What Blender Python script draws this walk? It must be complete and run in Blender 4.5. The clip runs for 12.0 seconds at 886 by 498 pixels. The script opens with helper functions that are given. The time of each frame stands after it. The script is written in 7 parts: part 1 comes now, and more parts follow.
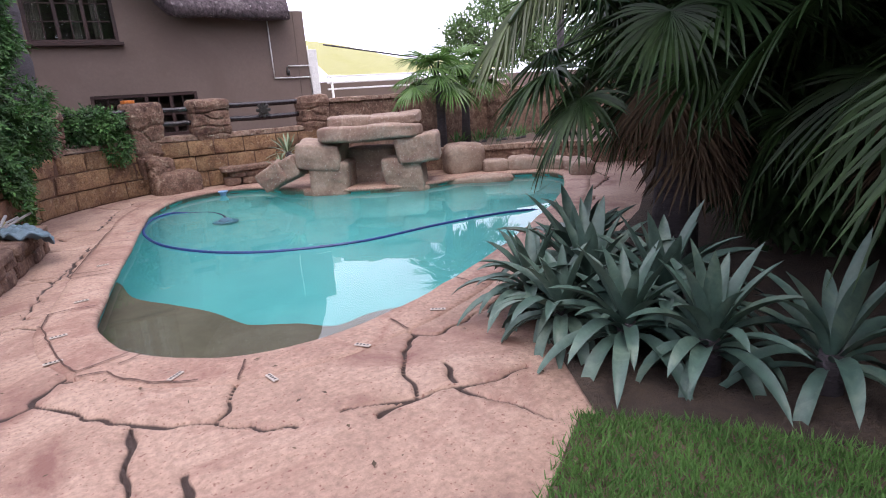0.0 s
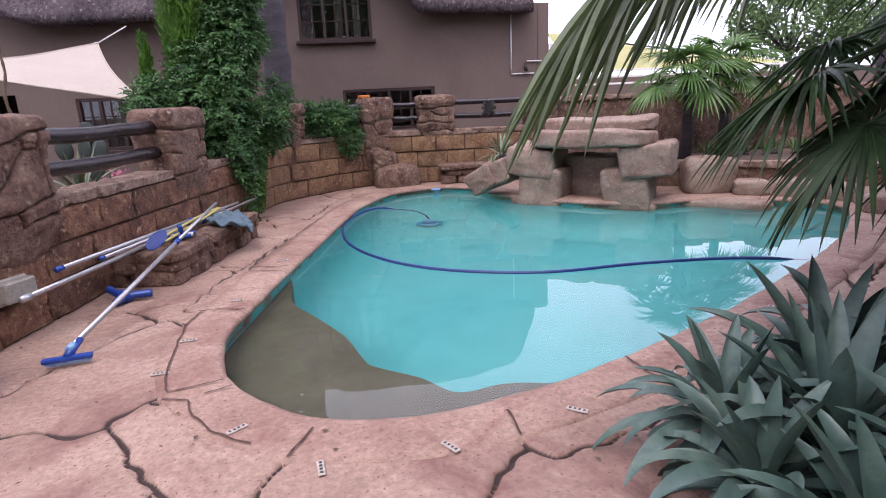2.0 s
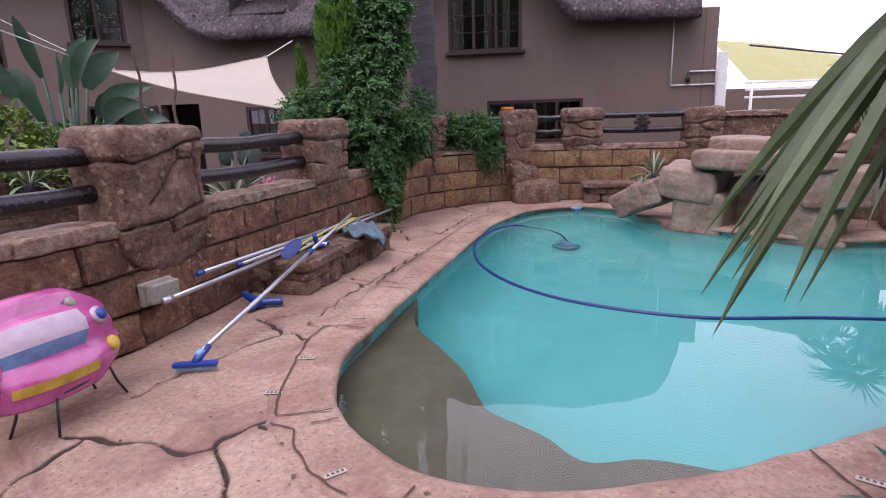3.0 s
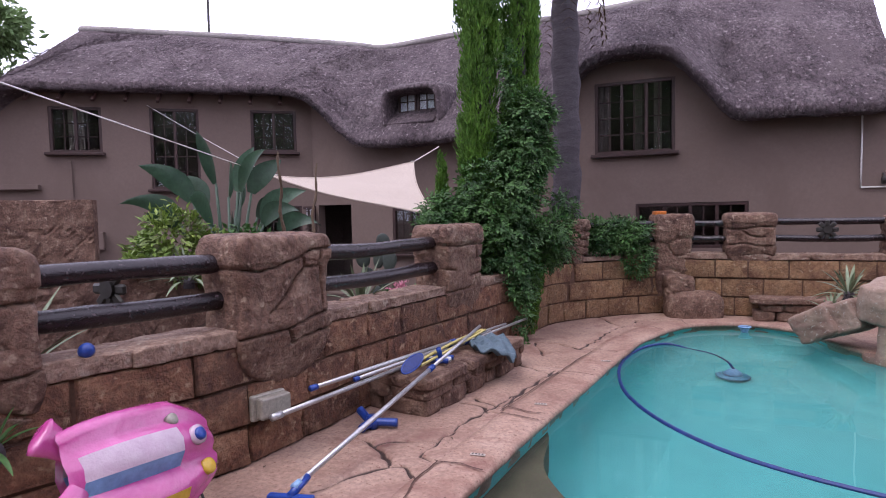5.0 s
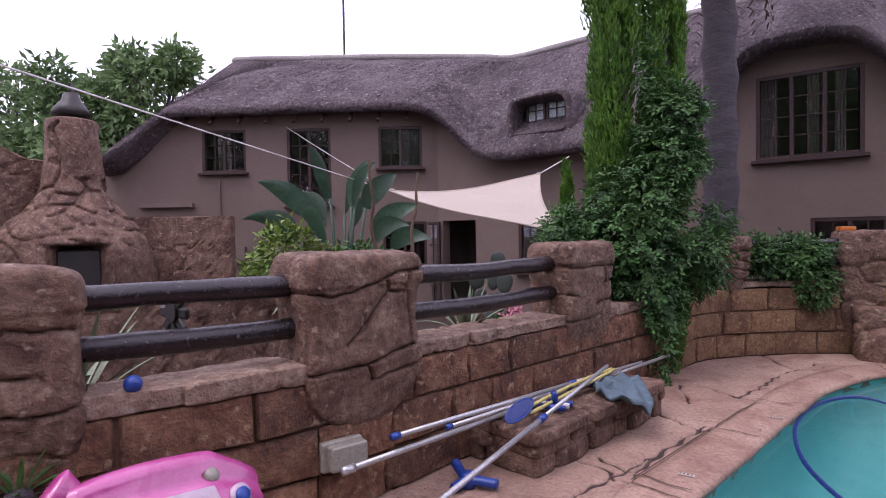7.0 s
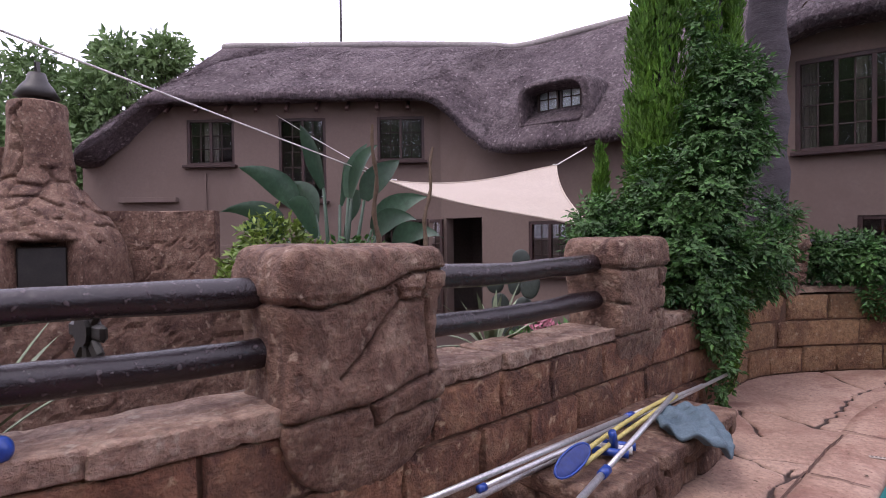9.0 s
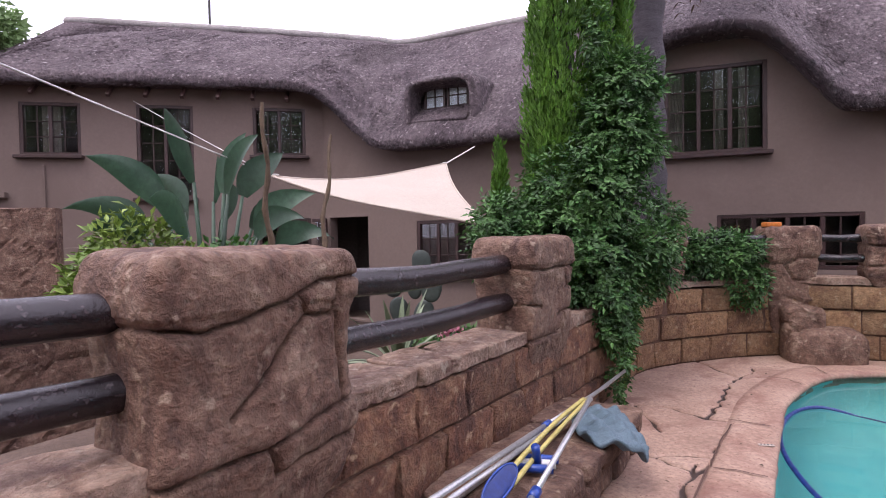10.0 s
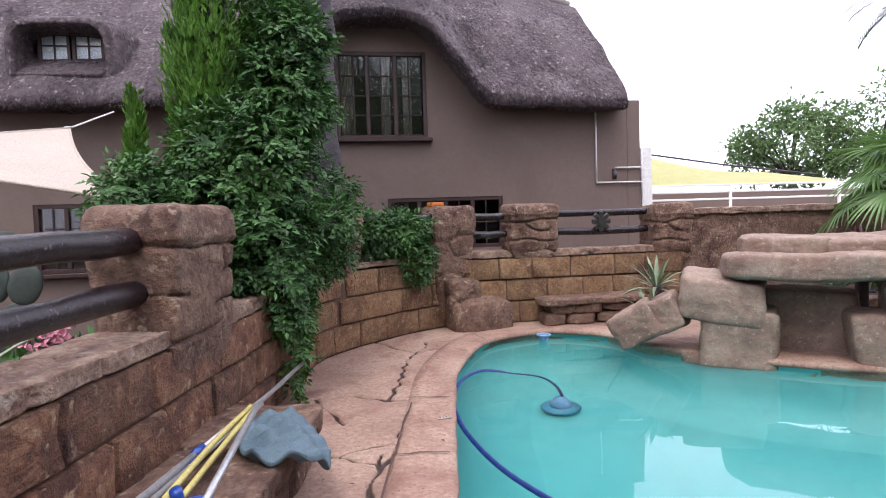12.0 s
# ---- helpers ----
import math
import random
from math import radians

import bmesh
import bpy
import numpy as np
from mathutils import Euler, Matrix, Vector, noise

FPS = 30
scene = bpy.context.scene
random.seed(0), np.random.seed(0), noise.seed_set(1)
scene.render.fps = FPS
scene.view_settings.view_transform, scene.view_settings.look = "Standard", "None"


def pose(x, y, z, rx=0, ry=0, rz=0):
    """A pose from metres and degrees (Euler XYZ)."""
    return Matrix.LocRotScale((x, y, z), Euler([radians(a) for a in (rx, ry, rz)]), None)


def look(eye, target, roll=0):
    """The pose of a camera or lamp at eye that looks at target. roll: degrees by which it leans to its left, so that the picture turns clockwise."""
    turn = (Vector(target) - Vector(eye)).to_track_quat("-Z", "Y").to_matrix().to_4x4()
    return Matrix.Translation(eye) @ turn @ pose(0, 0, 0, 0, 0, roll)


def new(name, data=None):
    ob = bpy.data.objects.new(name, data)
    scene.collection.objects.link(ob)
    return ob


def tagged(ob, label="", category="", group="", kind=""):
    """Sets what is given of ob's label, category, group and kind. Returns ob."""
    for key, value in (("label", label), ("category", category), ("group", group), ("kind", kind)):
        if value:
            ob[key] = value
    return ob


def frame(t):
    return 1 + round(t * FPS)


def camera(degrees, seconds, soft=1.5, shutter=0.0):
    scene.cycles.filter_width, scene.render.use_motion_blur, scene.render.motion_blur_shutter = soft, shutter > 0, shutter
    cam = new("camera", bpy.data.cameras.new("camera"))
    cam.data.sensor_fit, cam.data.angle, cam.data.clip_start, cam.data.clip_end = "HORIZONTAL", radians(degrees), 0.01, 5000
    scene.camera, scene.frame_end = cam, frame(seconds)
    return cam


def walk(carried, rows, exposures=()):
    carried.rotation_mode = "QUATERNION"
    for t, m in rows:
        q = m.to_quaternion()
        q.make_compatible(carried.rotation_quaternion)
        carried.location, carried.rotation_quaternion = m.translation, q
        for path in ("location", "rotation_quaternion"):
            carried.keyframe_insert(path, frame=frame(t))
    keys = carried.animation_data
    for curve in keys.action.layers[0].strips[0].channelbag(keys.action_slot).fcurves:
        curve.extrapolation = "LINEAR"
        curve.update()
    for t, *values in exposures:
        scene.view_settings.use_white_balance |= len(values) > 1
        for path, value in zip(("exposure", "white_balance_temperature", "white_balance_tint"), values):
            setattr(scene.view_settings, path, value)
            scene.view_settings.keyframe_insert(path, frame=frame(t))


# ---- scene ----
cam = camera(76.6, 12.0, soft=1.0)
PATH = [
    (0, (-0.201, -0.024, 1.503), (0.812, 1.615, 0.965), -3.9),
    (0.5, (0.124, 0.184, 1.536), (0.92, 1.94, 1.004), -3.7),
    (1, (0.391, 0.363, 1.558), (1.009, 2.192, 1.034), -3.4),
    (1.5, (0.632, 0.54, 1.586), (1.067, 2.422, 1.068), -3.0),
    (2, (0.785, 0.749, 1.561), (1.005, 2.67, 1.05), -2.6),
    (2.5, (0.832, 0.996, 1.586), (0.83, 2.933, 1.088), -2.2),
    (3, (0.828, 1.165, 1.604), (0.571, 3.094, 1.143), -1.8),
    (3.5, (0.787, 1.317, 1.622), (0.289, 3.216, 1.242), -1.4),
    (3.7, (0.793, 1.356, 1.61), (0.225, 3.244, 1.272), -1.3),
    (5.5, (0.789, 1.878, 1.721), (-0.006, 3.712, 1.649), -1.2),
    (6, (0.753, 2.074, 1.715), (-0.146, 3.859, 1.66), -1.1),
    (6.5, (0.703, 2.287, 1.699), (-0.318, 4.006, 1.65), -1.1),
    (7, (0.629, 2.496, 1.701), (-0.529, 4.126, 1.653), -1.0),
    (7.2, (0.573, 2.551, 1.694), (-0.628, 4.149, 1.647), -0.8),
    (8.8, (-0.044, 3.187, 1.628), (-1.24, 4.789, 1.589), -0.7),
    (9, (-0.106, 3.238, 1.639), (-1.253, 4.876, 1.595), -0.7),
    (9.5, (-0.294, 3.367, 1.663), (-1.276, 5.109, 1.61), -0.9),
    (10, (-0.457, 3.501, 1.641), (-1.229, 5.345, 1.59), -1.0),
    (10.5, (-0.51, 3.71, 1.599), (-1.063, 5.632, 1.54), -1.4),
    (11, (-0.531, 3.92, 1.525), (-0.842, 5.895, 1.465), -1.7),
    (11.5, (-0.541, 4.107, 1.493), (-0.552, 6.106, 1.422), -1.8),
    (12, (-0.472, 4.244, 1.477), (-0.156, 6.216, 1.375), -1.9),
]
walk(cam, [(t, look(eye, target, roll)) for t, eye, target, roll in PATH],
     exposures=[(0, 0.3, 6450, 13), (2.5, 0.16, 6350, 19), (3.5, 0.02, 6350, 18), (5.5, 0.04, 6300, 22), (7.0, -0.06, 6350, 25), (8.5, 0.0, 6450, 22), (9.5, 0.14, 6600, 19), (11, 0.72, 6550, 14), (12, 0.42, 6500, 10)])

# ---- light ----
SUN_ELEV, SUN_ROT = radians(62), radians(200)
world = bpy.data.worlds.new("world")
scene.world = world
world.use_nodes = True
wn, wl = world.node_tree.nodes, world.node_tree.links
sky = wn.new("ShaderNodeTexSky")
sky.sky_type = "NISHITA"
sky.sun_disc = False
sky.sun_elevation, sky.sun_rotation = SUN_ELEV, SUN_ROT
sky.air_density, sky.dust_density, sky.ozone_density = 1.0, 6.0, 1.0
pale = wn.new("ShaderNodeHueSaturation")
pale.inputs["Saturation"].default_value = 0.25
wl.new(sky.outputs[0], pale.inputs["Color"])
cloud = wn.new("ShaderNodeMix")
cloud.data_type = "RGBA"
cloud.inputs[0].default_value = 0.8
cloud.inputs[7].default_value = (9.6, 9.5, 11.7, 1)
wl.new(pale.outputs[0], cloud.inputs[6])
wl.new(cloud.outputs[2], wn["Background"].inputs["Color"])
wn["Background"].inputs["Strength"].default_value = 0.225
sun = new("sun", bpy.data.lights.new("sun", "SUN"))
sun.data.energy, sun.data.angle, sun.data.color = 1.2, radians(25), (1.0, 0.96, 0.9)
sun.matrix_world = look((0, 0, 30), (0 - 30 * math.sin(SUN_ROT) / math.tan(SUN_ELEV), 0 - 30 * math.cos(SUN_ROT) / math.tan(SUN_ELEV), 0))


# ---- materials ----
def ramp_node(nt, fac, stops):
    r = nt.nodes.new("ShaderNodeValToRGB")
    e = r.color_ramp.elements
    e[0].position, e[0].color = stops[0][0], (*stops[0][1], 1)
    e[1].position, e[1].color = stops[-1][0], (*stops[-1][1], 1)
    for p, c in stops[1:-1]:
        k = e.new(p)
        k.color = (*c, 1)
    nt.links.new(fac, r.inputs[0])
    return r.outputs[0]


def noise_node(nt, vec, scale, detail=4, rough=0.6, distort=0.0):
    n = nt.nodes.new("ShaderNodeTexNoise")
    n.inputs["Scale"].default_value, n.inputs["Detail"].default_value = scale, detail
    n.inputs["Roughness"].default_value, n.inputs["Distortion"].default_value = rough, distort
    nt.links.new(vec, n.inputs["Vector"])
    return n.outputs[0]


def mix_node(nt, fac, a, b, mode="MIX"):
    m = nt.nodes.new("ShaderNodeMix")
    m.data_type, m.blend_type = "RGBA", mode
    for value, sock in ((fac, m.inputs[0]), (a, m.inputs[6]), (b, m.inputs[7])):
        if isinstance(value, (int, float)):
            sock.default_value = value
        elif isinstance(value, tuple):
            sock.default_value = (*value, 1)
        else:
            nt.links.new(value, sock)
    return m.outputs[2]


def material(name, colours, coarse=1.5, fine=30.0, rough=0.8, bump=0.4, bump_size=0.02, metal=0.0, random_amount=0.0,
             speck=None, speck_scale=60, stretch=(1, 1, 1), stain=None, stain_scale=0.8, island=False, specular=0.5, trans=0.0, tone=0.64, dirt=None, contrast=0.3):
    """Two scales of noise over the base colours, specks, stains, bump; dirt fills joints cut below the surface at z = 0."""
    colours = [tuple(v * tone for v in c) for c in colours]
    speck = speck and tuple(v * tone for v in speck)
    stain = stain and tuple(v * tone for v in stain)
    m = bpy.data.materials.new(name)
    m.use_nodes = True
    nt = m.node_tree
    b = nt.nodes["Principled BSDF"]
    geo = nt.nodes.new("ShaderNodeNewGeometry")
    mp = nt.nodes.new("ShaderNodeMapping")
    mp.inputs["Scale"].default_value = stretch
    nt.links.new(geo.outputs["Position"], mp.inputs["Vector"])
    vec = mp.outputs[0]
    n1 = noise_node(nt, vec, coarse, 5, 0.65, 0.4)
    n2 = noise_node(nt, vec, fine, 5, 0.7)
    stops = [(0.3 + 0.4 * i / max(1, len(colours) - 1), c) for i, c in enumerate(colours)]
    col = ramp_node(nt, n1, stops) if len(colours) > 1 else None
    grain = ramp_node(nt, n2, [(0.28, (1 - contrast,) * 3), (0.72, (1 + contrast,) * 3)])
    col = mix_node(nt, 1.0, col if col is not None else colours[0], grain, "MULTIPLY")
    if stain:
        n3 = noise_node(nt, vec, stain_scale, 6, 0.7, 1.0)
        f = ramp_node(nt, n3, [(0.5, (0, 0, 0)), (0.68, (1, 1, 1))])
        col = mix_node(nt, f, col, stain)
    if speck:
        n4 = noise_node(nt, vec, speck_scale, 2, 0.5)
        f = ramp_node(nt, n4, [(0.62, (0, 0, 0)), (0.72, (1, 1, 1))])
        col = mix_node(nt, f, col, speck)
    if dirt:
        sep = nt.nodes.new("ShaderNodeSeparateXYZ")
        nt.links.new(geo.outputs["Position"], sep.inputs[0])
        mr = nt.nodes.new("ShaderNodeMapRange")
        mr.inputs[1].default_value, mr.inputs[2].default_value = -0.013, -0.024
        nt.links.new(sep.outputs[2], mr.inputs[0])
        col = mix_node(nt, mr.outputs[0], col, dirt)
    if random_amount:
        if island:
            src = geo.outputs["Random Per Island"]
        else:
            oi = nt.nodes.new("ShaderNodeObjectInfo")
            src = oi.outputs["Random"]
        lo, hi = 1 - random_amount, 1 + random_amount
        r = ramp_node(nt, src, [(0, (lo, lo, lo)), (1, (hi, hi, hi))])
        col = mix_node(nt, 1.0, col, r, "MULTIPLY")
    nt.links.new(col, b.inputs["Base Color"])
    b.inputs["Roughness"].default_value, b.inputs["Metallic"].default_value = rough, metal
    b.inputs["Specular IOR Level"].default_value = specular
    if trans:
        b.inputs["Subsurface Weight"].default_value = 0.0
        tr = nt.nodes.new("ShaderNodeBsdfTranslucent")
        nt.links.new(col, tr.inputs["Color"])
        mx = nt.nodes.new("ShaderNodeMixShader")
        mx.inputs[0].default_value = trans
        nt.links.new(b.outputs[0], mx.inputs[1])
        nt.links.new(tr.outputs[0], mx.inputs[2])
        nt.links.new(mx.outputs[0], nt.nodes["Material Output"].inputs["Surface"])
    if bump:
        add = nt.nodes.new("ShaderNodeMath")
        add.operation = "ADD"
        nt.links.new(n1, add.inputs[0])
        nt.links.new(n2, add.inputs[1])
        if bump > 0.8:
            third = nt.nodes.new("ShaderNodeMath")
            third.operation, third.inputs[2].default_value = "MULTIPLY_ADD", 0.0
            third.inputs[1].default_value = 0.2
            nt.links.new(noise_node(nt, vec, fine * 3.2, 3, 0.6), third.inputs[0])
            nt.links.new(add.outputs[0], third.inputs[2])
            add = third
        bn = nt.nodes.new("ShaderNodeBump")
        bn.inputs["Strength"].default_value, bn.inputs["Distance"].default_value = bump, bump_size
        nt.links.new(add.outputs[0], bn.inputs["Height"])
        nt.links.new(bn.outputs[0], b.inputs["Normal"])
    return m


def clear_material(name, ior, colour=(1, 1, 1), rough=0.0, wave=0.0):
    m = bpy.data.materials.new(name)
    m.use_nodes = True
    nt = m.node_tree
    b = nt.nodes["Principled BSDF"]
    b.inputs["Base Color"].default_value = (*colour, 1)
    b.inputs["Transmission Weight"].default_value, b.inputs["IOR"].default_value, b.inputs["Roughness"].default_value = 1.0, ior, rough
    if wave:
        geo = nt.nodes.new("ShaderNodeNewGeometry")
        n = noise_node(nt, geo.outputs["Position"], 1.6, 2, 0.5)
        bn = nt.nodes.new("ShaderNodeBump")
        bn.inputs["Strength"].default_value, bn.inputs["Distance"].default_value = 1.0, wave
        nt.links.new(n, bn.inputs["Height"])
        nt.links.new(bn.outputs[0], b.inputs["Normal"])
    return m


M = {
    "deck": material("stamped_concrete", [(0.33, 0.2, 0.148), (0.47, 0.303, 0.226), (0.57, 0.395, 0.302)], 1.2, 25, 0.75, 0.5, 0.012, speck=(0.25, 0.11, 0.08), speck_scale=45, stain=(0.27, 0.13, 0.10), stain_scale=1.1, random_amount=0.06, dirt=(0.035, 0.018, 0.013), contrast=0.35),
    "crack": material("cracked_joint", [(0.09, 0.045, 0.035), (0.15, 0.08, 0.06)], 6, 60, 0.95, 0.6, 0.01),
    "coping": material("red_coping_concrete", [(0.33, 0.19, 0.142), (0.46, 0.29, 0.216), (0.56, 0.385, 0.295)], 1.2, 25, 0.74, 0.55, 0.012, speck=(0.25, 0.11, 0.08), speck_scale=45, stain=(0.27, 0.12, 0.09), stain_scale=1.3, contrast=0.35),
    "block": material("ochre_stone_block", [(0.11, 0.042, 0.027), (0.235, 0.1, 0.055), (0.32, 0.16, 0.087), (0.43, 0.25, 0.148)], 6.0, 24, 0.8, 1.0, 0.032, random_amount=0.18, stain=(0.085, 0.033, 0.024), stain_scale=2.2, speck=(0.48, 0.32, 0.2), speck_scale=14, contrast=0.4),
    "ochre": material("golden_ochre_block", [(0.20, 0.10, 0.05), (0.34, 0.19, 0.095), (0.42, 0.26, 0.14)], 3.0, 26, 0.85, 1.0, 0.03, random_amount=0.16, stain=(0.17, 0.075, 0.045), stain_scale=2.0, speck=(0.46, 0.32, 0.2), speck_scale=18, contrast=0.45),
    # darker copy of the garden soil, with the palms' shade put into its colour
    "shaded_soil": material("painted_shade_soil", [(0.05, 0.032, 0.022), (0.10, 0.065, 0.045)], 3, 30, 0.95, 1.0, 0.04),
    "mortar": material("dark_joint_mortar", [(0.12, 0.06, 0.04), (0.2, 0.11, 0.07)], 4, 40, 0.95, 0.5, 0.01),
    "rock": material("red_carved_rock", [(0.11, 0.05, 0.033), (0.21, 0.112, 0.076), (0.28, 0.165, 0.113), (0.42, 0.28, 0.205)], 6.5, 24, 0.8, 1.0, 0.034, stain=(0.08, 0.032, 0.023), stain_scale=2.6, speck=(0.46, 0.33, 0.24), speck_scale=15, contrast=0.42),
    "cap_stone": material("worn_pale_capping", [(0.22, 0.12, 0.083), (0.40, 0.26, 0.19), (0.56, 0.41, 0.31)], 7.0, 24, 0.8, 1.0, 0.032, stain=(0.19, 0.09, 0.065), stain_scale=3.2, speck=(0.52, 0.41, 0.32), speck_scale=15, contrast=0.42),
    "pale_rock": material("pale_boulder", [(0.24, 0.15, 0.115), (0.38, 0.265, 0.2), (0.48, 0.365, 0.29)], 2.0, 18, 0.85, 0.7, 0.018, stain=(0.26, 0.15, 0.115), stain_scale=1.3, speck=(0.5, 0.42, 0.35), speck_scale=30, contrast=0.22),
    "plaster": material("mauve_brown_plaster", [(0.212, 0.152, 0.128), (0.235, 0.17, 0.143)], 0.7, 16, 0.9, 0.12, 0.006, stain=(0.195, 0.138, 0.115), stain_scale=0.35, contrast=0.07),
    "thatch": material("weathered_thatch", [(0.10, 0.07, 0.082), (0.18, 0.134, 0.148), (0.27, 0.215, 0.228)], 1.3, 15, 0.95, 1.0, 0.16, speck=(0.48, 0.40, 0.41), speck_scale=13, stretch=(1, 0.7, 0.7), contrast=0.85, stain=(0.22, 0.17, 0.18), stain_scale=0.5),
    "ridge": material("mortar_ridge_capping", [(0.30, 0.27, 0.26), (0.45, 0.42, 0.40)], 1.0, 16, 0.9, 0.4, 0.02),
    "dark_wood": material("dark_stained_wood", [(0.035, 0.014, 0.012), (0.062, 0.024, 0.02)], 3, 30, 0.5, 0.3, 0.005),
    "rail": material("black_brown_pole", [(0.014, 0.009, 0.012), (0.03, 0.018, 0.021)], 5, 30, 0.26, 0.5, 0.01, speck=(0.10, 0.075, 0.08), speck_scale=34),
    "curtain": material("pale_curtain", [(0.36, 0.3, 0.26), (0.5, 0.43, 0.38)], 3, 40, 0.9, 0.1, 0.005),
    # bluish white that gives the dormer panes their brightness by colour
    "blind": material("bluish_white_backing", [(0.66, 0.68, 0.74), (0.76, 0.78, 0.84)], 2, 40, 0.8, 0.1, 0.004, tone=1.0),
    # dark colour stands in for the lack of light in the rooms
    "room": material("unlit_room_wall", [(0.10, 0.08, 0.07), (0.14, 0.11, 0.1)], 1, 20, 0.9, 0.1, 0.01),
    "pool": material("turquoise_pool_plaster", [(0.14, 0.56, 0.56), (0.18, 0.62, 0.62)], 0.6, 3, 0.6, 0.0, contrast=0.06),
    "ledge": material("silty_step_plaster", [(0.14, 0.095, 0.06), (0.22, 0.16, 0.105)], 1.6, 6, 0.8, 0.2, 0.01, contrast=0.12),
    "grass": material("lawn_grass", [(0.08, 0.20, 0.04), (0.15, 0.31, 0.07)], 3, 40, 0.8, 0.4, 0.02, random_amount=0.25, island=True, trans=0.2),
    "soil": material("brown_garden_soil", [(0.10, 0.06, 0.04), (0.17, 0.11, 0.08)], 2, 30, 0.95, 0.8, 0.03),
    "agave": material("blue_green_agave_leaf", [(0.062, 0.122, 0.096), (0.115, 0.185, 0.148)], 2.0, 14, 0.45, 0.15, 0.004, random_amount=0.2, island=True, stain=(0.17, 0.24, 0.18), stain_scale=3),
    "cypress": material("cypress_foliage", [(0.06, 0.17, 0.02), (0.19, 0.40, 0.05)], 2.4, 30, 0.7, 0.2, 0.01, random_amount=0.35, island=True, trans=0.25),
    "vine": material("vine_leaf", [(0.025, 0.09, 0.025), (0.13, 0.30, 0.07)], 2.6, 30, 0.6, 0.2, 0.01, random_amount=0.5, island=True, trans=0.2),
    "tree": material("tree_foliage", [(0.12, 0.22, 0.08), (0.23, 0.36, 0.13)], 0.6, 10, 0.7, 0.2, 0.02, random_amount=0.35, island=True, trans=0.2),
    "palm": material("fan_palm_leaf", [(0.02, 0.05, 0.017), (0.05, 0.095, 0.03)], 2, 30, 0.45, 0.15, 0.004, random_amount=0.45, island=True, trans=0.3, specular=0.3),
    "bark": material("grey_palm_bark", [(0.062, 0.05, 0.06), (0.115, 0.098, 0.11)], 3, 24, 0.9, 0.8, 0.02, stretch=(1, 1, 4)),
    "sail": material("cream_shade_cloth", [(0.66, 0.56, 0.47), (0.72, 0.62, 0.53)], 1, 60, 0.85, 0.1, 0.004, trans=0.3, tone=0.8),
    "white": material("white_painted_metal", [(0.70, 0.68, 0.66), (0.78, 0.76, 0.74)], 2, 40, 0.4, 0.1, 0.003, tone=0.9),
    "glass": None, "water": None,
}
M["water"] = clear_material("pool_water", 1.33, (0.74, 0.97, 0.97), 0.0, 0.0022)
M["glass"] = clear_material("window_glass", 1.45, (0.9, 0.95, 0.95))


# ---- builders ----
def mesh_ob(name, verts, faces, mat, parent=None, label="", smooth=False):
    me = bpy.data.meshes.new(name)
    me.from_pydata([tuple(v) for v in verts], [], faces)
    if mat is not None:
        me.materials.append(M[mat] if isinstance(mat, str) else mat)
    if smooth:
        me.polygons.foreach_set("use_smooth", [True] * len(me.polygons))
    me.update()
    ob = new(name, me)
    if parent is not None:
        ob.parent = parent
    if label:
        ob["label"] = label
    return ob


def part(name, bm, mat, parent=None, label="", smooth=False):
    me = bpy.data.meshes.new(name)
    bm.to_mesh(me)
    bm.free()
    me.materials.append(M[mat] if isinstance(mat, str) else mat)
    if smooth:
        me.polygons.foreach_set("use_smooth", [True] * len(me.polygons))
    ob = new(name, me)
    if parent is not None:
        ob.parent = parent
    if label:
        ob["label"] = label
    return ob


def empty(name, label, category, loc=(0, 0, 0), group="", kind=""):
    e = new(name)
    e.empty_display_size = 0.1
    e.location = loc
    return tagged(e, label, category, group, kind)


def under(ob, parent):
    """Hang ob under a placed parent without moving it."""
    ob.parent = parent
    ob.matrix_parent_inverse = (Matrix.Translation(parent.location)).inverted()
    return ob


def box_bm(sx, sy, sz, m=Matrix(), bevel=0.0, segs=2):
    bm = bmesh.new()
    bmesh.ops.create_cube(bm, size=1.0, matrix=m @ Matrix.Diagonal((sx, sy, sz, 1)))
    if bevel:
        bmesh.ops.bevel(bm, geom=bm.edges[:], offset=bevel, segments=segs, affect="EDGES", profile=0.6)
    return bm


def tube(points, radii, n=10, caps=True):
    """Vertices and faces of a tube along points."""
    pts = [Vector(p) for p in points]
    if not isinstance(radii, (list, tuple)):
        radii = [radii] * len(pts)
    verts, faces = [], []
    ref = Vector((0.13, 0.21, 0.97))
    for i, p in enumerate(pts):
        d = (pts[min(i + 1, len(pts) - 1)] - pts[max(i - 1, 0)]).normalized()
        if abs(d.dot(ref)) > 0.95:
            ref = Vector((0.97, 0.13, 0.21))
        a = d.cross(ref).normalized()
        b = d.cross(a)
        for k in range(n):
            t = 2 * math.pi * k / n
            verts.append(p + (a * math.cos(t) + b * math.sin(t)) * radii[i])
    for i in range(len(pts) - 1):
        for k in range(n):
            faces.append((i * n + k, i * n + (k + 1) % n, (i + 1) * n + (k + 1) % n, (i + 1) * n + k))
    if caps:
        faces.append(tuple(range(n - 1, -1, -1)))
        faces.append(tuple((len(pts) - 1) * n + k for k in range(n)))
    return verts, faces


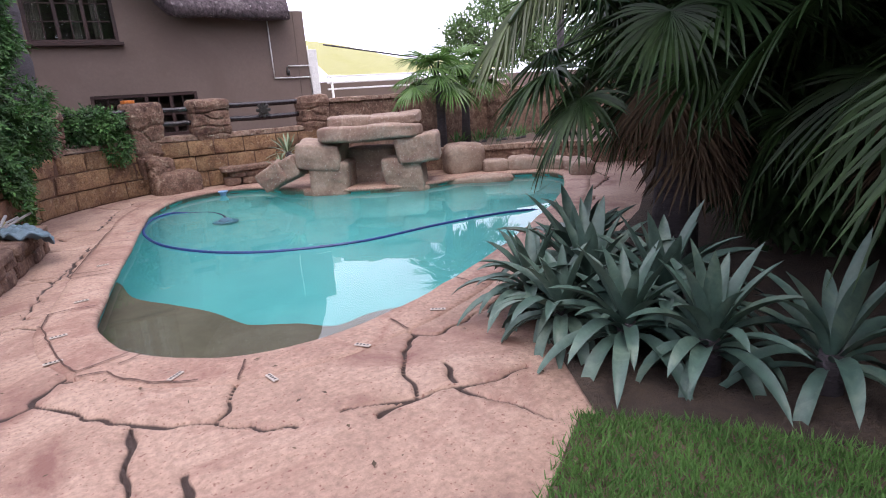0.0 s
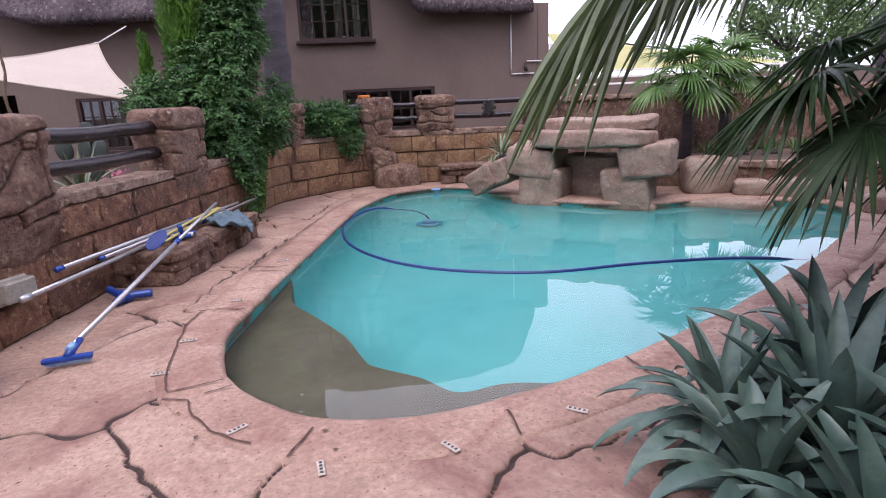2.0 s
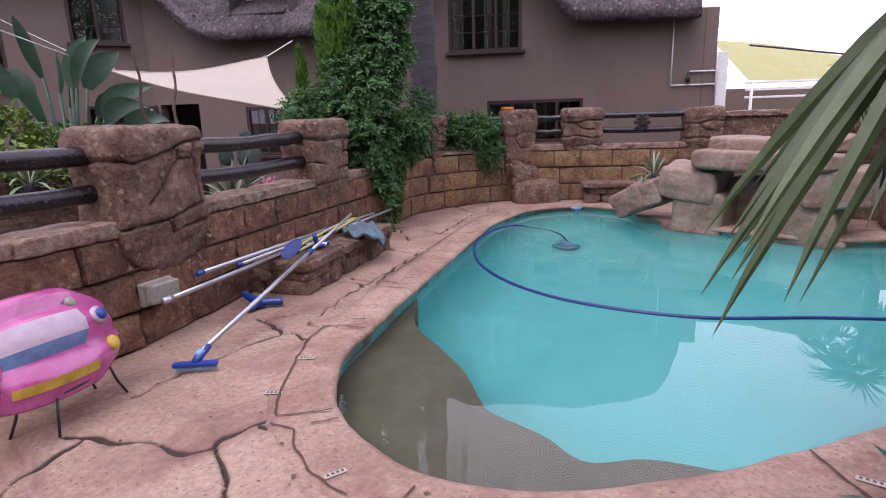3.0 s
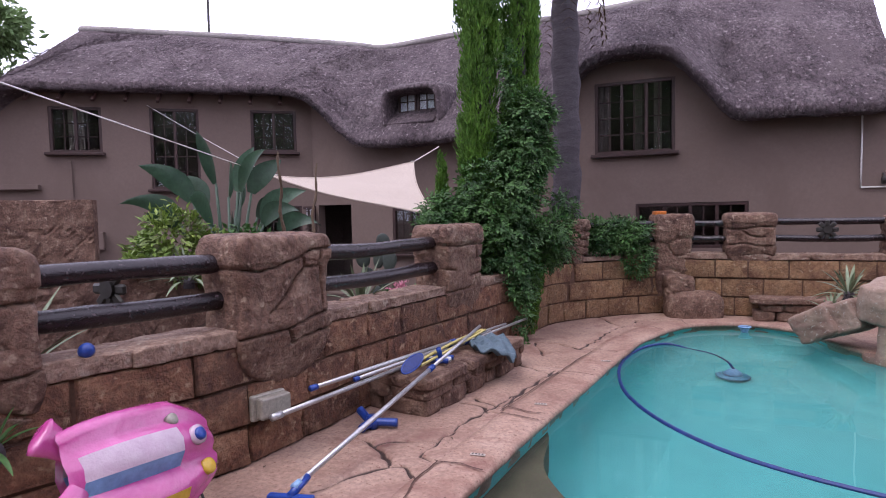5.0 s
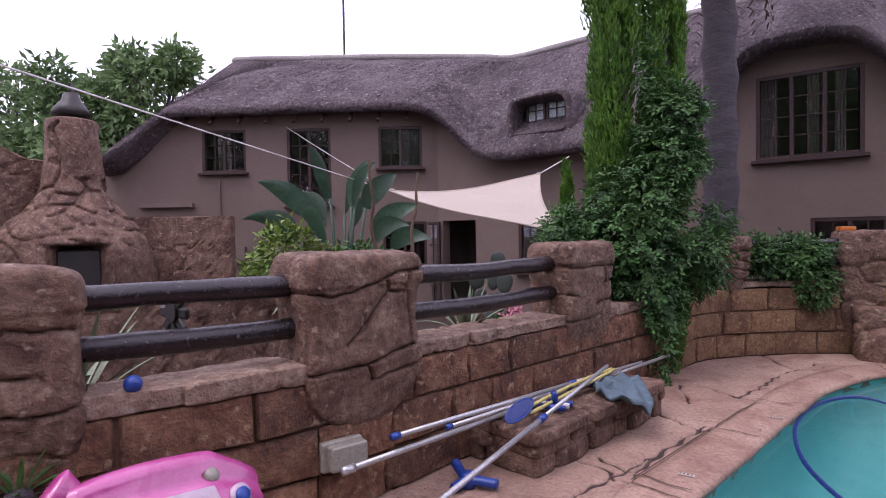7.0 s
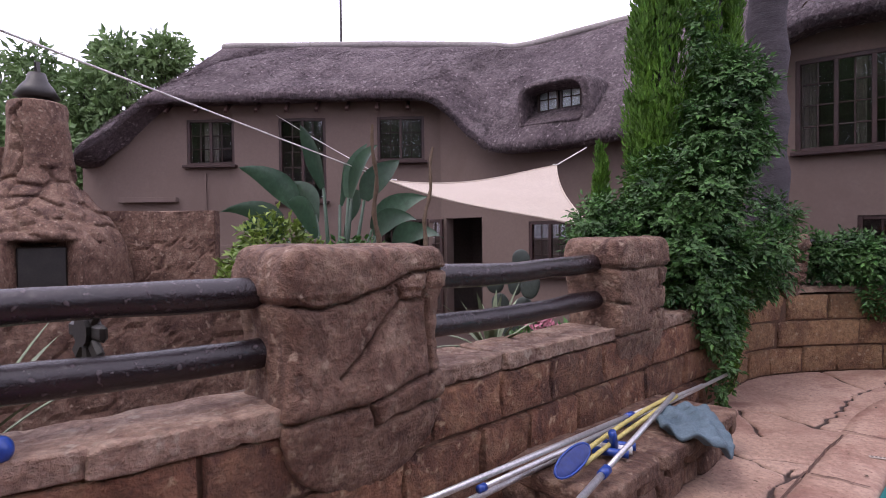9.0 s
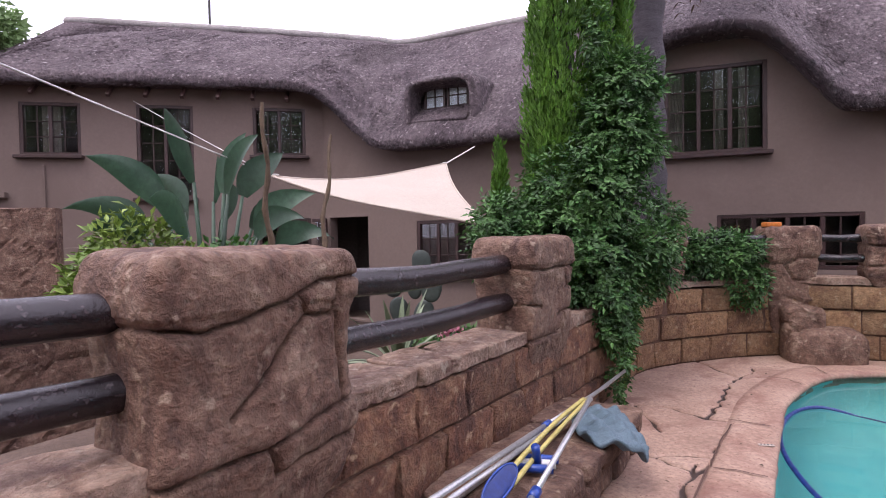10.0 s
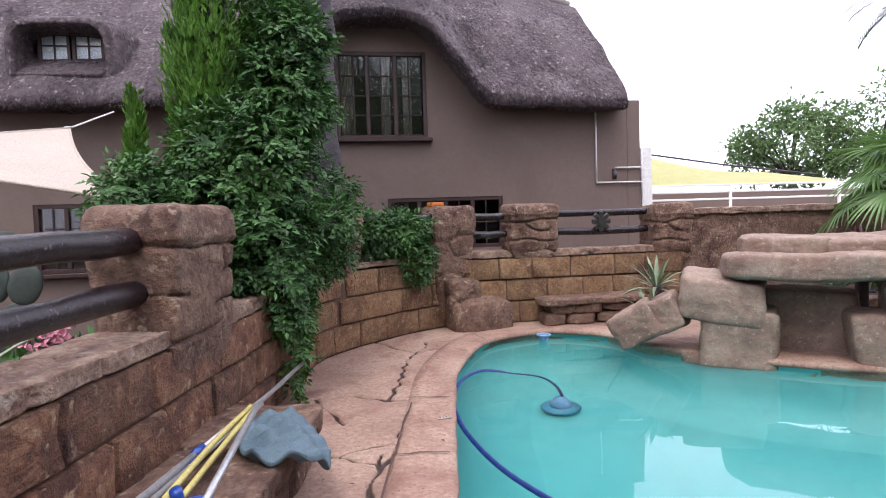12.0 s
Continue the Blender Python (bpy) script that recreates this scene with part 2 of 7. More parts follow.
def spline(points, per, closed=False):
    """Catmull-Rom through points of any dimension."""
    P = np.array(points, float)
    n = len(P)
    out = []
    for i in range(n if closed else n - 1):
        a, b, c, d = (P[(i + k) % n] if closed else P[min(max(i + k, 0), n - 1)] for k in (-1, 0, 1, 2))
        for t in np.linspace(0, 1, per, endpoint=False):
            out.append(0.5 * ((2 * b) + (c - a) * t + (2 * a - 5 * b + 4 * c - d) * t * t + (3 * b - a - 3 * c + d) * t ** 3))
    if not closed:
        out.append(P[-1])
    return np.array(out)


def rock_bm(size, seed=0, boxy=5.0, cuts=16, rough=0.05, groove=0.0, cell=0.45, taper=None, shear=None):
    """A worn block of rock about its centre; grooves follow cell borders; taper(z in 0..1) scales the plan."""
    bm = bmesh.new()
    bmesh.ops.create_cube(bm, size=2.0)
    bmesh.ops.subdivide_edges(bm, edges=bm.edges[:], cuts=cuts, use_grid_fill=True)
    off = Vector((seed * 7.31, seed * 3.77, seed * 5.13))
    hx, hy, hz = size[0] / 2, size[1] / 2, size[2] / 2
    for v in bm.verts:
        p = v.co
        k = (abs(p.x) ** boxy + abs(p.y) ** boxy + abs(p.z) ** boxy) ** (1 / boxy)
        q = Vector((p.x / k * hx, p.y / k * hy, p.z / k * hz))
        if taper:
            f = taper(q.z / (2 * hz) + 0.5)
            q.x, q.y = q.x * f[0], q.y * f[1]
        nrm = Vector((q.x / hx, q.y / hy, q.z / hz)).normalized()
        w = q + off
        d = noise.noise(w * 1.7) * rough + noise.noise(w * 5.0) * rough * 0.4 + noise.noise(w * 14) * rough * 0.2 + noise.noise(w * 30) * rough * 0.08
        if groove:
            ww = w + Vector((noise.noise(w * 4), noise.noise(w * 4 + Vector((5, 1, 2))), noise.noise(w * 4 + Vector((2, 7, 3))))) * 0.06
            f1 = noise.voronoi(ww / cell)[0]
            e = (f1[1] - f1[0]) * cell
            d -= groove * math.exp(-(e / 0.012) ** 2)
        q += nrm * d
        if shear:
            q += shear(q)
        v.co = q
    return bm


def rock_thing(name, centre, size, turn, label, category, mat="rock", group="", seed=0, parent=None, tilt=(0, 0), **kw):
    bm = rock_bm(size, seed, **kw)
    bmesh.ops.transform(bm, matrix=pose(*centre, tilt[0], tilt[1], turn), verts=bm.verts)
    ob = part(name, bm, mat, parent, smooth=True)
    if parent is None:
        tagged(ob, label, category, group)
    elif label:
        ob["label"] = label
    return ob


def leaf_mesh(name, places, mat, parent=None, fold=0.25):
    """Many small pointed leaves in one mesh; places: (centre, direction, normal, length, width)."""
    verts, faces = [], []
    for c, d, n, ln, w in places:
        d = d.normalized()
        s = d.cross(n)
        if s.length < 1e-4:
            s = d.cross(Vector((0.3, 0.5, 0.8)))
        s.normalize()
        up = s.cross(d)
        k = len(verts)
        verts += [c, c + d * ln * 0.45 + s * w / 2 + up * w * fold, c + d * ln, c + d * ln * 0.45 - s * w / 2 + up * w * fold]
        faces += [(k, k + 1, k + 2), (k, k + 2, k + 3)]
    return mesh_ob(name, verts, faces, mat, parent)


def rand_dir(rng):
    v = Vector((rng.gauss(0, 1), rng.gauss(0, 1), rng.gauss(0, 1)))
    return v.normalized()


# ---- plan: pool outline and wall line ----
POOL = spline([(-0.37, 4.75), (-0.28, 4.2), (-0.07, 3.82), (0.2, 3.55), (0.54, 3.38), (0.97, 3.35), (1.4, 3.44), (1.86, 3.6), (2.4, 3.86), (2.95, 4.15),
               (3.5, 4.47), (4.25, 4.97), (4.95, 5.45), (5.8, 6.12), (6.45, 6.75), (6.9, 7.35), (6.75, 7.9), (5.8, 8.45), (4.8, 8.45), (4.0, 8.8),
               (3.2, 9.5), (2.8, 10.2), (2.6, 10.85), (2.05, 11.25), (1.5, 11.15), (1.0, 10.75), (0.52, 9.7), (0.28, 8.6), (0.05, 7.3), (-0.14, 6.3), (-0.3, 5.3)], 14, True)
WATER_Z = -0.10
WALL = [(-4.1, 0.2), (-3.15, 1.9), (-2.4, 3.5), (-1.95, 4.65), (-1.76, 5.8), (-1.4, 7.6), (-1.05, 9.4), (-0.8, 10.5), (0.0, 11.35), (0.77, 11.85), (1.6, 11.87), (3.25, 11.83), (4.3, 11.8)]


def loop_normals(P):
    d = np.roll(P, -1, 0) - np.roll(P, 1, 0)
    d /= np.linalg.norm(d, axis=1)[:, None]
    return np.stack([d[:, 1], -d[:, 0]], 1)  # outward for an anticlockwise loop


def inside(P, x, y):
    c = np.zeros(x.shape, bool)
    for a, b in zip(P, np.roll(P, -1, 0)):
        cond = ((a[1] > y) != (b[1] > y)) & (x < (b[0] - a[0]) * (y - a[1]) / (b[1] - a[1] + 1e-12) + a[0])
        c ^= cond
    return c


POOL_N = loop_normals(POOL)


def ring(name, offs_z, mat, parent=None, P=None, N=None, smooth=True):
    """Closed strip along the pool outline: rows of (outward offset, z)."""
    P = POOL if P is None else P
    N = POOL_N if N is None else N
    n = len(P)
    verts, faces = [], []
    for o, z in offs_z:
        for p, q in zip(P, N):
            verts.append((p[0] + q[0] * o, p[1] + q[1] * o, z))
    for r in range(len(offs_z) - 1):
        for i in range(n):
            j = (i + 1) % n
            faces.append((r * n + i, r * n + j, (r + 1) * n + j, (r + 1) * n + i))
    return mesh_ob(name, verts, faces, mat, parent, smooth=smooth)


# ---- ground, pool, deck ----
GROUND_Z = -0.3
n_in = len(POOL)
g_verts, g_faces = [], []
for p, q in zip(POOL, POOL_N):
    g_verts.append((p[0] + q[0] * 0.2, p[1] + q[1] * 0.2, GROUND_Z))
for p in POOL:
    d = Vector((p[0] - 2.2, p[1] - 6.3)).normalized()
    g_verts.append((2.2 + d.x * 400, 6.3 + d.y * 400, GROUND_Z))
for i in range(n_in):
    j = (i + 1) % n_in
    g_faces.append((i, n_in + i, n_in + j, j))
tagged(mesh_ob("ground", g_verts, g_faces, "soil"), "bare brown garden soil around the terrace", "ground", kind="structure")

basin = tagged(ring("pool_basin", [(0.06, -0.02), (0.06, -0.35), (-0.02, -0.9), (-0.25, -1.25), (-0.7, -1.4)], "pool"), "turquoise plastered pool basin with rounded floor", "pool", kind="structure")
fl = [(p[0] - q[0] * 0.7, p[1] - q[1] * 0.7, -1.4) for p, q in zip(POOL, POOL_N)]
floor_c = len(fl)
mesh_ob("pool_floor", fl + [(2.2, 6.3, -1.45)], [(i, (i + 1) % floor_c, floor_c) for i in range(floor_c)], "pool", basin)
wv = [(p[0] + q[0] * 0.055, p[1] + q[1] * 0.055, WATER_Z) for p, q in zip(POOL, POOL_N)]
water = tagged(mesh_ob("pool_water", wv, [tuple(range(len(wv)))], "water"), "still clear turquoise pool water", "water", kind="structure")
water.visible_shadow = False

# shallow step across the near end, with a scalloped front
LEDGE = [(-0.3, 6.75), (-0.14, 6.4), (-0.06, 5.8), (0.22, 5.32), (0.46, 4.9), (0.6, 4.5), (0.68, 4.36), (0.98, 4.14), (1.2, 3.905), (1.52, 3.95), (1.85, 3.88), (2.35, 3.7)]
LEDGE_FRONT = spline(LEDGE, 8)
rim = [(p[0] + q[0] * 0.055, p[1] + q[1] * 0.055) for p, q in zip(POOL, POOL_N)]
start = min(range(n_in), key=lambda i: (rim[i][0] + 0.2) ** 2 + (rim[i][1] - 6.4) ** 2)
end = min(range(n_in), key=lambda i: (rim[i][0] - 2.3) ** 2 + (rim[i][1] - 3.75) ** 2)
back = []
i = start
while i != end:
    back.append(rim[i])
    i = (i + 1) % n_in
back.append(rim[end])
k = len(back)
front = [LEDGE_FRONT[min(len(LEDGE_FRONT) - 1, round(i * (len(LEDGE_FRONT) - 1) / (k - 1)))] for i in range(k)]
front[0], front[-1] = back[0], back[-1]
lv = [(x, y, -0.34) for x, y in back] + [(x, y, -0.34) for x, y in front] + [(x, y, -1.45) for x, y in front]
lf = [(r * k + i, r * k + i + 1, (r + 1) * k + i + 1, (r + 1) * k + i) for r in (0, 1) for i in range(k - 1)]
tagged(mesh_ob("pool_step", lv, lf, "ledge"), "brown silt-covered shallow pool step under water", "pool step", kind="structure")

coping = tagged(ring("pool_coping", [(0.40, -0.03), (0.385, 0.002), (0.30, 0.006), (0.10, 0.006), (0.03, 0.0), (0.0, -0.012), (-0.012, -0.035), (-0.005, -0.06), (0.03, -0.075), (0.06, -0.08), (0.06, -0.3)], "coping"),
                "weathered red concrete pool coping with rounded nose", "coping", kind="structure")
for v in coping.data.vertices:
    w = Vector(v.co)
    v.co.z += noise.noise(w * 3) * 0.004 + noise.noise(w * 11) * 0.002
    v.co.x += noise.noise(w * 5) * 0.012
    v.co.y += noise.noise(w * 5 + Vector((9, 2, 1))) * 0.012


# ---- retaining wall of stone blocks ----
def along(line):
    """Arc-length lookup on a polyline: f(s) -> point, tangent; and its length."""
    P = spline(line, 10)
    seg = np.linalg.norm(np.diff(P, axis=0), axis=1)
    S = np.concatenate([[0], np.cumsum(seg)])

    def at(s):
        s = min(max(s, 0), S[-1] - 1e-6)
        i = min(int(np.searchsorted(S, s, side="right")) - 1, len(seg) - 1)
        f = (s - S[i]) / seg[i]
        p = P[i] * (1 - f) + P[i + 1] * f
        t = (P[i + 1] - P[i]) / seg[i]
        return Vector((p[0], p[1])), Vector((t[0], t[1]))
    return at, S[-1]


def strip_wall(name, at, s0, s1, z0, z1, front, backoff, mat, parent=None, step=0.12, lip=0.0):
    """A solid wall that follows a line; front and back are offsets to its outer side (left of travel is behind)."""
    n = max(2, int((s1 - s0) / step))
    verts, faces = [], []
    prof = [(front, z0), (front, z1), (backoff, z1), (backoff, z0)]
    for i in range(n + 1):
        p, t = at(s0 + (s1 - s0) * i / n)
        nb = Vector((-t.y, t.x))
        for o, z in prof:
            verts.append((p.x + nb.x * o, p.y + nb.y * o, z))
    for i in range(n):
        for a in range(4):
            b = (a + 1) % 4
            faces.append((i * 4 + a, i * 4 + b, (i + 1) * 4 + b, (i + 1) * 4 + a))
    faces += [(3, 2, 1, 0), tuple(n * 4 + a for a in range(4))]
    return mesh_ob(name, verts, faces, mat, parent)


wall_at, wall_len = along(WALL)


def s_of(x, y):
    return min((i * 0.02 for i in range(int(wall_len / 0.02))), key=lambda s: (wall_at(s)[0] - Vector((x, y))).length)


retaining = tagged(strip_wall("retaining_wall", wall_at, 0, wall_len, -0.3, 0.90, 0.02, 0.38, "mortar"), "terrace retaining wall of rough ochre-red stone blocks", "wall", kind="structure")


def block_mesh(seed, mat="block", nx=6, nz=4):
    """A rough-faced block, 1 x 1 in plan of the face, depth 1 behind the face, face towards -y."""
    rng = random.Random(seed)
    verts, faces = [], []
    for k in range(nz + 1):
        for i in range(nx + 1):
            x, z = i / nx - 0.5, k / nz - 0.5
            edge = min(i, nx - i, k, nz - k)
            # steep arrises: the outer ring of points lies close to the joint
            x = {1: -0.475, nx - 1: 0.475}.get(i, x)
            z = {1: -0.455, nz - 1: 0.455}.get(k, z)
            y = -(0.0 if edge == 0 else 0.8 + rng.uniform(-0.3, 0.35))
            jx = 0 if edge == 0 else rng.uniform(-0.03, 0.03)
            ins = 0.0 if edge else rng.uniform(0, 0.012)
            verts.append((x * (1 - ins) + jx * 0.5, y, z * (1 - ins * 2)))
    for k in range(nz):
        for i in range(nx):
            a = k * (nx + 1) + i
            faces.append((a, a + 1, a + nx + 2, a + nx + 1))
    me = bpy.data.meshes.new("block")
    me.from_pydata(verts, [], faces)
    me.materials.append(M[mat])
    me.polygons.foreach_set("use_smooth", [True] * len(me.polygons))
    return me


BLOCKS = [block_mesh(i) for i in range(8)]
OCHRE = [block_mesh(i, "ochre") for i in range(8)]


def lay_blocks(at, s0, s1, z0, z1, course, parent, seed=0, depth=0.04, length=(0.42, 0.8), meshes=None):
    rng = random.Random(seed)
    rows = max(1, round((z1 - z0) / course))
    h = (z1 - z0) / rows
    for r in range(rows):
        s = s0 - rng.uniform(0, 0.3)
        while s < s1:
            w = rng.uniform(*length)
            a, b = max(s, s0), min(s + w, s1)
            s += w
            if b - a < 0.06:
                continue
            p, t = at((a + b) / 2)
            nb = Vector((-t.y, t.x))
            ob = new("block", (meshes or BLOCKS)[rng.randrange(8)])
            ob.parent = parent
            ang = math.degrees(math.atan2(t.y, t.x))
            ob.matrix_basis = pose(p.x + nb.x * 0.018, p.y + nb.y * 0.018, z0 + h * (r + 0.5), rng.uniform(-1.2, 1.2), 0, ang) @ Matrix.Diagonal((b - a - 0.016, depth * rng.uniform(0.8, 1.4), h - 0.014, 1))


def cap_stones(at, s0, s1, z, depth, parent, seed=0, name="capstone", over=0.014, h=0.12, mat="cap_stone"):
    rng = random.Random(seed)
    s = s0
    while s < s1 - 0.05:
        w = min(rng.uniform(0.7, 1.15), s1 - s)
        p, t = at(s + w / 2)
        nb = Vector((-t.y, t.x))
        bm = rock_bm((w + 0.004, depth + over, h), seed + rng.randrange(99), 18, 26, 0.024, 0.016, 0.34)
        bmesh.ops.transform(bm, matrix=pose(p.x + nb.x * (depth / 2 - over / 2), p.y + nb.y * (depth / 2 - over / 2), z, 0, 0, math.degrees(math.atan2(t.y, t.x))), verts=bm.verts)
        part(name, bm, mat, parent, smooth=True)
        s += w


# ---- rock posts on the wall ----
# joints cut in the posts' faces: rows of (along, up) in shares of the face, from its lower near corner
SLIT_A = [[(-0.05, 0.80), (0.18, 0.775), (0.38, 0.795), (0.62, 0.85), (0.74, 0.885), (1.05, 0.90)], [(0.67, 0.78), (0.54, 0.68), (0.41, 0.57), (0.30, 0.50)],
          [(0.62, 0.85), (0.67, 0.78), (0.82, 0.77), (0.85, 0.885)], [(0.85, 0.77), (0.885, 0.59), (0.87, 0.44)],
          [(-0.05, 0.36), (0.15, 0.375), (0.44, 0.38), (0.70, 0.43), (1.05, 0.465)], [(0.46, 0.375), (0.51, 0.284), (0.74, 0.32), (1.05, 0.33)]]
SLIT_B = [[(-0.05, 0.80), (0.3, 0.77), (0.6, 0.785), (1.05, 0.78)], [(0.8, 0.78), (0.81, 0.64), (1.05, 0.66)], [(0.72, 0.62), (0.81, 0.645)], [(0.62, 0.46), (1.05, 0.49)],
          [(-0.05, 0.34), (0.35, 0.33), (0.7, 0.35), (0.78, 0.46)], [(-0.05, 0.57), (0.2, 0.55)]]
SLIT_C = [[(-0.05, 0.72), (0.3, 0.70), (0.65, 0.76), (1.05, 0.74)], [(-0.05, 0.42), (0.4, 0.45), (0.75, 0.40), (1.05, 0.43)], [(0.3, 0.70), (0.5, 0.58), (0.8, 0.56)], [(0.4, 0.22), (0.75, 0.25), (0.95, 0.2)]]


def rock_post(x, y, turn, width, depth, top, bottom, label, seed, cuts=36, slits=SLIT_C):
    """A carved post: a rounded cap and shaft, and a bulge below that hangs over the wall's face."""
    h = top - bottom
    segs = [(Vector((a[0] * width, a[1] * h)), Vector((b[0] * width, b[1] * h))) for row in slits for a, b in zip(row, row[1:])]

    def taper(f):
        low = max(0.22, math.sqrt(max(0.0, 1 - (1 - f / 0.36) ** 2))) if f < 0.36 else 1
        waist = 1 - 0.05 * math.sin(math.pi * min(1, max(0, (f - 0.38) / 0.42)))
        return (low * waist, (0.62 + 0.38 * min(1, f * 2.4)) * waist)
    bm = rock_bm((width, depth, h), seed, 11, cuts, 0.042, 0.0, 0.58, taper)
    cut = max(0.008, 0.55 * max(width, h) / cuts)
    for v in bm.verts:
        w = v.co + Vector((seed * 3.1, 0, seed))
        p = Vector((v.co.x + width / 2 + 0.012 * noise.noise(w * 9) + 0.005 * noise.noise(w * 31), v.co.z + h / 2 + 0.012 * noise.noise(w * 9 + Vector((3, 8, 1)))))
        near = 9.0
        for a, b in segs:
            d = b - a
            t = min(1, max(0, (p - a).dot(d) / d.length_squared))
            near = min(near, (p - a - d * t).length)
        g = math.exp(-(near / cut) ** 2) + 0.1 * math.exp(-(near / 0.03) ** 2)
        pit = max(0.0, noise.noise(w * 22) - 0.25) * 0.012
        f = v.co.z / h + 0.5
        if abs(v.co.y) > depth * 0.2:
            v.co.y -= math.copysign(0.042 * g + pit, v.co.y)
        v.co.x -= math.copysign((0.022 * g + pit) * min(1, abs(v.co.x) / (width * 0.5)) ** 6, v.co.x)
        if f > 0.82:
            v.co.x *= 1.03
            v.co.y *= 1.05
    bmesh.ops.transform(bm, matrix=pose(x, y, (top + bottom) / 2, 0, 0, turn), verts=bm.verts)
    return tagged(part("rock_post", bm, "rock", smooth=True), label, "post", "rock posts on the wall")


POSTS = {"Z": (-3.55, 1.7, 62, 0.9, 0.55, 1.56, 0.4), "O": (-2.66, 3.35, 67, 0.86, 0.5, 1.58, 0.45), "A": (-1.99, 5.13, 78, 0.86, 0.5, 1.60, 0.48), "B": (-1.55, 7.75, 79, 0.78, 0.5, 1.62, 0.5), "K": (-0.62, 10.95, 55, 0.4, 0.4, 1.62, 0.85),
         "D": (0.86, 12.05, 15, 0.62, 0.5, 1.68, 0.0), "C": (2.04, 12.02, 0, 0.74, 0.5, 1.67, 0.78), "E": (4.15, 12.0, 0, 0.62, 0.5, 1.62, 0.68)}
for i, (k, v) in enumerate(POSTS.items()):
    rock_post(*v, "reddish carved rock post with cracked sides and a cap", i + 1, 104 if k == "A" else 84 if k in "OB" else 48, SLIT_A if k in "AZ" else SLIT_B if k == "B" else SLIT_C)


def rail(a, b, z, r, seed):
    rng = random.Random(seed)
    pts = []
    for i in range(9):
        f = i / 8
        pts.append((a[0] + (b[0] - a[0]) * f + rng.uniform(-0.006, 0.006), a[1] + (b[1] - a[1]) * f, z + rng.uniform(-0.008, 0.008) - 0.02 * math.sin(math.pi * f)))
    return mesh_ob("pole_rail", *tube(pts, [r * rng.uniform(0.93, 1.07) for _ in pts], 14), "rail", smooth=True)


for i, (a, b) in enumerate((("Z", "O"), ("O", "A"), ("A", "B"), ("K", "D"), ("D", "C"), ("C", "E"))):
    pa, pb = POSTS[a], POSTS[b]
    r = 0.068 if i < 3 else 0.05
    zs = (1.43, 1.16) if i < 3 else (1.53, 1.27)
    for z in zs:
        tagged(rail(pa, pb, z, r, i * 7 + int(z * 100)), "dark brown varnished timber pole rail between rock posts", "rail", "pole rails")


# ---- house ----
EAVE = spline([(-17.0, 12.2, 3.5), (-14.9, 9.2, 3.5), (-14.2, 9.65, 4.15), (-13.6, 10.05, 4.75), (-13.1, 10.4, 4.9), (-11.2, 11.7, 4.9), (-8.6, 13.45, 4.93), (-7.9, 13.8, 4.8), (-7.4, 13.9, 4.45), (-6.7, 13.9, 3.8),
               (-6.0, 13.9, 3.47), (-3.4, 13.9, 3.48), (-2.2, 13.9, 3.62), (-1.55, 13.9, 4.05), (-1.0, 13.9, 4.6), (-0.6, 13.9, 4.86), (-0.05, 13.9, 4.95), (0.65, 13.9, 4.9),
               (1.07, 13.9, 4.63), (1.57, 13.9, 4.03), (1.93, 13.9, 3.6), (2.25, 13.9, 3.5), (3.4, 13.9, 3.47), (4.58, 13.9, 3.45)], 8)
RIDGE = spline([(-15.0, 13.35, 7.12), (-14.9, 13.35, 7.12), (-14.3, 13.75, 7.12), (-13.7, 14.15, 7.11), (-13.2, 14.5, 7.11), (-11.0, 16.0, 7.10), (-8.6, 17.6, 7.02), (-8.0, 18.0, 6.96), (-7.6, 18.15, 6.96), (-7.0, 18.2, 6.98),
                (-6.0, 18.2, 7.02), (-3.4, 18.2, 7.08), (-2.2, 18.2, 7.09), (-1.5, 18.2, 7.10), (-1.0, 18.2, 7.12), (-0.6, 18.2, 7.14), (-0.05, 18.2, 7.17), (0.65, 18.2, 7.22),
                (1.0, 18.2, 7.24), (1.5, 18.2, 7.26), (1.8, 18.2, 7.27), (2.1, 18.2, 7.27), (3.4, 18.2, 7.2), (5.15, 17.6, 6.35)], 8)




def eave_over(x, y):
    """Height of the roof's underside over a wall point."""
    i = int(np.argmin((EAVE[:, 0] - x) ** 2 + (EAVE[:, 1] - y) ** 2))
    return float(EAVE[i, 2]) + 0.22


LA, LB = Vector((-13.155, 10.972)), Vector((-8.332, 14.238))
LU = (LB - LA).normalized()
LNV = Vector((-LU.y, LU.x))


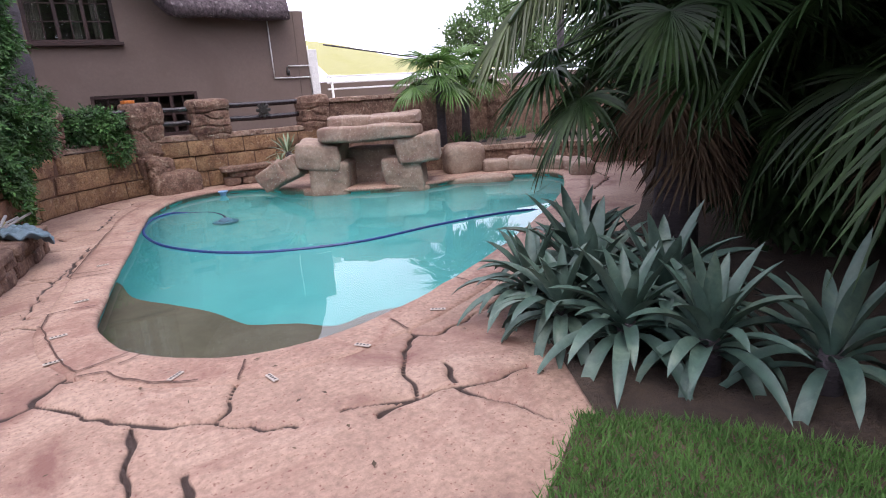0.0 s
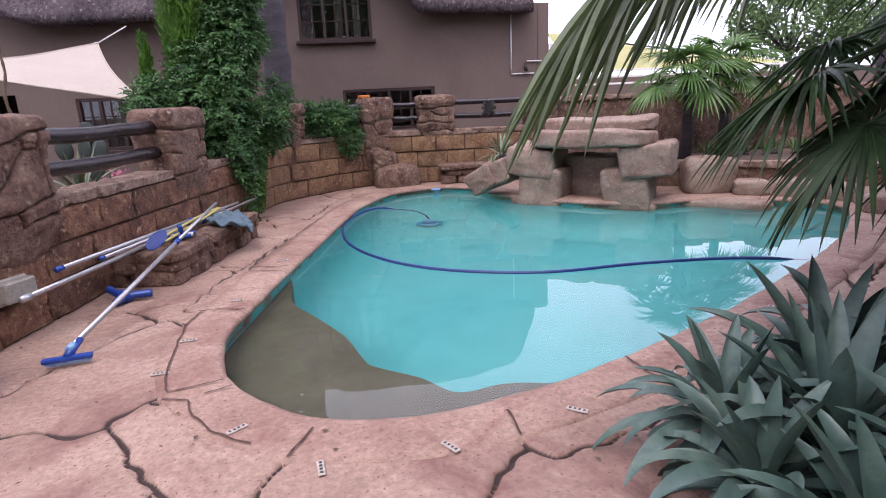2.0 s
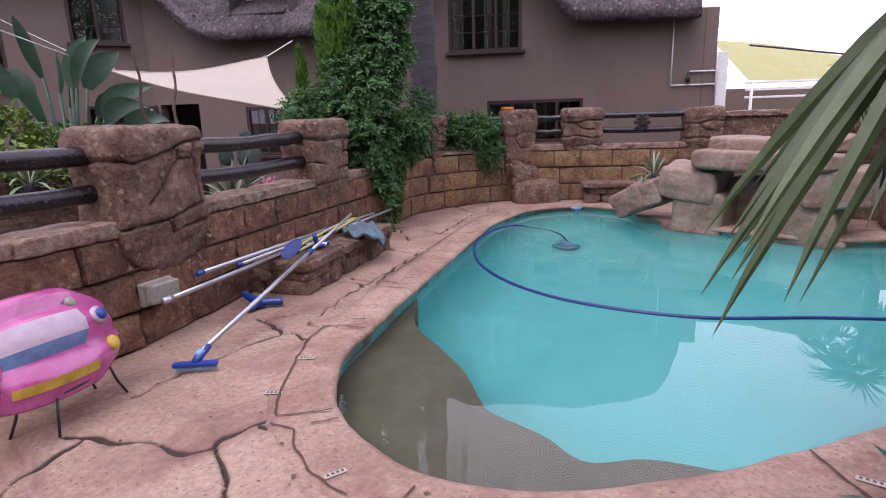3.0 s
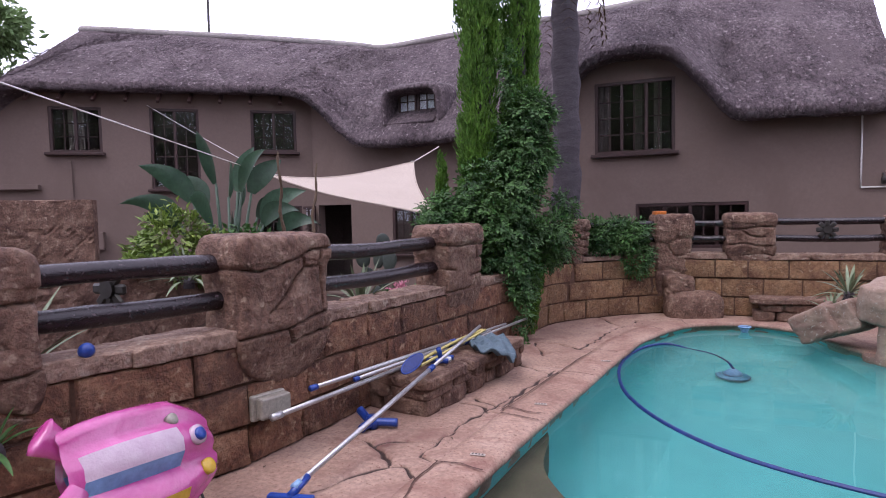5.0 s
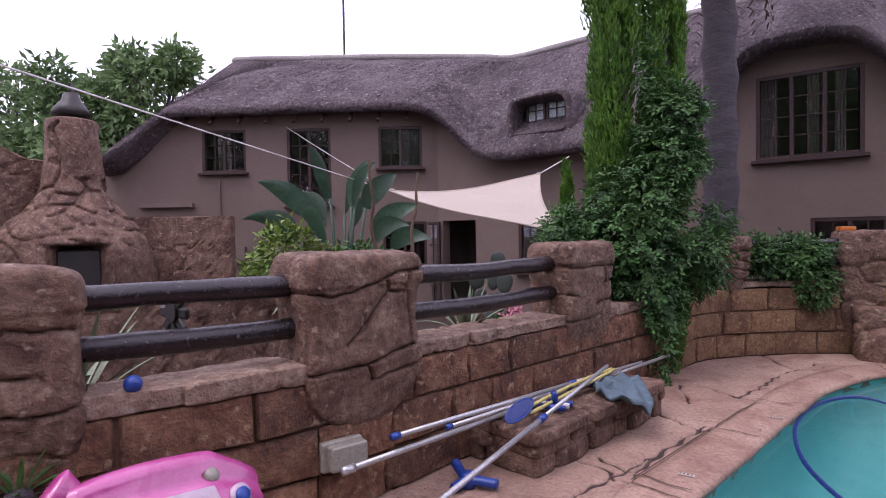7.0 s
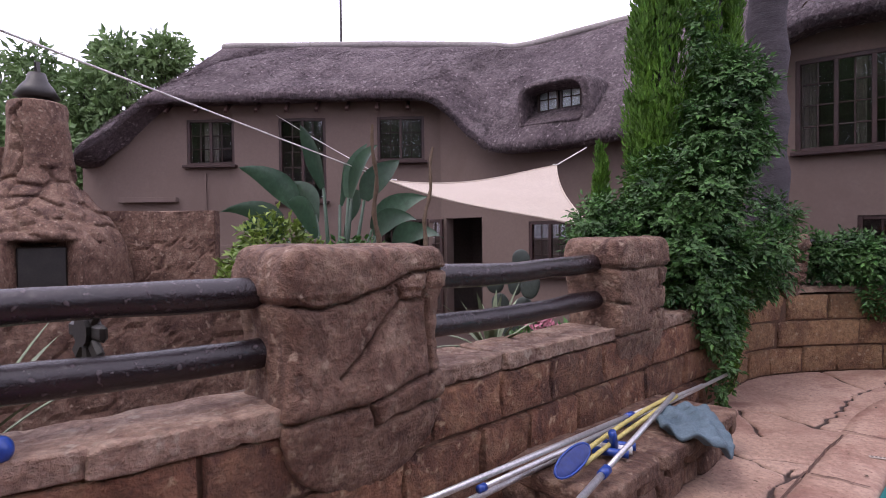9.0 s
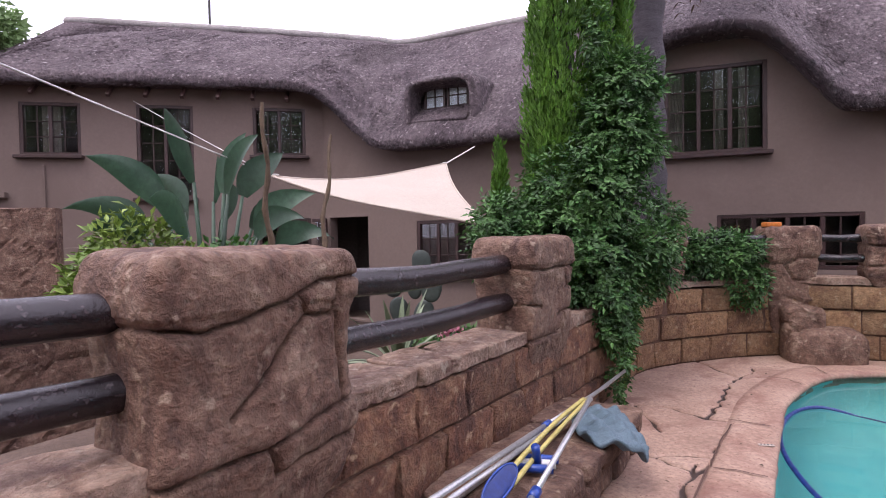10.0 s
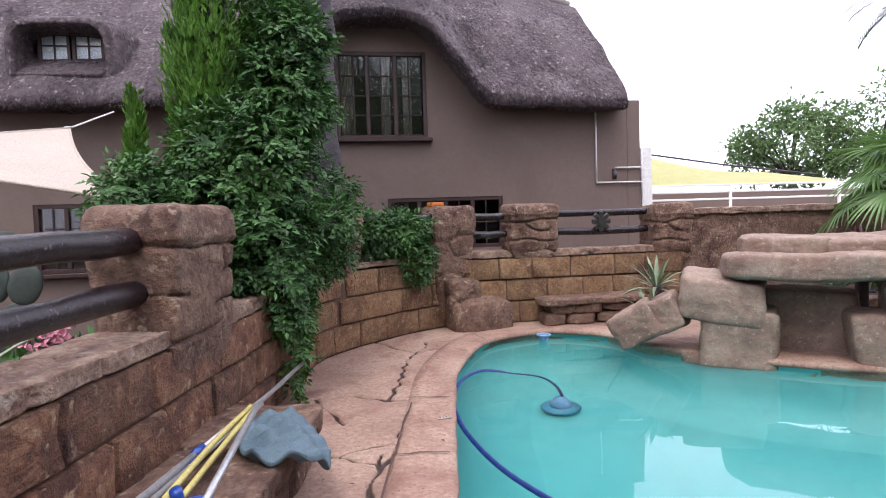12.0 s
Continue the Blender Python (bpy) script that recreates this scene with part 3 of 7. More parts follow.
def wall_with_holes(name, origin, u, length, z0, z1, thick, holes, mat, label, top=None):
    """holes: (s0, s1, za, zb). The wall runs along u from origin; its back lies to the left of u."""
    back = Vector((-u.y, u.x))
    top = top or (lambda s: z1)
    ss = sorted({0, length, *[h[0] for h in holes], *[h[1] for h in holes], *[round(k * 0.2 + 0.03, 3) for k in range(int(length / 0.2))]})
    zs = sorted({z0, z1, *[h[2] for h in holes], *[h[3] for h in holes]})
    verts, faces = [], []

    def quad(*pts):
        k = len(verts)
        for s, d, z in pts:
            p = origin + u * s + back * d
            verts.append((p.x, p.y, z))
        faces.append((k, k + 1, k + 2, k + 3))

    def hole(s, z):
        return any(h[0] < s < h[1] and h[2] < z < h[3] for h in holes)
    for a, b in zip(ss, ss[1:]):
        for c, d in zip(zs, zs[1:]):
            da, db = min(d, top(a)), min(d, top(b))
            if not hole((a + b) / 2, (c + d) / 2) and max(da, db) > c:
                da, db = max(da, c), max(db, c)
                quad((a, 0, c), (b, 0, c), (b, 0, db), (a, 0, da))
                quad((b, thick, c), (a, thick, c), (a, thick, da), (b, thick, db))
    for a, b, c, d in holes:
        quad((a, 0, c), (a, thick, c), (b, thick, c), (b, 0, c))
        quad((a, 0, d), (b, 0, d), (b, thick, d), (a, thick, d))
        quad((a, 0, c), (a, 0, d), (a, thick, d), (a, thick, c))
        quad((b, 0, c), (b, thick, c), (b, thick, d), (b, 0, d))
    quad((0, 0, z0), (0, 0, top(0)), (0, thick, top(0)), (0, thick, z0))
    quad((length, 0, z0), (length, thick, z0), (length, thick, top(length)), (length, 0, top(length)))
    bm = bmesh.new()
    ob = mesh_ob(name, verts, faces, mat)
    bm.from_mesh(ob.data)
    bmesh.ops.remove_doubles(bm, verts=bm.verts, dist=0.0005)
    bm.to_mesh(ob.data)
    bm.free()
    return tagged(ob, label, "wall", kind="structure")


def window(name, origin, u, s0, s1, z0, z1, lights, rows, cols, label, setback=0.05, curtain=(), sill=True, mat="dark_wood"):
    """A framed window in a hole: lights (casements) side by side, each with rows x cols of panes."""
    back = Vector((-u.y, u.x))
    ang = math.degrees(math.atan2(u.y, u.x))
    c = origin + u * (s0 + s1) / 2 + back * setback
    w, h = s1 - s0, z1 - z0
    top = empty(name, label, "window", (c.x, c.y, z0), kind="structure")
    top.rotation_euler = (0, 0, radians(ang))

    def bar(pname, x, z, sx, sz, dep=0.07, y=0.0, bev=0.006, m=mat):
        return part(pname, box_bm(sx, dep, sz, Matrix.Translation((x, y, z)), bev, 1), m, top)
    f = 0.07
    bar("frame_stile", -w / 2 + f / 2, h / 2, f, h)
    bar("frame_stile", w / 2 - f / 2, h / 2, f, h)
    bar("frame_head", 0, h - f / 2, w - 2 * f, f)
    bar("frame_foot", 0, f / 2, w - 2 * f, f)
    lw = (w - 2 * f) / lights
    for i in range(lights):
        x0 = -w / 2 + f + i * lw
        if i:
            bar("mullion", x0, h / 2, 0.07, h - 2 * f)
        for k in range(1, cols):
            bar("glazing_bar", x0 + lw * k / cols, h / 2, 0.025, h - 2 * f, 0.03)
        for k in range(1, rows):
            bar("glazing_bar", x0 + lw / 2, f + (h - 2 * f) * k / rows, lw - 0.07, 0.025, 0.028)
        pane = bar("pane", x0 + lw / 2, h / 2, lw - 0.06, h - 2 * f, 0.006, 0.012, 0, "glass")
        pane.visible_shadow = True
    if sill:
        part("sill", box_bm(w + 0.14, 0.2, 0.07, Matrix.Translation((0, -0.1, -0.035)), 0.01, 1), mat, top)
    for a, b in curtain:
        n = 40
        verts, faces = [], []
        for k in range(n + 1):
            x = -w / 2 + w * (a + (b - a) * k / n)
            y = 0.16 + 0.03 * math.sin(k * 1.3) + 0.012 * math.sin(k * 3.1)
            verts += [(x, y, 0.02), (x, y, h - 0.03)]
        for k in range(n):
            faces.append((2 * k, 2 * k + 2, 2 * k + 3, 2 * k + 1))
        mesh_ob("curtain", verts, faces, "curtain", top, smooth=True)
    return top


LEFT_O = LA - LU * 2.6
R0 = Vector((-8.0, 14.456))
UX = Vector((1, 0))
left_holes = [(2.6, 3.77, 3.46, 4.58), (4.86, 6.02, 2.55, 4.58), (7.28, 8.43, 3.50, 4.58), (7.36, 8.51, 0.9, 2.08)]
wall_with_holes("wall_west_wing", LEFT_O, LU, 8.85, -0.35, 5.3, 0.3, left_holes, "plaster", "mauve-brown plastered wall of the thatched house", lambda s: eave_over(*(LEFT_O + LU * s)))
right_holes = [(0.15, 1.15, -0.25, 2.08), (2.35, 3.75, 0.8, 1.95), (7.33, 8.96, 2.98, 4.52), (8.18, 10.33, 0.95, 1.90)]
wall_with_holes("wall_east_wing", R0, UX, 12.83, -0.35, 5.3, 0.3, right_holes, "plaster", "mauve-brown plastered wall of the thatched house", lambda s: eave_over(*(R0 + UX * s)))
mesh_v = [(4.84, 14.46, -0.35), (5.1, 14.46, -0.35), (5.1, 20, -0.35), (4.84, 20, -0.35), (4.84, 14.46, 3.67), (5.1, 14.46, 3.67), (5.1, 20, 3.67), (4.84, 20, 3.67)]
tagged(mesh_ob("wall_end_pier", mesh_v, [(0, 1, 5, 4), (1, 2, 6, 5), (2, 3, 7, 6), (3, 0, 4, 7), (4, 5, 6, 7)], "plaster"), "plastered end pier of the house wall", "wall", kind="structure")

# ---- thatched roof ----
def roof_surface():
    ns, nv = len(EAVE), 26
    verts, faces = [], []
    # underside lip, rounded cut edge, then the slope
    prof = [(0.16, -0.05, 0.0), (0.07, -0.06, 0.0), (0.01, -0.035, 0.02), (0.001, -0.02, 0.04), (0.0, 0.07, 0.1), (0.004, 0.14, 0.18), (0.014, 0.18, 0.26)]
    rows = len(prof) + nv
    for i in range(ns):
        e, r = Vector(EAVE[i]), Vector(RIDGE[i])
        d = r - e
        for f, dz, _ in prof:
            p = e + d * f
            if f == 0.16:
                p.z = e.z + 0.02
            elif f == 0.07:
                p.z = e.z - 0.02
            else:
                p.z += dz
            verts.append(p)
        for k in range(nv):
            f = 0.045 + 0.955 * k / (nv - 1)
            p = e + d * f
            p.z += 0.2 + 0.13 * math.sin(math.pi * f)
            verts.append(p)
    for i in range(len(verts)):
        v = verts[i]
        verts[i] = v + Vector((0, noise.noise(v * 1.3) * 0.05, noise.noise(v * 0.9) * 0.07 + noise.noise(v * 5) * 0.03 + noise.noise(v * 14) * 0.015))
    for i in range(ns - 1):
        for k in range(rows - 1):
            a, b = i * rows + k, (i + 1) * rows + k
            faces.append((a, b, b + 1, a + 1))
    return verts, faces


roof_v, roof_f = roof_surface()
roof = tagged(mesh_ob("thatched_roof", roof_v, roof_f, "thatch", smooth=True), "grey-brown weathered thatch roof with eyebrow eaves", "roof", kind="structure")
back_pts = [(float(p[0]), float(p[1]), float(p[2]) + 0.2) for p in RIDGE]
bv = back_pts + [(x + (0 if x > -8 else -2.5), y + 4.5, 3.2) for x, y, z in back_pts]
k = len(back_pts)
mesh_ob("back_slope", bv, [(i + 1, i, k + i, k + i + 1) for i in range(k - 1)], "thatch", roof)
cap = [(float(p[0]), float(p[1]), float(p[2]) + 0.22) for p in RIDGE[::3]]
mesh_ob("ridge_capping", *tube(cap, [0.11] * len(cap), 10), "ridge", roof, "pale mortar ridge capping", smooth=True)
# hipped end of the east wing
hv = [(4.56, 13.98, 3.5), (4.75, 15.2, 4.68), (4.98, 16.5, 5.7), (5.15, 17.6, 6.52), (5.2, 20, 3.5), (5.2, 22.5, 3.3)]
mesh_ob("hip_end", hv, [(0, 1, 4), (1, 2, 4), (2, 3, 4), (3, 5, 4)], "thatch", roof)
# added dark closing walls behind, to keep daylight out of the rooms
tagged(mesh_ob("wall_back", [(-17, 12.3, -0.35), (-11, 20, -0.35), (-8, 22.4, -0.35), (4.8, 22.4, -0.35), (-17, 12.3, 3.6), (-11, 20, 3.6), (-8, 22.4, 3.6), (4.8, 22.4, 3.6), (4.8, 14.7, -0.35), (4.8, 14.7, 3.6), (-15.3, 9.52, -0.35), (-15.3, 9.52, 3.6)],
                [(0, 1, 5, 4), (1, 2, 6, 5), (2, 3, 7, 6), (3, 8, 9, 7), (10, 0, 4, 11)], "room"), "dark rear walls added to close off the house", "wall", kind="structure")

window("window_1", LEFT_O, LU, 2.6, 3.77, 3.46, 4.58, 2, 3, 2, "dark timber casement window with small panes", curtain=[(0.3, 0.6)])
window("window_2", LEFT_O, LU, 4.86, 6.02, 2.55, 4.58, 2, 5, 2, "tall dark timber window door under the thatch")
window("window_3", LEFT_O, LU, 7.28, 8.43, 3.50, 4.58, 2, 3, 2, "dark timber casement window with small panes")
window("window_4", LEFT_O, LU, 7.36, 8.51, 0.9, 2.08, 2, 3, 3, "dark timber ground-floor window with small panes")
window("window_5", R0, UX, 2.35, 3.75, 0.8, 1.95, 3, 3, 2, "dark timber ground-floor window with small panes")
window("window_6", R0, UX, 7.33, 8.96, 2.98, 4.52, 3, 4, 2, "large dark timber window with cream curtains", curtain=[(0.04, 0.2), (0.5, 0.6), (0.74, 0.84)])
window("window_7", R0, UX, 8.18, 10.33, 0.95, 1.90, 4, 2, 2, "low dark timber window behind the pole rail", sill=False)

# ragged straw ends along the eaves and stray stalks on the slope
rng_t = random.Random(9)
fringe = []
for _ in range(9000):
    i = rng_t.randrange(8, len(EAVE) - 1)
    f = rng_t.random()
    e = Vector(EAVE[i]).lerp(Vector(EAVE[i + 1]), f)
    d = Vector(RIDGE[i]) - e
    out = Vector((-d.x, -d.y, -d.z)).normalized()
    c = e + Vector((0, 0, rng_t.uniform(-0.03, 0.15))) - out * 0.06
    fringe.append((c, out + rand_dir(rng_t) * 0.25, rand_dir(rng_t), rng_t.uniform(0.08, 0.16), 0.012))
for _ in range(16000):
    i = rng_t.randrange(8, len(EAVE) - 1)
    e, q = Vector(EAVE[i]).lerp(Vector(EAVE[i + 1]), rng_t.random()), Vector(RIDGE[i])
    f = rng_t.uniform(0.05, 0.95)
    p = e.lerp(q, f) + Vector((0, 0, 0.2 + 0.13 * math.sin(math.pi * f)))
    out = (e - q).normalized()
    fringe.append((p + Vector((0, 0, 0.01)), out + rand_dir(rng_t) * 0.2 + Vector((0, -0.05, 0.12)), rand_dir(rng_t), rng_t.uniform(0.1, 0.22), 0.014))
thatch_ends = tagged(leaf_mesh("thatch_straw", fringe, "thatch"), "loose straw ends on the thatched roof", "straw", kind="stuff")


# ---- plants ----
def strap_leaf(verts, faces, base, d, up, length, width, droop, segs=7, fold=0.35, peak=0.45):
    """A thick pointed leaf that arches over; appended to verts and faces."""
    d = d.normalized()
    side = d.cross(up)
    if side.length < 1e-3:
        side = Vector((1, 0, 0))
    side.normalize()
    k = len(verts)
    p = Vector(base)
    cur = d.copy()
    for i in range(segs + 1):
        f = i / segs
        w = width * (0.35 + 0.65 * math.sin(math.pi * min(1, f / (2 * peak)))) if f < peak else width * max(0.0, math.cos(math.pi / 2 * (f - peak) / (1 - peak))) ** 0.8
        n = side.cross(cur).normalized()
        verts += [p + side * w / 2 + n * w * fold, p, p - side * w / 2 + n * w * fold]
        p = p + cur * length / segs
        cur = (cur + Vector((0, 0, -droop / segs))).normalized()
    for i in range(segs):
        a = k + i * 3
        faces += [(a, a + 1, a + 4, a + 3), (a + 1, a + 2, a + 5, a + 4)]


def rosette(name, base, count, length, width, label, category, seed, mat="agave", droop=0.9, low=-0.1, high=1.35, group="", stem=0.18, fold=0.22):
    rng = random.Random(seed)
    top = empty(name, label, category, base, group)
    mesh_ob("stem", *tube([(0, 0, -0.02), (0.01, 0, stem * 0.6), (0, 0, stem)], [0.07, 0.06, 0.05], 8), "bark", top, smooth=True)
    for i in range(count):
        f = i / count
        az = i * 2.39996 + rng.uniform(-0.25, 0.25)
        el = low + (high - low) * f ** 0.9 + rng.uniform(-0.12, 0.12)
        d = Vector((math.cos(az) * math.cos(el), math.sin(az) * math.cos(el), math.sin(el)))
        v, fc = [], []
        strap_leaf(v, fc, Vector((math.cos(az) * 0.03, math.sin(az) * 0.03, stem * (0.5 + 0.5 * f))), d, Vector((0, 0, 1)), length * rng.uniform(0.75, 1.12) * (1 - 0.2 * f), width * rng.uniform(0.8, 1.15), droop * (1.15 - f) * rng.uniform(0.7, 1.4), 8, fold)
        mesh_ob("leaf", v, fc, mat, top, smooth=True)
    return top


AG = "blue-green broad-leaved agave clump beside the paving"
for i, (x, y, n, ln, w) in enumerate([(2.18, 2.72, 40, 0.50, 0.075), (2.45, 2.45, 44, 0.58, 0.08), (2.05, 2.3, 40, 0.46, 0.07), (2.15, 1.9, 42, 0.50, 0.075), (2.6, 2.0, 42, 0.60, 0.08), (2.3, 1.5, 34, 0.52, 0.075), (2.55, 1.05, 24, 0.56, 0.075), (2.75, 2.85, 34, 0.62, 0.085), (3.1, 3.15, 24, 0.56, 0.08)]):
    rosette("agave", (x, y, 0.02), n, ln * 1.2, w * 1.15, AG, "agave", 40 + i, group="agave clumps", stem=0.2, droop=2.3, low=0.1, fold=0.3)

# lawn and planting bed
# bed soil is darkened by colour for the shade under the palms
bed = tagged(mesh_ob("planting_bed", [(1.5, 1.45, 0.018), (1.95, 2.3, 0.018), (2.3, 2.8, 0.018), (2.95, 3.15, 0.018), (3.9, 3.55, 0.018), (5.2, 4.25, 0.018), (6.6, 5.25, 0.018), (8.2, 6.65, 0.018), (16, 8, 0.02), (16, -6, 0.02), (3.0, -6, 0.018), (2.3, 0.3, 0.018)], [tuple(range(12))], "shaded_soil"), "planting bed under the palms, shade painted into its soil", "soil", kind="structure")


def lawn():
    rng = random.Random(5)
    edge = [(1.02, 1.32), (1.5, 1.62), (1.62, 1.5), (1.95, 1.12), (2.2, 0.7), (2.6, 0.2), (3.2, -1.0), (3.5, -5), (-0.5, -5), (0.2, -0.4), (0.55, 0.9)]
    P = np.array(edge)
    mesh_ob_ = mesh_ob("lawn", [(x, y, 0.026) for x, y in edge], [tuple(range(len(edge)))], "soil")
    tagged(mesh_ob_, "patch of green lawn beside the paving", "lawn", kind="structure")
    verts, faces = [], []
    n = 0
    while n < 42000:
        x, y = rng.uniform(0.2, 3.3), rng.uniform(-0.8, 1.66)
        if not inside(P, np.array([x + rng.gauss(0, 0.02)]), np.array([y + rng.gauss(0, 0.02)]))[0]:
            continue
        n += 1
        h, a = rng.uniform(0.025, 0.06), rng.uniform(0, 6.28)
        lx, ly = rng.gauss(0, 0.02), rng.gauss(0, 0.02)
        wx, wy = 0.004 * math.cos(a), 0.004 * math.sin(a)
        k = len(verts)
        verts += [(x - wx, y - wy, 0.026), (x + wx, y + wy, 0.026), (x + lx, y + ly, 0.026 + h)]
        faces.append((k, k + 1, k + 2))
    tagged(mesh_ob("grass", verts, faces, "grass"), "short green lawn grass blades", "grass", kind="stuff")


lawn()


def fan_leaf(verts, faces, hub, d, up, n, length, spread, droop, width, rng):
    """A fan of long folded segments round the hub."""
    d = d.normalized()
    side = d.cross(up).normalized()
    for i in range(n):
        a = (i / (n - 1) - 0.5) * spread + rng.uniform(-0.03, 0.03)
        sd = (d * math.cos(a) + side * math.sin(a)).normalized()
        ln = length * (0.7 + 0.3 * math.cos(a * 0.8)) * rng.uniform(0.9, 1.05)
        strap_leaf(verts, faces, hub, sd, side.cross(d), ln, width, droop * rng.uniform(0.6, 1.5), 6, 0.3, 0.35)


def pinnate_leaf(verts, faces, base, d, up, length, n, leaflet, droop, rng, width=0.03, hang=0.6):
    """A feather leaf: arching midrib with rows of leaflets; returns midrib points."""
    p, cur = Vector(base), d.normalized()
    pts = [p.copy()]
    for i in range(n):
        f = i / n
        p = p + cur * length / n
        cur = (cur + Vector((0, 0, -droop / n * (0.4 + 1.2 * f)))).normalized()
        pts.append(p.copy())
        side = cur.cross(Vector((0, 0, 1))).normalized()
        if f > 0.15:
            for s in (-1, 1):
                ld = (side * s * 0.9 + cur * 0.55 + Vector((0, 0, rng.uniform(-0.1, 0.25)))).normalized()
                strap_leaf(verts, faces, p, ld, Vector((0, 0, 1)), leaflet * (0.5 + 0.7 * math.sin(math.pi * min(1, f * 1.05))) * rng.uniform(0.85, 1.1), width, hang * rng.uniform(0.7, 1.3), 4, 0.25, 0.3)
    return pts


def palm_shrub(name, base, crown_h, leaves, label, seed, extra=(), stem_r=0.16, leaf_len=0.75, reach=(0.9, 1.5), leaf_mat="palm", skirt=0, low=-0.5):
    rng = random.Random(seed)
    top = empty(name, label, "palm", base)
    mesh_ob("trunk", *tube([(0, 0, -0.05), (0.03, 0.02, crown_h * 0.5), (0, 0, crown_h)], [stem_r * 1.2, stem_r, stem_r * 0.9], 12), "bark", top, smooth=True)
    crown = Vector((0, 0, crown_h))
    dirs = []
    for i in range(leaves):
        az, el = i * 2.39996 + rng.uniform(-0.3, 0.3), low + (1.25 - low) * (i / leaves) + rng.uniform(-0.15, 0.15)
        dirs.append((Vector((math.cos(az) * math.cos(el), math.sin(az) * math.cos(el), math.sin(el))), rng.uniform(*reach), None))
    for hub, d in extra:
        dirs.append((Vector(hub) - Vector(base) - crown, None, Vector(d)))
    for d, r, ld in dirs:
        if ld is None:
            mid = crown + d.normalized() * r * 0.55 + Vector((0, 0, 0.05))
            hub = crown + d.normalized() * r - Vector((0, 0, 0.18 * r))
            ld = (hub - mid).normalized() + Vector((0, 0, -0.15))
        else:
            hub = crown + d
            mid = crown + d * 0.5 + Vector((0, 0, 0.18))
        v, f = [], []
        fan_leaf(v, f, hub, ld, Vector((0, 0, 1)), 30, leaf_len * rng.uniform(0.9, 1.15), 4.2, 0.9, 0.034, rng)
        leaf = mesh_ob("fan_leaf", v, f, leaf_mat, top)
        pv, pf = tube([crown, mid, hub], [0.022, 0.014, 0.009], 6)
        mesh_ob("leaf_stalk", pv, pf, "palm", leaf, smooth=True)
    for i in range(skirt):
        az = rng.uniform(0, 6.28)
        hub = crown + Vector((math.cos(az) * 0.3, math.sin(az) * 0.3, -rng.uniform(0.2, 0.9)))
        v, f = [], []
        fan_leaf(v, f, hub, Vector((math.cos(az) * 0.4, math.sin(az) * 0.4, -1)), Vector((math.cos(az), math.sin(az), 0.3)), 16, 0.7, 1.6, 0.3, 0.03, rng)
        mesh_ob("dead_leaf", v, f, "straw", top, "dry brown hanging leaf")
    return top


M["young_palm"] = material("young_palm_leaf", [(0.10, 0.22, 0.05), (0.18, 0.33, 0.08)], 2, 30, 0.4, 0.15, 0.004, random_amount=0.25, island=True, trans=0.3)
M["straw"] = material("dry_palm_straw", [(0.08, 0.05, 0.03), (0.15, 0.10, 0.06)], 3, 30, 0.9, 0.3, 0.01, random_amount=0.3, island=True)
palm_shrub("fan_palm", (3.75, 2.75, 0), 1.75, 30, "shaggy dark green fan palm overhanging the pool terrace", 11,
           extra=[((2.75, 3.1, 1.6), (-0.6, 0.5, -0.35)), ((2.7, 2.1, 1.85), (-0.5, -0.3, -0.7))], skirt=16, leaf_len=0.62, reach=(0.7, 1.15))
palm_shrub("fan_palm", (4.6, 1.3, 0), 1.9, 26, "shaggy dark green fan palm overhanging the lawn", 12, skirt=12, leaf_len=0.85, reach=(1.0, 1.7))
palm_shrub("fan_palm", (5.6, 3.3, 0), 2.2, 26, "shaggy dark green fan palm behind the agave bed", 13, skirt=12, leaf_len=0.9, reach=(1.1, 1.8))
palm_shrub("fan_palm", (3.4, 0.2, 0), 2.3, 24, "shaggy dark green fan palm over the lawn edge", 14, skirt=10, leaf_len=0.85, reach=(1.0, 1.6))
palm_shrub("fan_palm", (7.2, 4.6, 0), 2.4, 24, "tall dark green fan palm behind the paving", 15, skirt=10, leaf_len=0.9, reach=(1.1, 1.7))
palm_shrub("small_fan_palm", (6.0, 9.75, 0.3), 1.35, 18, "bright green young fan palm in the planter", 16, stem_r=0.09, leaf_len=0.62, reach=(0.45, 0.8), low=-0.1, leaf_mat="young_palm")
palm_shrub("small_fan_palm", (7.4, 10.9, 0.3), 1.55, 18, "bright green young fan palm by the boundary wall", 17, stem_r=0.09, leaf_len=0.62, reach=(0.45, 0.8), low=-0.1, leaf_mat="young_palm")


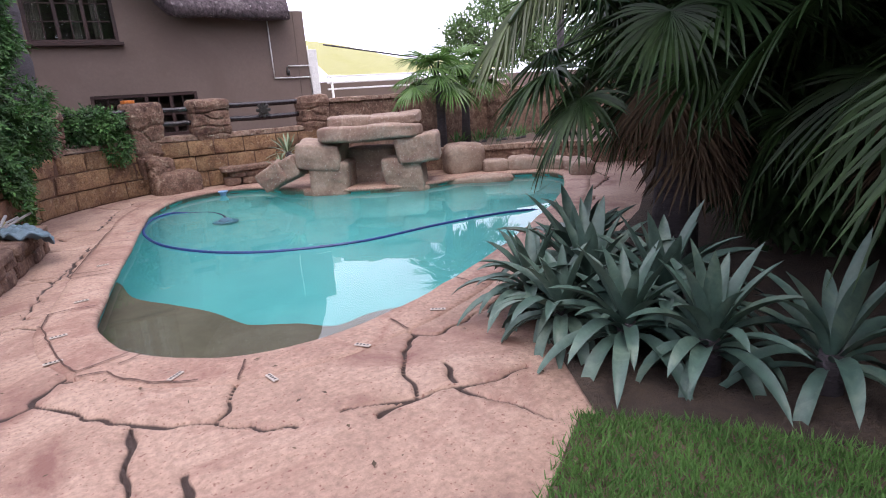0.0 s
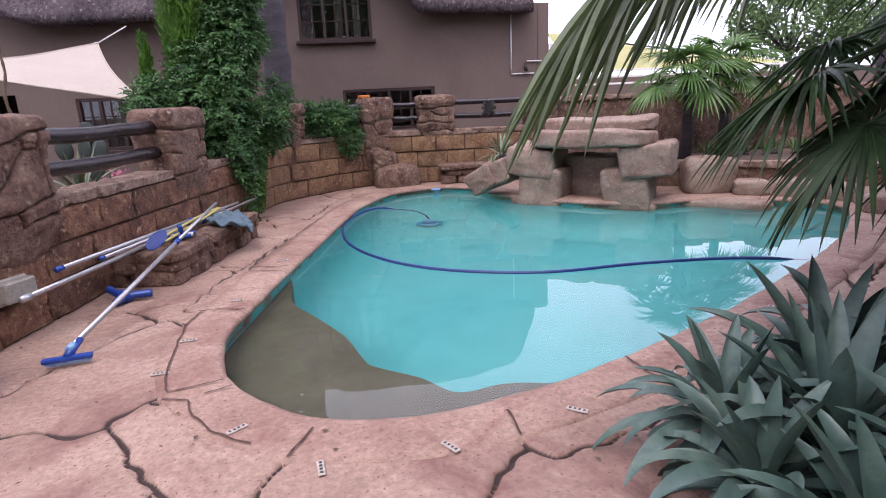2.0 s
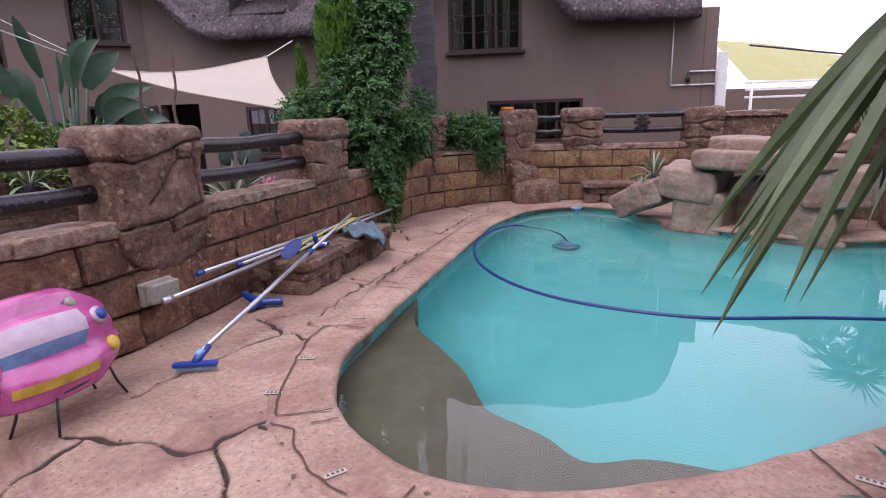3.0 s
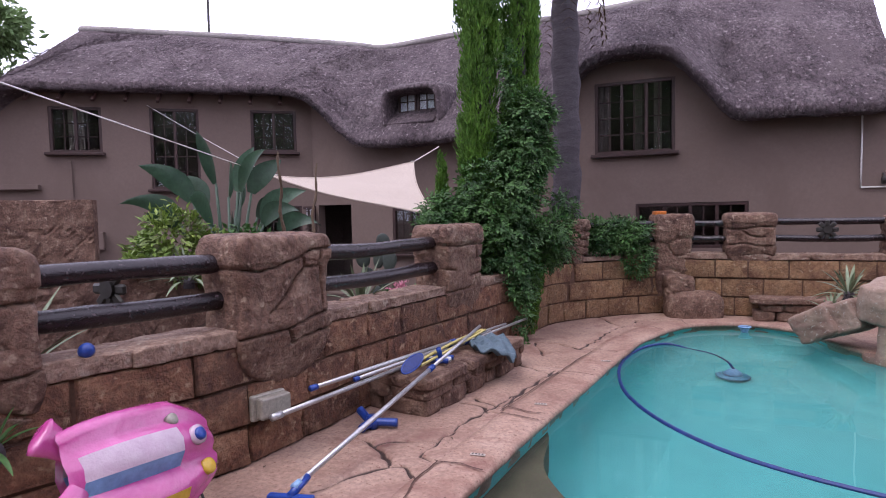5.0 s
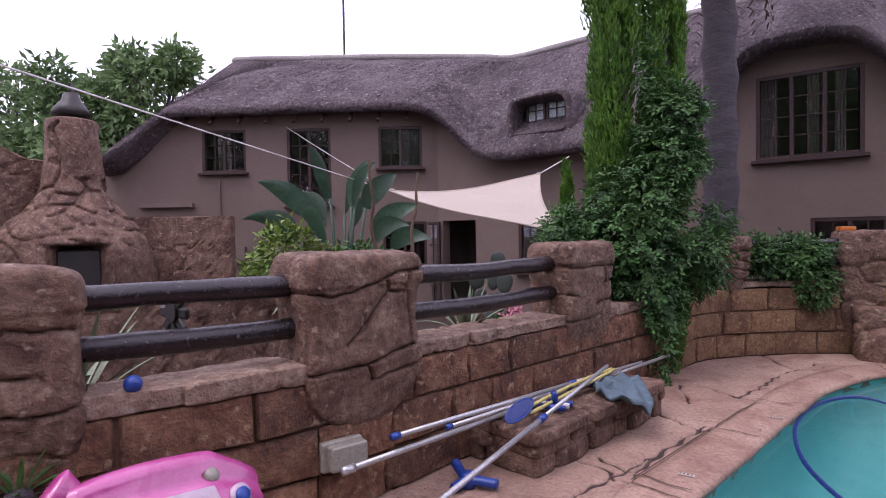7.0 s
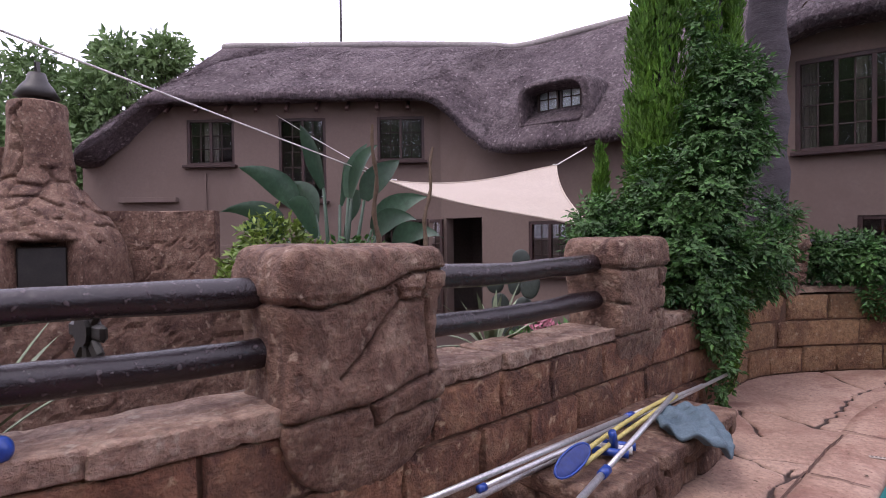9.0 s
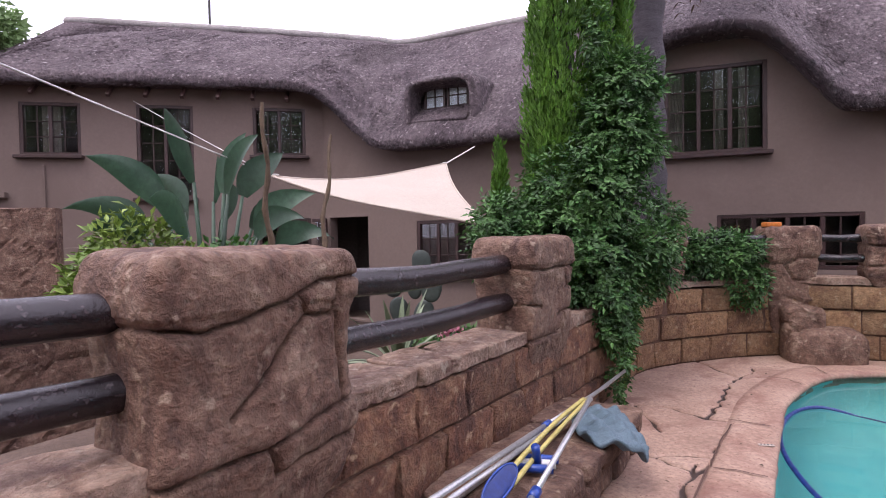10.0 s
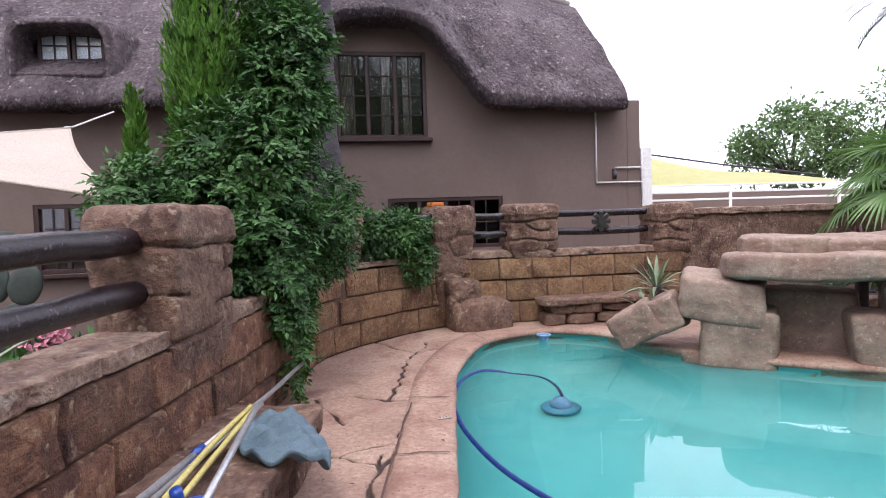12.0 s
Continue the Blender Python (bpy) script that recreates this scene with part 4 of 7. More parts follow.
def cypress(name, x, y, r, h, seed, tufts=190):
    """A narrow cypress of upright plumes, each a spindle of short scaly sprays."""
    rng = random.Random(seed)
    top = empty(name, "tall narrow bright green cypress behind the wall", "cypress", (x, y, GROUND_Z), "cypresses")
    mesh_ob("trunk", *tube([(0, 0, 0), (0.02, 0, h * 0.5), (0, 0, h * 0.95)], [r * 0.4, r * 0.25, 0.02], 8), "bark", top, smooth=True)
    places = []
    for _ in range(tufts):
        az, f0 = rng.uniform(0, 6.28), rng.uniform(0.02, 0.93)
        rad = r * min(1, (f0 + 0.08) * 6) * (1 - max(0, f0 - 0.55) / 0.45 * 0.85) * rng.uniform(0.75, 1.05)
        length = min(rng.uniform(0.5, 1.0), h * 0.3)
        for _ in range(190):
            k = rng.random()
            girth = 0.32 * r * math.sin(math.pi * min(1, k * 0.85 + 0.12)) ** 0.7
            d = rand_dir(rng)
            c = Vector((math.cos(az) * rad * (0.85 + 0.15 * k) + d.x * girth, math.sin(az) * rad * (0.85 + 0.15 * k) + d.y * girth, f0 * h + k * length))
            places.append((c, Vector((d.x * 0.5, d.y * 0.5, 1)) + rand_dir(rng) * 0.35, d, rng.uniform(0.05, 0.10), rng.uniform(0.022, 0.04)))
    leaf_mesh("crown", places, "cypress", top)
    return top


cypress("cypress", -1.58, 9.1, 0.26, 9.5, 1, 230)
cypress("cypress", -1.14, 9.6, 0.25, 9.0, 2, 210)
cypress("cypress", -2.12, 9.0, 0.095, 2.4, 3, 40)


def leafy_mass(name, label, category, blobs, count, leaf, mat, seed, stems=(), kind="", base=(0, 0, 0), wid=0.5, sprays=0):
    """A shrub or creeper: leaves scattered through the outer part of several uneven lumps, on stems."""
    rng = random.Random(seed)
    top = empty(name, label, category, base, kind=kind)
    vol = [b[3] * b[4] * b[5] for b in blobs]
    places = []
    for b, v in zip(blobs, vol):
        n = int(count * v ** 0.8 / sum(q ** 0.8 for q in vol))
        for _ in range(n):
            d = rand_dir(rng)
            k = (0.55 + 0.5 * rng.random() ** 0.6) * (1 + 0.28 * noise.noise(d * 2.5 + Vector((seed, b[0], b[1]))))
            c = Vector((b[0] + d.x * b[3] * k, b[1] + d.y * b[4] * k, b[2] + d.z * b[5] * k)) - Vector(base)
            out = d + Vector((0, 0, -0.35)) + rand_dir(rng) * 0.7
            places.append((c, out, d + Vector((0, 0, 0.8)) + rand_dir(rng) * 0.5, leaf * rng.uniform(0.6, 1.25), leaf * wid * rng.uniform(0.8, 1.2)))
    if sprays:
        # each leaf is a feather of small leaflets round a stalk
        fine = []
        for c, d, n, ln, w in places:
            d = d.normalized()
            side = d.cross(n)
            if side.length < 1e-4:
                continue
            side.normalize()
            for k in range(sprays):
                p = c + d * ln * 0.36 * k
                for sg in (-1, 1):
                    fine.append((p, side * sg + d * 0.55 + rand_dir(rng) * 0.15, n, ln * 0.55, w * 0.62))
            fine.append((c + d * ln * 0.36 * sprays, d, n, ln * 0.6, w * 0.62))
        places = fine
    leaf_mesh("leaves", places, mat, top)
    for s in stems:
        mesh_ob("stem", *tube([Vector(q) - Vector(base) for q in s], [0.02] * len(s), 6), "bark", top, smooth=True)
    return top


# creeper over the cypress and wall
leafy_mass("creeper", "dark green creeper draped over wall and cypress", "creeper",
           [(-1.55, 9.0, 1.45, 0.72, 0.55, 0.5), (-1.3, 9.05, 2.0, 0.55, 0.5, 0.5), (-1.05, 9.2, 2.6, 0.42, 0.4, 0.42), (-0.92, 9.2, 3.05, 0.28, 0.28, 0.32), (-1.15, 9.05, 3.6, 0.09, 0.12, 0.4), (-1.05, 9.2, 1.0, 0.22, 0.5, 0.5), (-0.98, 9.0, 0.5, 0.1, 0.16, 0.45), (-0.85, 9.8, 1.25, 0.35, 0.45, 0.3), (-2.0, 8.75, 1.72, 0.32, 0.34, 0.28), (-0.6, 9.9, 1.8, 0.18, 0.2, 0.16), (-0.88, 9.25, 2.45, 0.3, 0.26, 0.2), (-0.7, 9.5, 1.5, 0.28, 0.4, 0.2), (-0.85, 9.2, 3.05, 0.24, 0.2, 0.14), (-1.9, 8.6, 1.45, 0.35, 0.3, 0.3)],
           7600, 0.115, "vine", 21, stems=[[(-1.4, 9.2, -0.3), (-1.4, 9.2, 1.0), (-1.35, 9.1, 2.4), (-1.45, 9.0, 3.8)]], base=(-1.4, 9.2, GROUND_Z), sprays=2)
leafy_mass("creeper", "green creeper hanging over the wall between posts", "creeper",
           [(0.05, 11.5, 1.35, 0.45, 0.3, 0.25), (0.32, 11.55, 1.0, 0.24, 0.16, 0.34), (-0.3, 11.3, 1.35, 0.3, 0.25, 0.25)], 1500, 0.12, "vine", 22, stems=[[(0.0, 11.9, -0.3), (0.0, 11.8, 1.0), (0.1, 11.6, 1.35)]], base=(0, 11.9, GROUND_Z), sprays=2)
rosette("fan_plant", (0.35, 12.1, 1.15), 18, 0.42, 0.03, "spiky green palm leaves behind the post", "palm", 77, mat="palm", droop=0.4, low=0.3)

# tall palm with a bare ringed trunk
tp = empty("tall_palm", "tall palm with grey ringed trunk and dead fronds", "palm", (-0.84, 11.7, GROUND_Z))
pts = [(0.02 * math.sin(i), 0.0, 9.0 * i / 70) for i in range(71)]
mesh_ob("trunk", *tube(pts, [0.255 + (0.05 if i < 6 else 0) + 0.012 * (i % 3 == 0) - 0.0008 * i for i in range(71)], 20), "bark", tp, smooth=True)
rng_p = random.Random(8)
for i in range(26):
    v, f = [], []
    az, el = i * 2.39996, -0.35 + 1.4 * i / 26
    pp = pinnate_leaf(v, f, (0, 0, 8.95), Vector((math.cos(az) * math.cos(el), math.sin(az) * math.cos(el), math.sin(el))), Vector((0, 0, 1)), 3.0, 26, 0.55, 1.3, rng_p)
    fr = mesh_ob("frond", v, f, "palm", tp)
    mesh_ob("midrib", *tube(pp[::3], 0.02, 5), "palm", fr)
for i in range(14):
    v, f = [], []
    az = i * 0.45
    pinnate_leaf(v, f, (math.cos(az) * 0.3, math.sin(az) * 0.3, 8.9), Vector((math.cos(az) * 0.12, math.sin(az) * 0.12, -1)), Vector((0, 0, 1)), 3.9, 26, 0.25, 0.6, rng_p)
    mesh_ob("dead_frond", v, f, "straw", tp, "dry brown hanging frond")


# ---- grotto of boulders ----
GA, GB = Vector((0.8, -0.6)), Vector((0.6, 0.8))


def g_at(s, d, z):
    p = Vector((3.95, 9.0)) + GA * s + GB * d
    return (p.x, p.y, z)


GT = -36.9
PALE = "pale pinkish artificial boulder of the pool grotto"
grotto = empty("rock_grotto", "artificial boulder grotto at the pool edge", "rock grotto", g_at(0, 0.3, -0.3))
for nm, s, d, z, size, tilt, sd in [("leg_rock", -0.68, 0.2, 0.14, (0.72, 0.66, 0.66), (0, 3), 1), ("leg_rock", 0.63, 0.22, 0.12, (0.70, 0.62, 0.72), (0, -4), 2),
                                    ("back_rock", -0.04, 0.62, 0.18, (0.95, 0.4, 0.9), (0, 0), 3), ("shoulder_rock", -0.84, 0.2, 0.58, (0.80, 0.72, 0.46), (4, 6), 4),
                                    ("shoulder_rock", 0.9, 0.2, 0.6, (0.72, 0.7, 0.46), (0, -5), 5), ("roof_slab", 0.06, 0.32, 0.90, (1.78, 1.15, 0.27), (-2, 0), 6),
                                    ("top_slab", -0.28, 0.45, 1.10, (0.78, 0.85, 0.2), (0, 2), 7), ("top_slab", 0.48, 0.45, 1.10, (0.88, 0.9, 0.2), (2, -2), 8),
                                    ("ramp_rock", -1.46, 0.08, 0.36, (0.52, 0.5, 0.40), (0, -24), 9), ("ramp_rock", -1.70, 0.05, 0.25, (0.50, 0.52, 0.40), (2, -30), 12), ("base_slab", -0.1, 0.3, -0.16, (2.3, 0.72, 0.3), (0, 0), 10), ("base_slab", 1.75, 0.7, -0.14, (1.6, 0.6, 0.26), (0, 0), 11)]:
    bm = rock_bm(size, sd + 30, 10.0 if "slab" not in nm else 7.0, 30, 0.05)
    c = g_at(s, d, z)
    bmesh.ops.transform(bm, matrix=pose(c[0], c[1], c[2], tilt[0], tilt[1], GT), verts=bm.verts)
    under(part(nm, bm, "pale_rock", smooth=True), grotto)
rock_thing("boulder", (5.95, 8.95, 0.24), (0.78, 0.6, 0.62), -20, "pale pinkish boulder at the planter corner", "boulder", "pale_rock", seed=61)
rock_thing("boulder", (1.2, 11.72, 0.14), (0.85, 0.55, 0.5), 10, "reddish rock at the foot of a wall post", "boulder", "rock", seed=62, groove=0.03)
rock_thing("boulder", (0.98, 11.8, 0.42), (0.5, 0.4, 0.5), 10, "reddish rock at the foot of a wall post", "boulder", "rock", seed=63, groove=0.03)

# rim stones round the alcove and the planter behind
rim_line = along([(6.15, 8.62), (6.75, 8.28), (7.15, 7.75), (7.2, 7.2), (6.95, 6.85)])
rim_wall = empty("rim_stones", "row of pale rounded stones on the alcove rim", "stone edging", (6.8, 8.2, 0))
s = 0.0
for i in range(5):
    w = [0.5, 0.62, 0.55, 0.5, 0.4][i]
    p, t = rim_line[0](s + w / 2)
    bm = rock_bm((w, 0.4, 0.26), 80 + i, 5, 12, 0.045)
    bmesh.ops.transform(bm, matrix=pose(p.x, p.y, 0.1, 0, 0, math.degrees(math.atan2(t.y, t.x))), verts=bm.verts)
    under(part("rim_stone", bm, "pale_rock", smooth=True), rim_wall)
    s += w
pl_line = along([(4.5, 10.6), (5.3, 9.9), (6.2, 9.35), (7.2, 8.75), (8.0, 7.9), (8.7, 7.0), (9.6, 6.2)])
planter = tagged(strip_wall("planter_wall", pl_line[0], 0, pl_line[1], -0.3, 0.36, 0.0, 0.22, "rock"), "low red planter wall behind the pool", "wall", kind="structure")
cap_stones(pl_line[0], 0, pl_line[1], 0.37, 0.24, planter, 55, "coping_stone", 0.04, 0.1)
tagged(mesh_ob("planter_soil", [(4.4, 11.6, 0.3), (4.6, 10.7, 0.3), (5.4, 10.05, 0.3), (6.3, 9.5, 0.3), (7.3, 8.9, 0.3), (8.15, 8.05, 0.3), (8.85, 7.1, 0.3), (9.8, 6.3, 0.3), (14, 8, 0.3), (14, 11.7, 0.3)], [tuple(range(10))], "soil"), "dark soil of the raised planter", "soil", kind="structure")
bw_line = along([(4.35, 11.98), (7.0, 11.95), (9.2, 11.9), (14.5, 11.2)])
bwall = tagged(strip_wall("boundary_wall", bw_line[0], 0, bw_line[1], -0.3, 1.47, 0.0, 0.3, "rock"), "red-brown plastered boundary wall behind the planter", "wall", kind="structure")
cap_stones(bw_line[0], 0, bw_line[1], 1.49, 0.32, bwall, 57, "coping_slab", 0.05, 0.1)
rock_post(9.1, 11.75, 0, 0.62, 0.5, 1.62, -0.2, "red rock pillar of the boundary wall", 31, 30)
tagged(mesh_ob("wall_east", [(14.5, 11.2, -0.3), (18, 4, -0.3), (18, -12, -0.3), (-12, -12, -0.3), (-12, -4, -0.3), (14.5, 11.2, 3.2), (18, 4, 3.2), (18, -12, 3.2), (-12, -12, 3.2), (-12, -4, 2.2)], [(0, 1, 6, 5), (1, 2, 7, 6), (2, 3, 8, 7), (3, 4, 9, 8)], "plaster"), "plain garden boundary wall", "wall", kind="structure")

# low stone bench against the far wall
bench = empty("stone_bench", "low seat of red stone blocks by the wall", "stone bench", (2.75, 11.6, 0))
for r, (z, h) in enumerate(((0.08, 0.17), (0.22, 0.12))):
    x = 2.05 + r * 0.1
    i = 0
    while x < 3.5:
        w = 0.3 + 0.12 * ((i * 7 + r * 3) % 3)
        bm = rock_bm((w - 0.01, 0.42, h), 90 + i + r * 9, 6, 8, 0.03)
        bmesh.ops.transform(bm, matrix=Matrix.Translation((x + w / 2, 11.62, z)), verts=bm.verts)
        under(part("stone", bm, "rock", smooth=True), bench)
        x += w
        i += 1
for x, w in ((2.4, 0.8), (3.15, 0.75)):
    bm = rock_bm((w, 0.5, 0.11), int(x * 10), 6, 10, 0.03)
    bmesh.ops.transform(bm, matrix=Matrix.Translation((x, 11.6, 0.325)), verts=bm.verts)
    under(part("seat_slab", bm, "rock", smooth=True), bench)

# plinth with the pool tools
plinth = empty("stone_plinth", "low stone plinth built against the wall", "stone plinth", (-1.25, 7.0, 0))
PLT = math.degrees(math.atan2(1.9, 0.36))
pu, pn = Vector((0.186, 0.983)), Vector((-0.983, 0.186))


def p_at(s, d):
    p = Vector((-1.10, 5.97)) + pu * s + pn * d
    return p


for r, (z, h) in enumerate(((0.07, 0.17), (0.19, 0.12))):
    for side in (0, 1):
        L = 2.0 if side == 0 else 0.5
        x = 0.0
        i = 0
        while x < L - 0.05:
            w = min(0.26 + 0.1 * ((i * 5 + r * 2 + side) % 3), L - x)
            c = p_at(x + w / 2, 0.12) if side == 0 else p_at(0.12, 0.12 + x + w / 2)
            bm = rock_bm((w - 0.012, 0.26, h), 110 + i + r * 9 + side * 30, 6, 8, 0.03)
            bmesh.ops.transform(bm, matrix=pose(c.x, c.y, z, 0, 0, PLT + (90 if side else 0)), verts=bm.verts)
            under(part("stone", bm, "rock", smooth=True), plinth)
            x += w
            i += 1
for x, w in ((0.35, 0.75), (1.0, 0.6), (1.65, 0.72)):
    c = p_at(x, 0.3)
    bm = rock_bm((w - 0.005, 0.68, 0.11), int(x * 100), 7, 12, 0.03)
    bmesh.ops.transform(bm, matrix=pose(c.x, c.y, 0.275, 0, 0, PLT), verts=bm.verts)
    under(part("top_slab", bm, "rock", smooth=True), plinth)

M["alu"] = material("brushed_aluminium_pole", [(0.62, 0.62, 0.64), (0.72, 0.72, 0.74)], 3, 60, 0.35, 0.05, 0.002, metal=0.6)
M["blue"] = material("blue_moulded_plastic", [(0.015, 0.06, 0.34), (0.022, 0.08, 0.4)], 3, 40, 0.35, 0.05, 0.002)
M["navy"] = material("navy_hose_plastic", [(0.012, 0.035, 0.2), (0.02, 0.05, 0.26)], 3, 40, 0.35, 0.05, 0.002)
# blue shifted towards the pool's colour, with the water's haze painted in
M["mid_blue"] = material("hazed_blue_plastic", [(0.08, 0.3, 0.45), (0.12, 0.38, 0.55)], 3, 40, 0.5, 0.05, 0.002)
M["pale_blue"] = material("pale_blue_plastic", [(0.25, 0.45, 0.75), (0.3, 0.52, 0.8)], 3, 40, 0.4, 0.05, 0.002)
M["teal"] = material("teal_plastic", [(0.10, 0.34, 0.44), (0.14, 0.42, 0.52)], 3, 40, 0.5, 0.05, 0.002)
M["yellow"] = material("yellow_hose_plastic", [(0.62, 0.52, 0.16), (0.7, 0.6, 0.22)], 3, 40, 0.45, 0.05, 0.002)
M["net"] = material("blue_grey_net_cloth", [(0.10, 0.16, 0.20), (0.15, 0.22, 0.27)], 6, 90, 0.8, 0.6, 0.01)
M["pink"] = material("shiny_pink_vinyl", [(0.60, 0.06, 0.31), (0.78, 0.17, 0.47)], 4, 9, 0.12, 0.4, 0.02, tone=0.85, contrast=0.07)
vinyl = M["pink"].node_tree.nodes["Principled BSDF"].inputs
vinyl["Coat Weight"].default_value, vinyl["Coat Roughness"].default_value, vinyl["Transmission Weight"].default_value = 0.7, 0.08, 0.3
M["silver_vinyl"] = material("pearly_vinyl", [(0.62, 0.42, 0.56), (0.75, 0.62, 0.7)], 4, 9, 0.14, 0.4, 0.02, contrast=0.07)
M["sky_vinyl"] = material("pale_blue_vinyl", [(0.2, 0.42, 0.8), (0.3, 0.52, 0.85)], 2, 8, 0.2, 0.1, 0.01)
M["gold"] = material("yellow_vinyl", [(0.75, 0.48, 0.04), (0.8, 0.55, 0.08)], 2, 8, 0.25, 0.1, 0.01)
M["iron"] = material("dark_wrought_iron", [(0.02, 0.018, 0.016), (0.04, 0.035, 0.03)], 4, 40, 0.5, 0.2, 0.004)
M["lamp_box"] = material("frosted_lamp_cover", [(0.32, 0.29, 0.24), (0.42, 0.39, 0.33)], 4, 40, 0.3, 0.1, 0.004)


def pole(name, a, b, r, label, ends="blue"):
    a, b = Vector(a), Vector(b)
    top = empty(name, label, "pool pole", a, "pool poles")
    d = b - a
    for nm, f0, f1, rr, m in (("grip", 0.0, 0.02, r * 1.35, ends), ("outer_tube", 0.02, 0.62, r, "alu"), ("collar", 0.61, 0.635, r * 1.4, "blue"), ("inner_tube", 0.62, 1.0, r * 0.82, "alu")):
        mesh_ob(nm, *tube([d * f0, d * ((f0 + f1) / 2), d * f1], rr, 12), m, top, smooth=True)
    return top


brush = pole("pool_brush", (-1.28, 4.40, 0.10), (-0.98, 7.12, 0.58), 0.019, "white telescopic pool brush leaning on the plinth", "pale_blue")
part("brush_head", box_bm(0.29, 0.05, 0.03, pose(-0.0, -0.03, -0.045, 0, 0, 12), 0.01, 2), "blue", brush)
bv, bf = [], []
rng_b = random.Random(3)
for i in range(240):
    x, y = rng_b.uniform(-0.135, 0.135), rng_b.uniform(-0.022, 0.022)
    q = pose(0, -0.03, 0, 0, 0, 12) @ Vector((x, y, -0.055))
    k = len(bv)
    bv += [q + Vector((-0.003, 0, 0)), q + Vector((0.003, 0, 0)), q + Vector((rng_b.gauss(0, 0.004), rng_b.gauss(0, 0.004), -0.035))]
    bf.append((k, k + 1, k + 2))
mesh_ob("bristles", bv, bf, "pale_blue", brush)
mesh_ob("socket", *tube([(0, -0.03, -0.04), (0.01, 0.02, -0.01), (0.02, 0.12, 0.02)], [0.03, 0.026, 0.023], 10), "blue", brush, smooth=True)
pole("net_pole", (-1.62, 5.08, 0.47), (-0.98, 8.1, 0.42), 0.017, "aluminium pool pole resting on plinth and wall")
pole("vacuum_pole", (-1.70, 4.74, 0.36), (-0.92, 8.95, 0.34), 0.019, "long aluminium pool pole resting on the plinth", "alu")

pole("net_pole", (-1.50, 5.5, 0.43), (-1.05, 7.7, 0.41), 0.015, "short aluminium pool pole resting on the plinth")
# flat blue leaf skimmer, yellow hose and net bag on the plinth
sk = empty("leaf_skimmer", "flat blue leaf skimmer lying on the poles", "leaf skimmer", (-1.25, 6.05, 0.46))
bm = rock_bm((0.27, 0.105, 0.02), 5, 3.2, 16, 0.012)
bmesh.ops.transform(bm, matrix=pose(0, 0, -0.02, 58, -22, 70), verts=bm.verts)
part("skimmer_bag", bm, "navy", sk, smooth=True)
ring_pts = [pose(0.0, 0, -0.02, 58, -22, 70) @ Vector((0.137 * math.cos(a), 0.054 * math.sin(a), 0)) for a in np.linspace(0, 2 * math.pi, 25)]
mesh_ob("skimmer_rim", *tube(ring_pts, 0.007, 8, False), "blue", sk, smooth=True)
hz = empty("yellow_hose", "folded yellow hose lying on the plinth", "hose", (-1.15, 6.9, 0.36))
for i in range(2):
    pts = [(-0.07 - 0.05 * i, -0.75, 0.035 + 0.02 * (i % 2)), (-0.04 - 0.04 * i, -0.3, 0.04 + 0.03 * (i % 2)), (0.02 - 0.03 * i, 0.2, 0.06 + 0.03 * (i % 2)), (0.10 - 0.03 * i, 0.62, 0.10)]
    mesh_ob("hose_length", *tube(spline(pts, 6), 0.014, 10), "yellow", hz, smooth=True)
bag = rock_bm((0.48, 0.66, 0.075), 44, 3.0, 30, 0.05)
for v in bag.verts:
    q = v.co
    q.z += 0.018 * math.sin(q.x * 38 + q.y * 15) + 0.012 * math.sin(q.y * 50 - q.x * 20) - (0.75 * max(0, q.x - 0.08)) * 0.9
bmesh.ops.transform(bag, matrix=pose(-0.88, 7.28, 0.372, 0, 5, 12), verts=bag.verts)
tagged(part("net_bag", bag, "net", smooth=True), "crumpled blue-grey net bag draped over the plinth", "net bag")
vh = empty("pool_vacuum", "blue and white pool vacuum head on the plinth", "vacuum head", (-1.2, 6.45, 0.37))
for i in range(3):
    mesh_ob("roller", *tube([(-0.08, -0.02 + 0.07 * i, 0.0), (0.02, 0.0 + 0.07 * i, 0.0), (0.12, 0.02 + 0.07 * i, 0.0)], 0.024, 10), "blue" if i != 1 else "white", vh, smooth=True)
mesh_ob("neck", *tube([(0.02, 0.06, 0.0), (0.02, 0.05, 0.07), (0.02, 0.03, 0.11)], [0.03, 0.024, 0.024], 10), "blue", vh, smooth=True)

# blue hose tee on the paving
tee = empty("hose_connector", "blue plastic hose connector lying on the paving", "hose connector", (-1.42, 5.62, 0.055))
for pts in (((-0.02, 0.0, 0.0), (-0.1, 0.06, 0.02), (-0.17, 0.1, 0.05)), ((0.0, 0.0, 0.0), (0.09, 0.03, 0.0), (0.2, 0.05, 0.0)), ((0.0, 0.02, 0.0), (-0.01, -0.08, 0.0), (-0.02, -0.14, -0.01))):
    mesh_ob("branch", *tube(spline(pts, 5), 0.034, 12), "blue", tee, smooth=True)
mesh_ob("hub", *tube([(0, 0, -0.045), (0, 0, 0.0), (0, 0, 0.055)], [0.05, 0.055, 0.042], 14), "blue", tee, smooth=True)

# bulkhead lamp on the wall
lb = empty("bulkhead_light", "square frosted bulkhead light on the wall", "wall light", (-1.83, 4.86, 0.40))
for nm, d, sy, sz, m in (("back_plate", 0.0, 0.27, 0.18, "lamp_box"), ("cover", 0.055, 0.24, 0.15, "lamp_box")):
    part(nm, box_bm(0.05 if nm == "back_plate" else 0.08, sy, sz, pose(d, 0, 0, 0, 0, -18), 0.02, 3), m, lb, smooth=False)

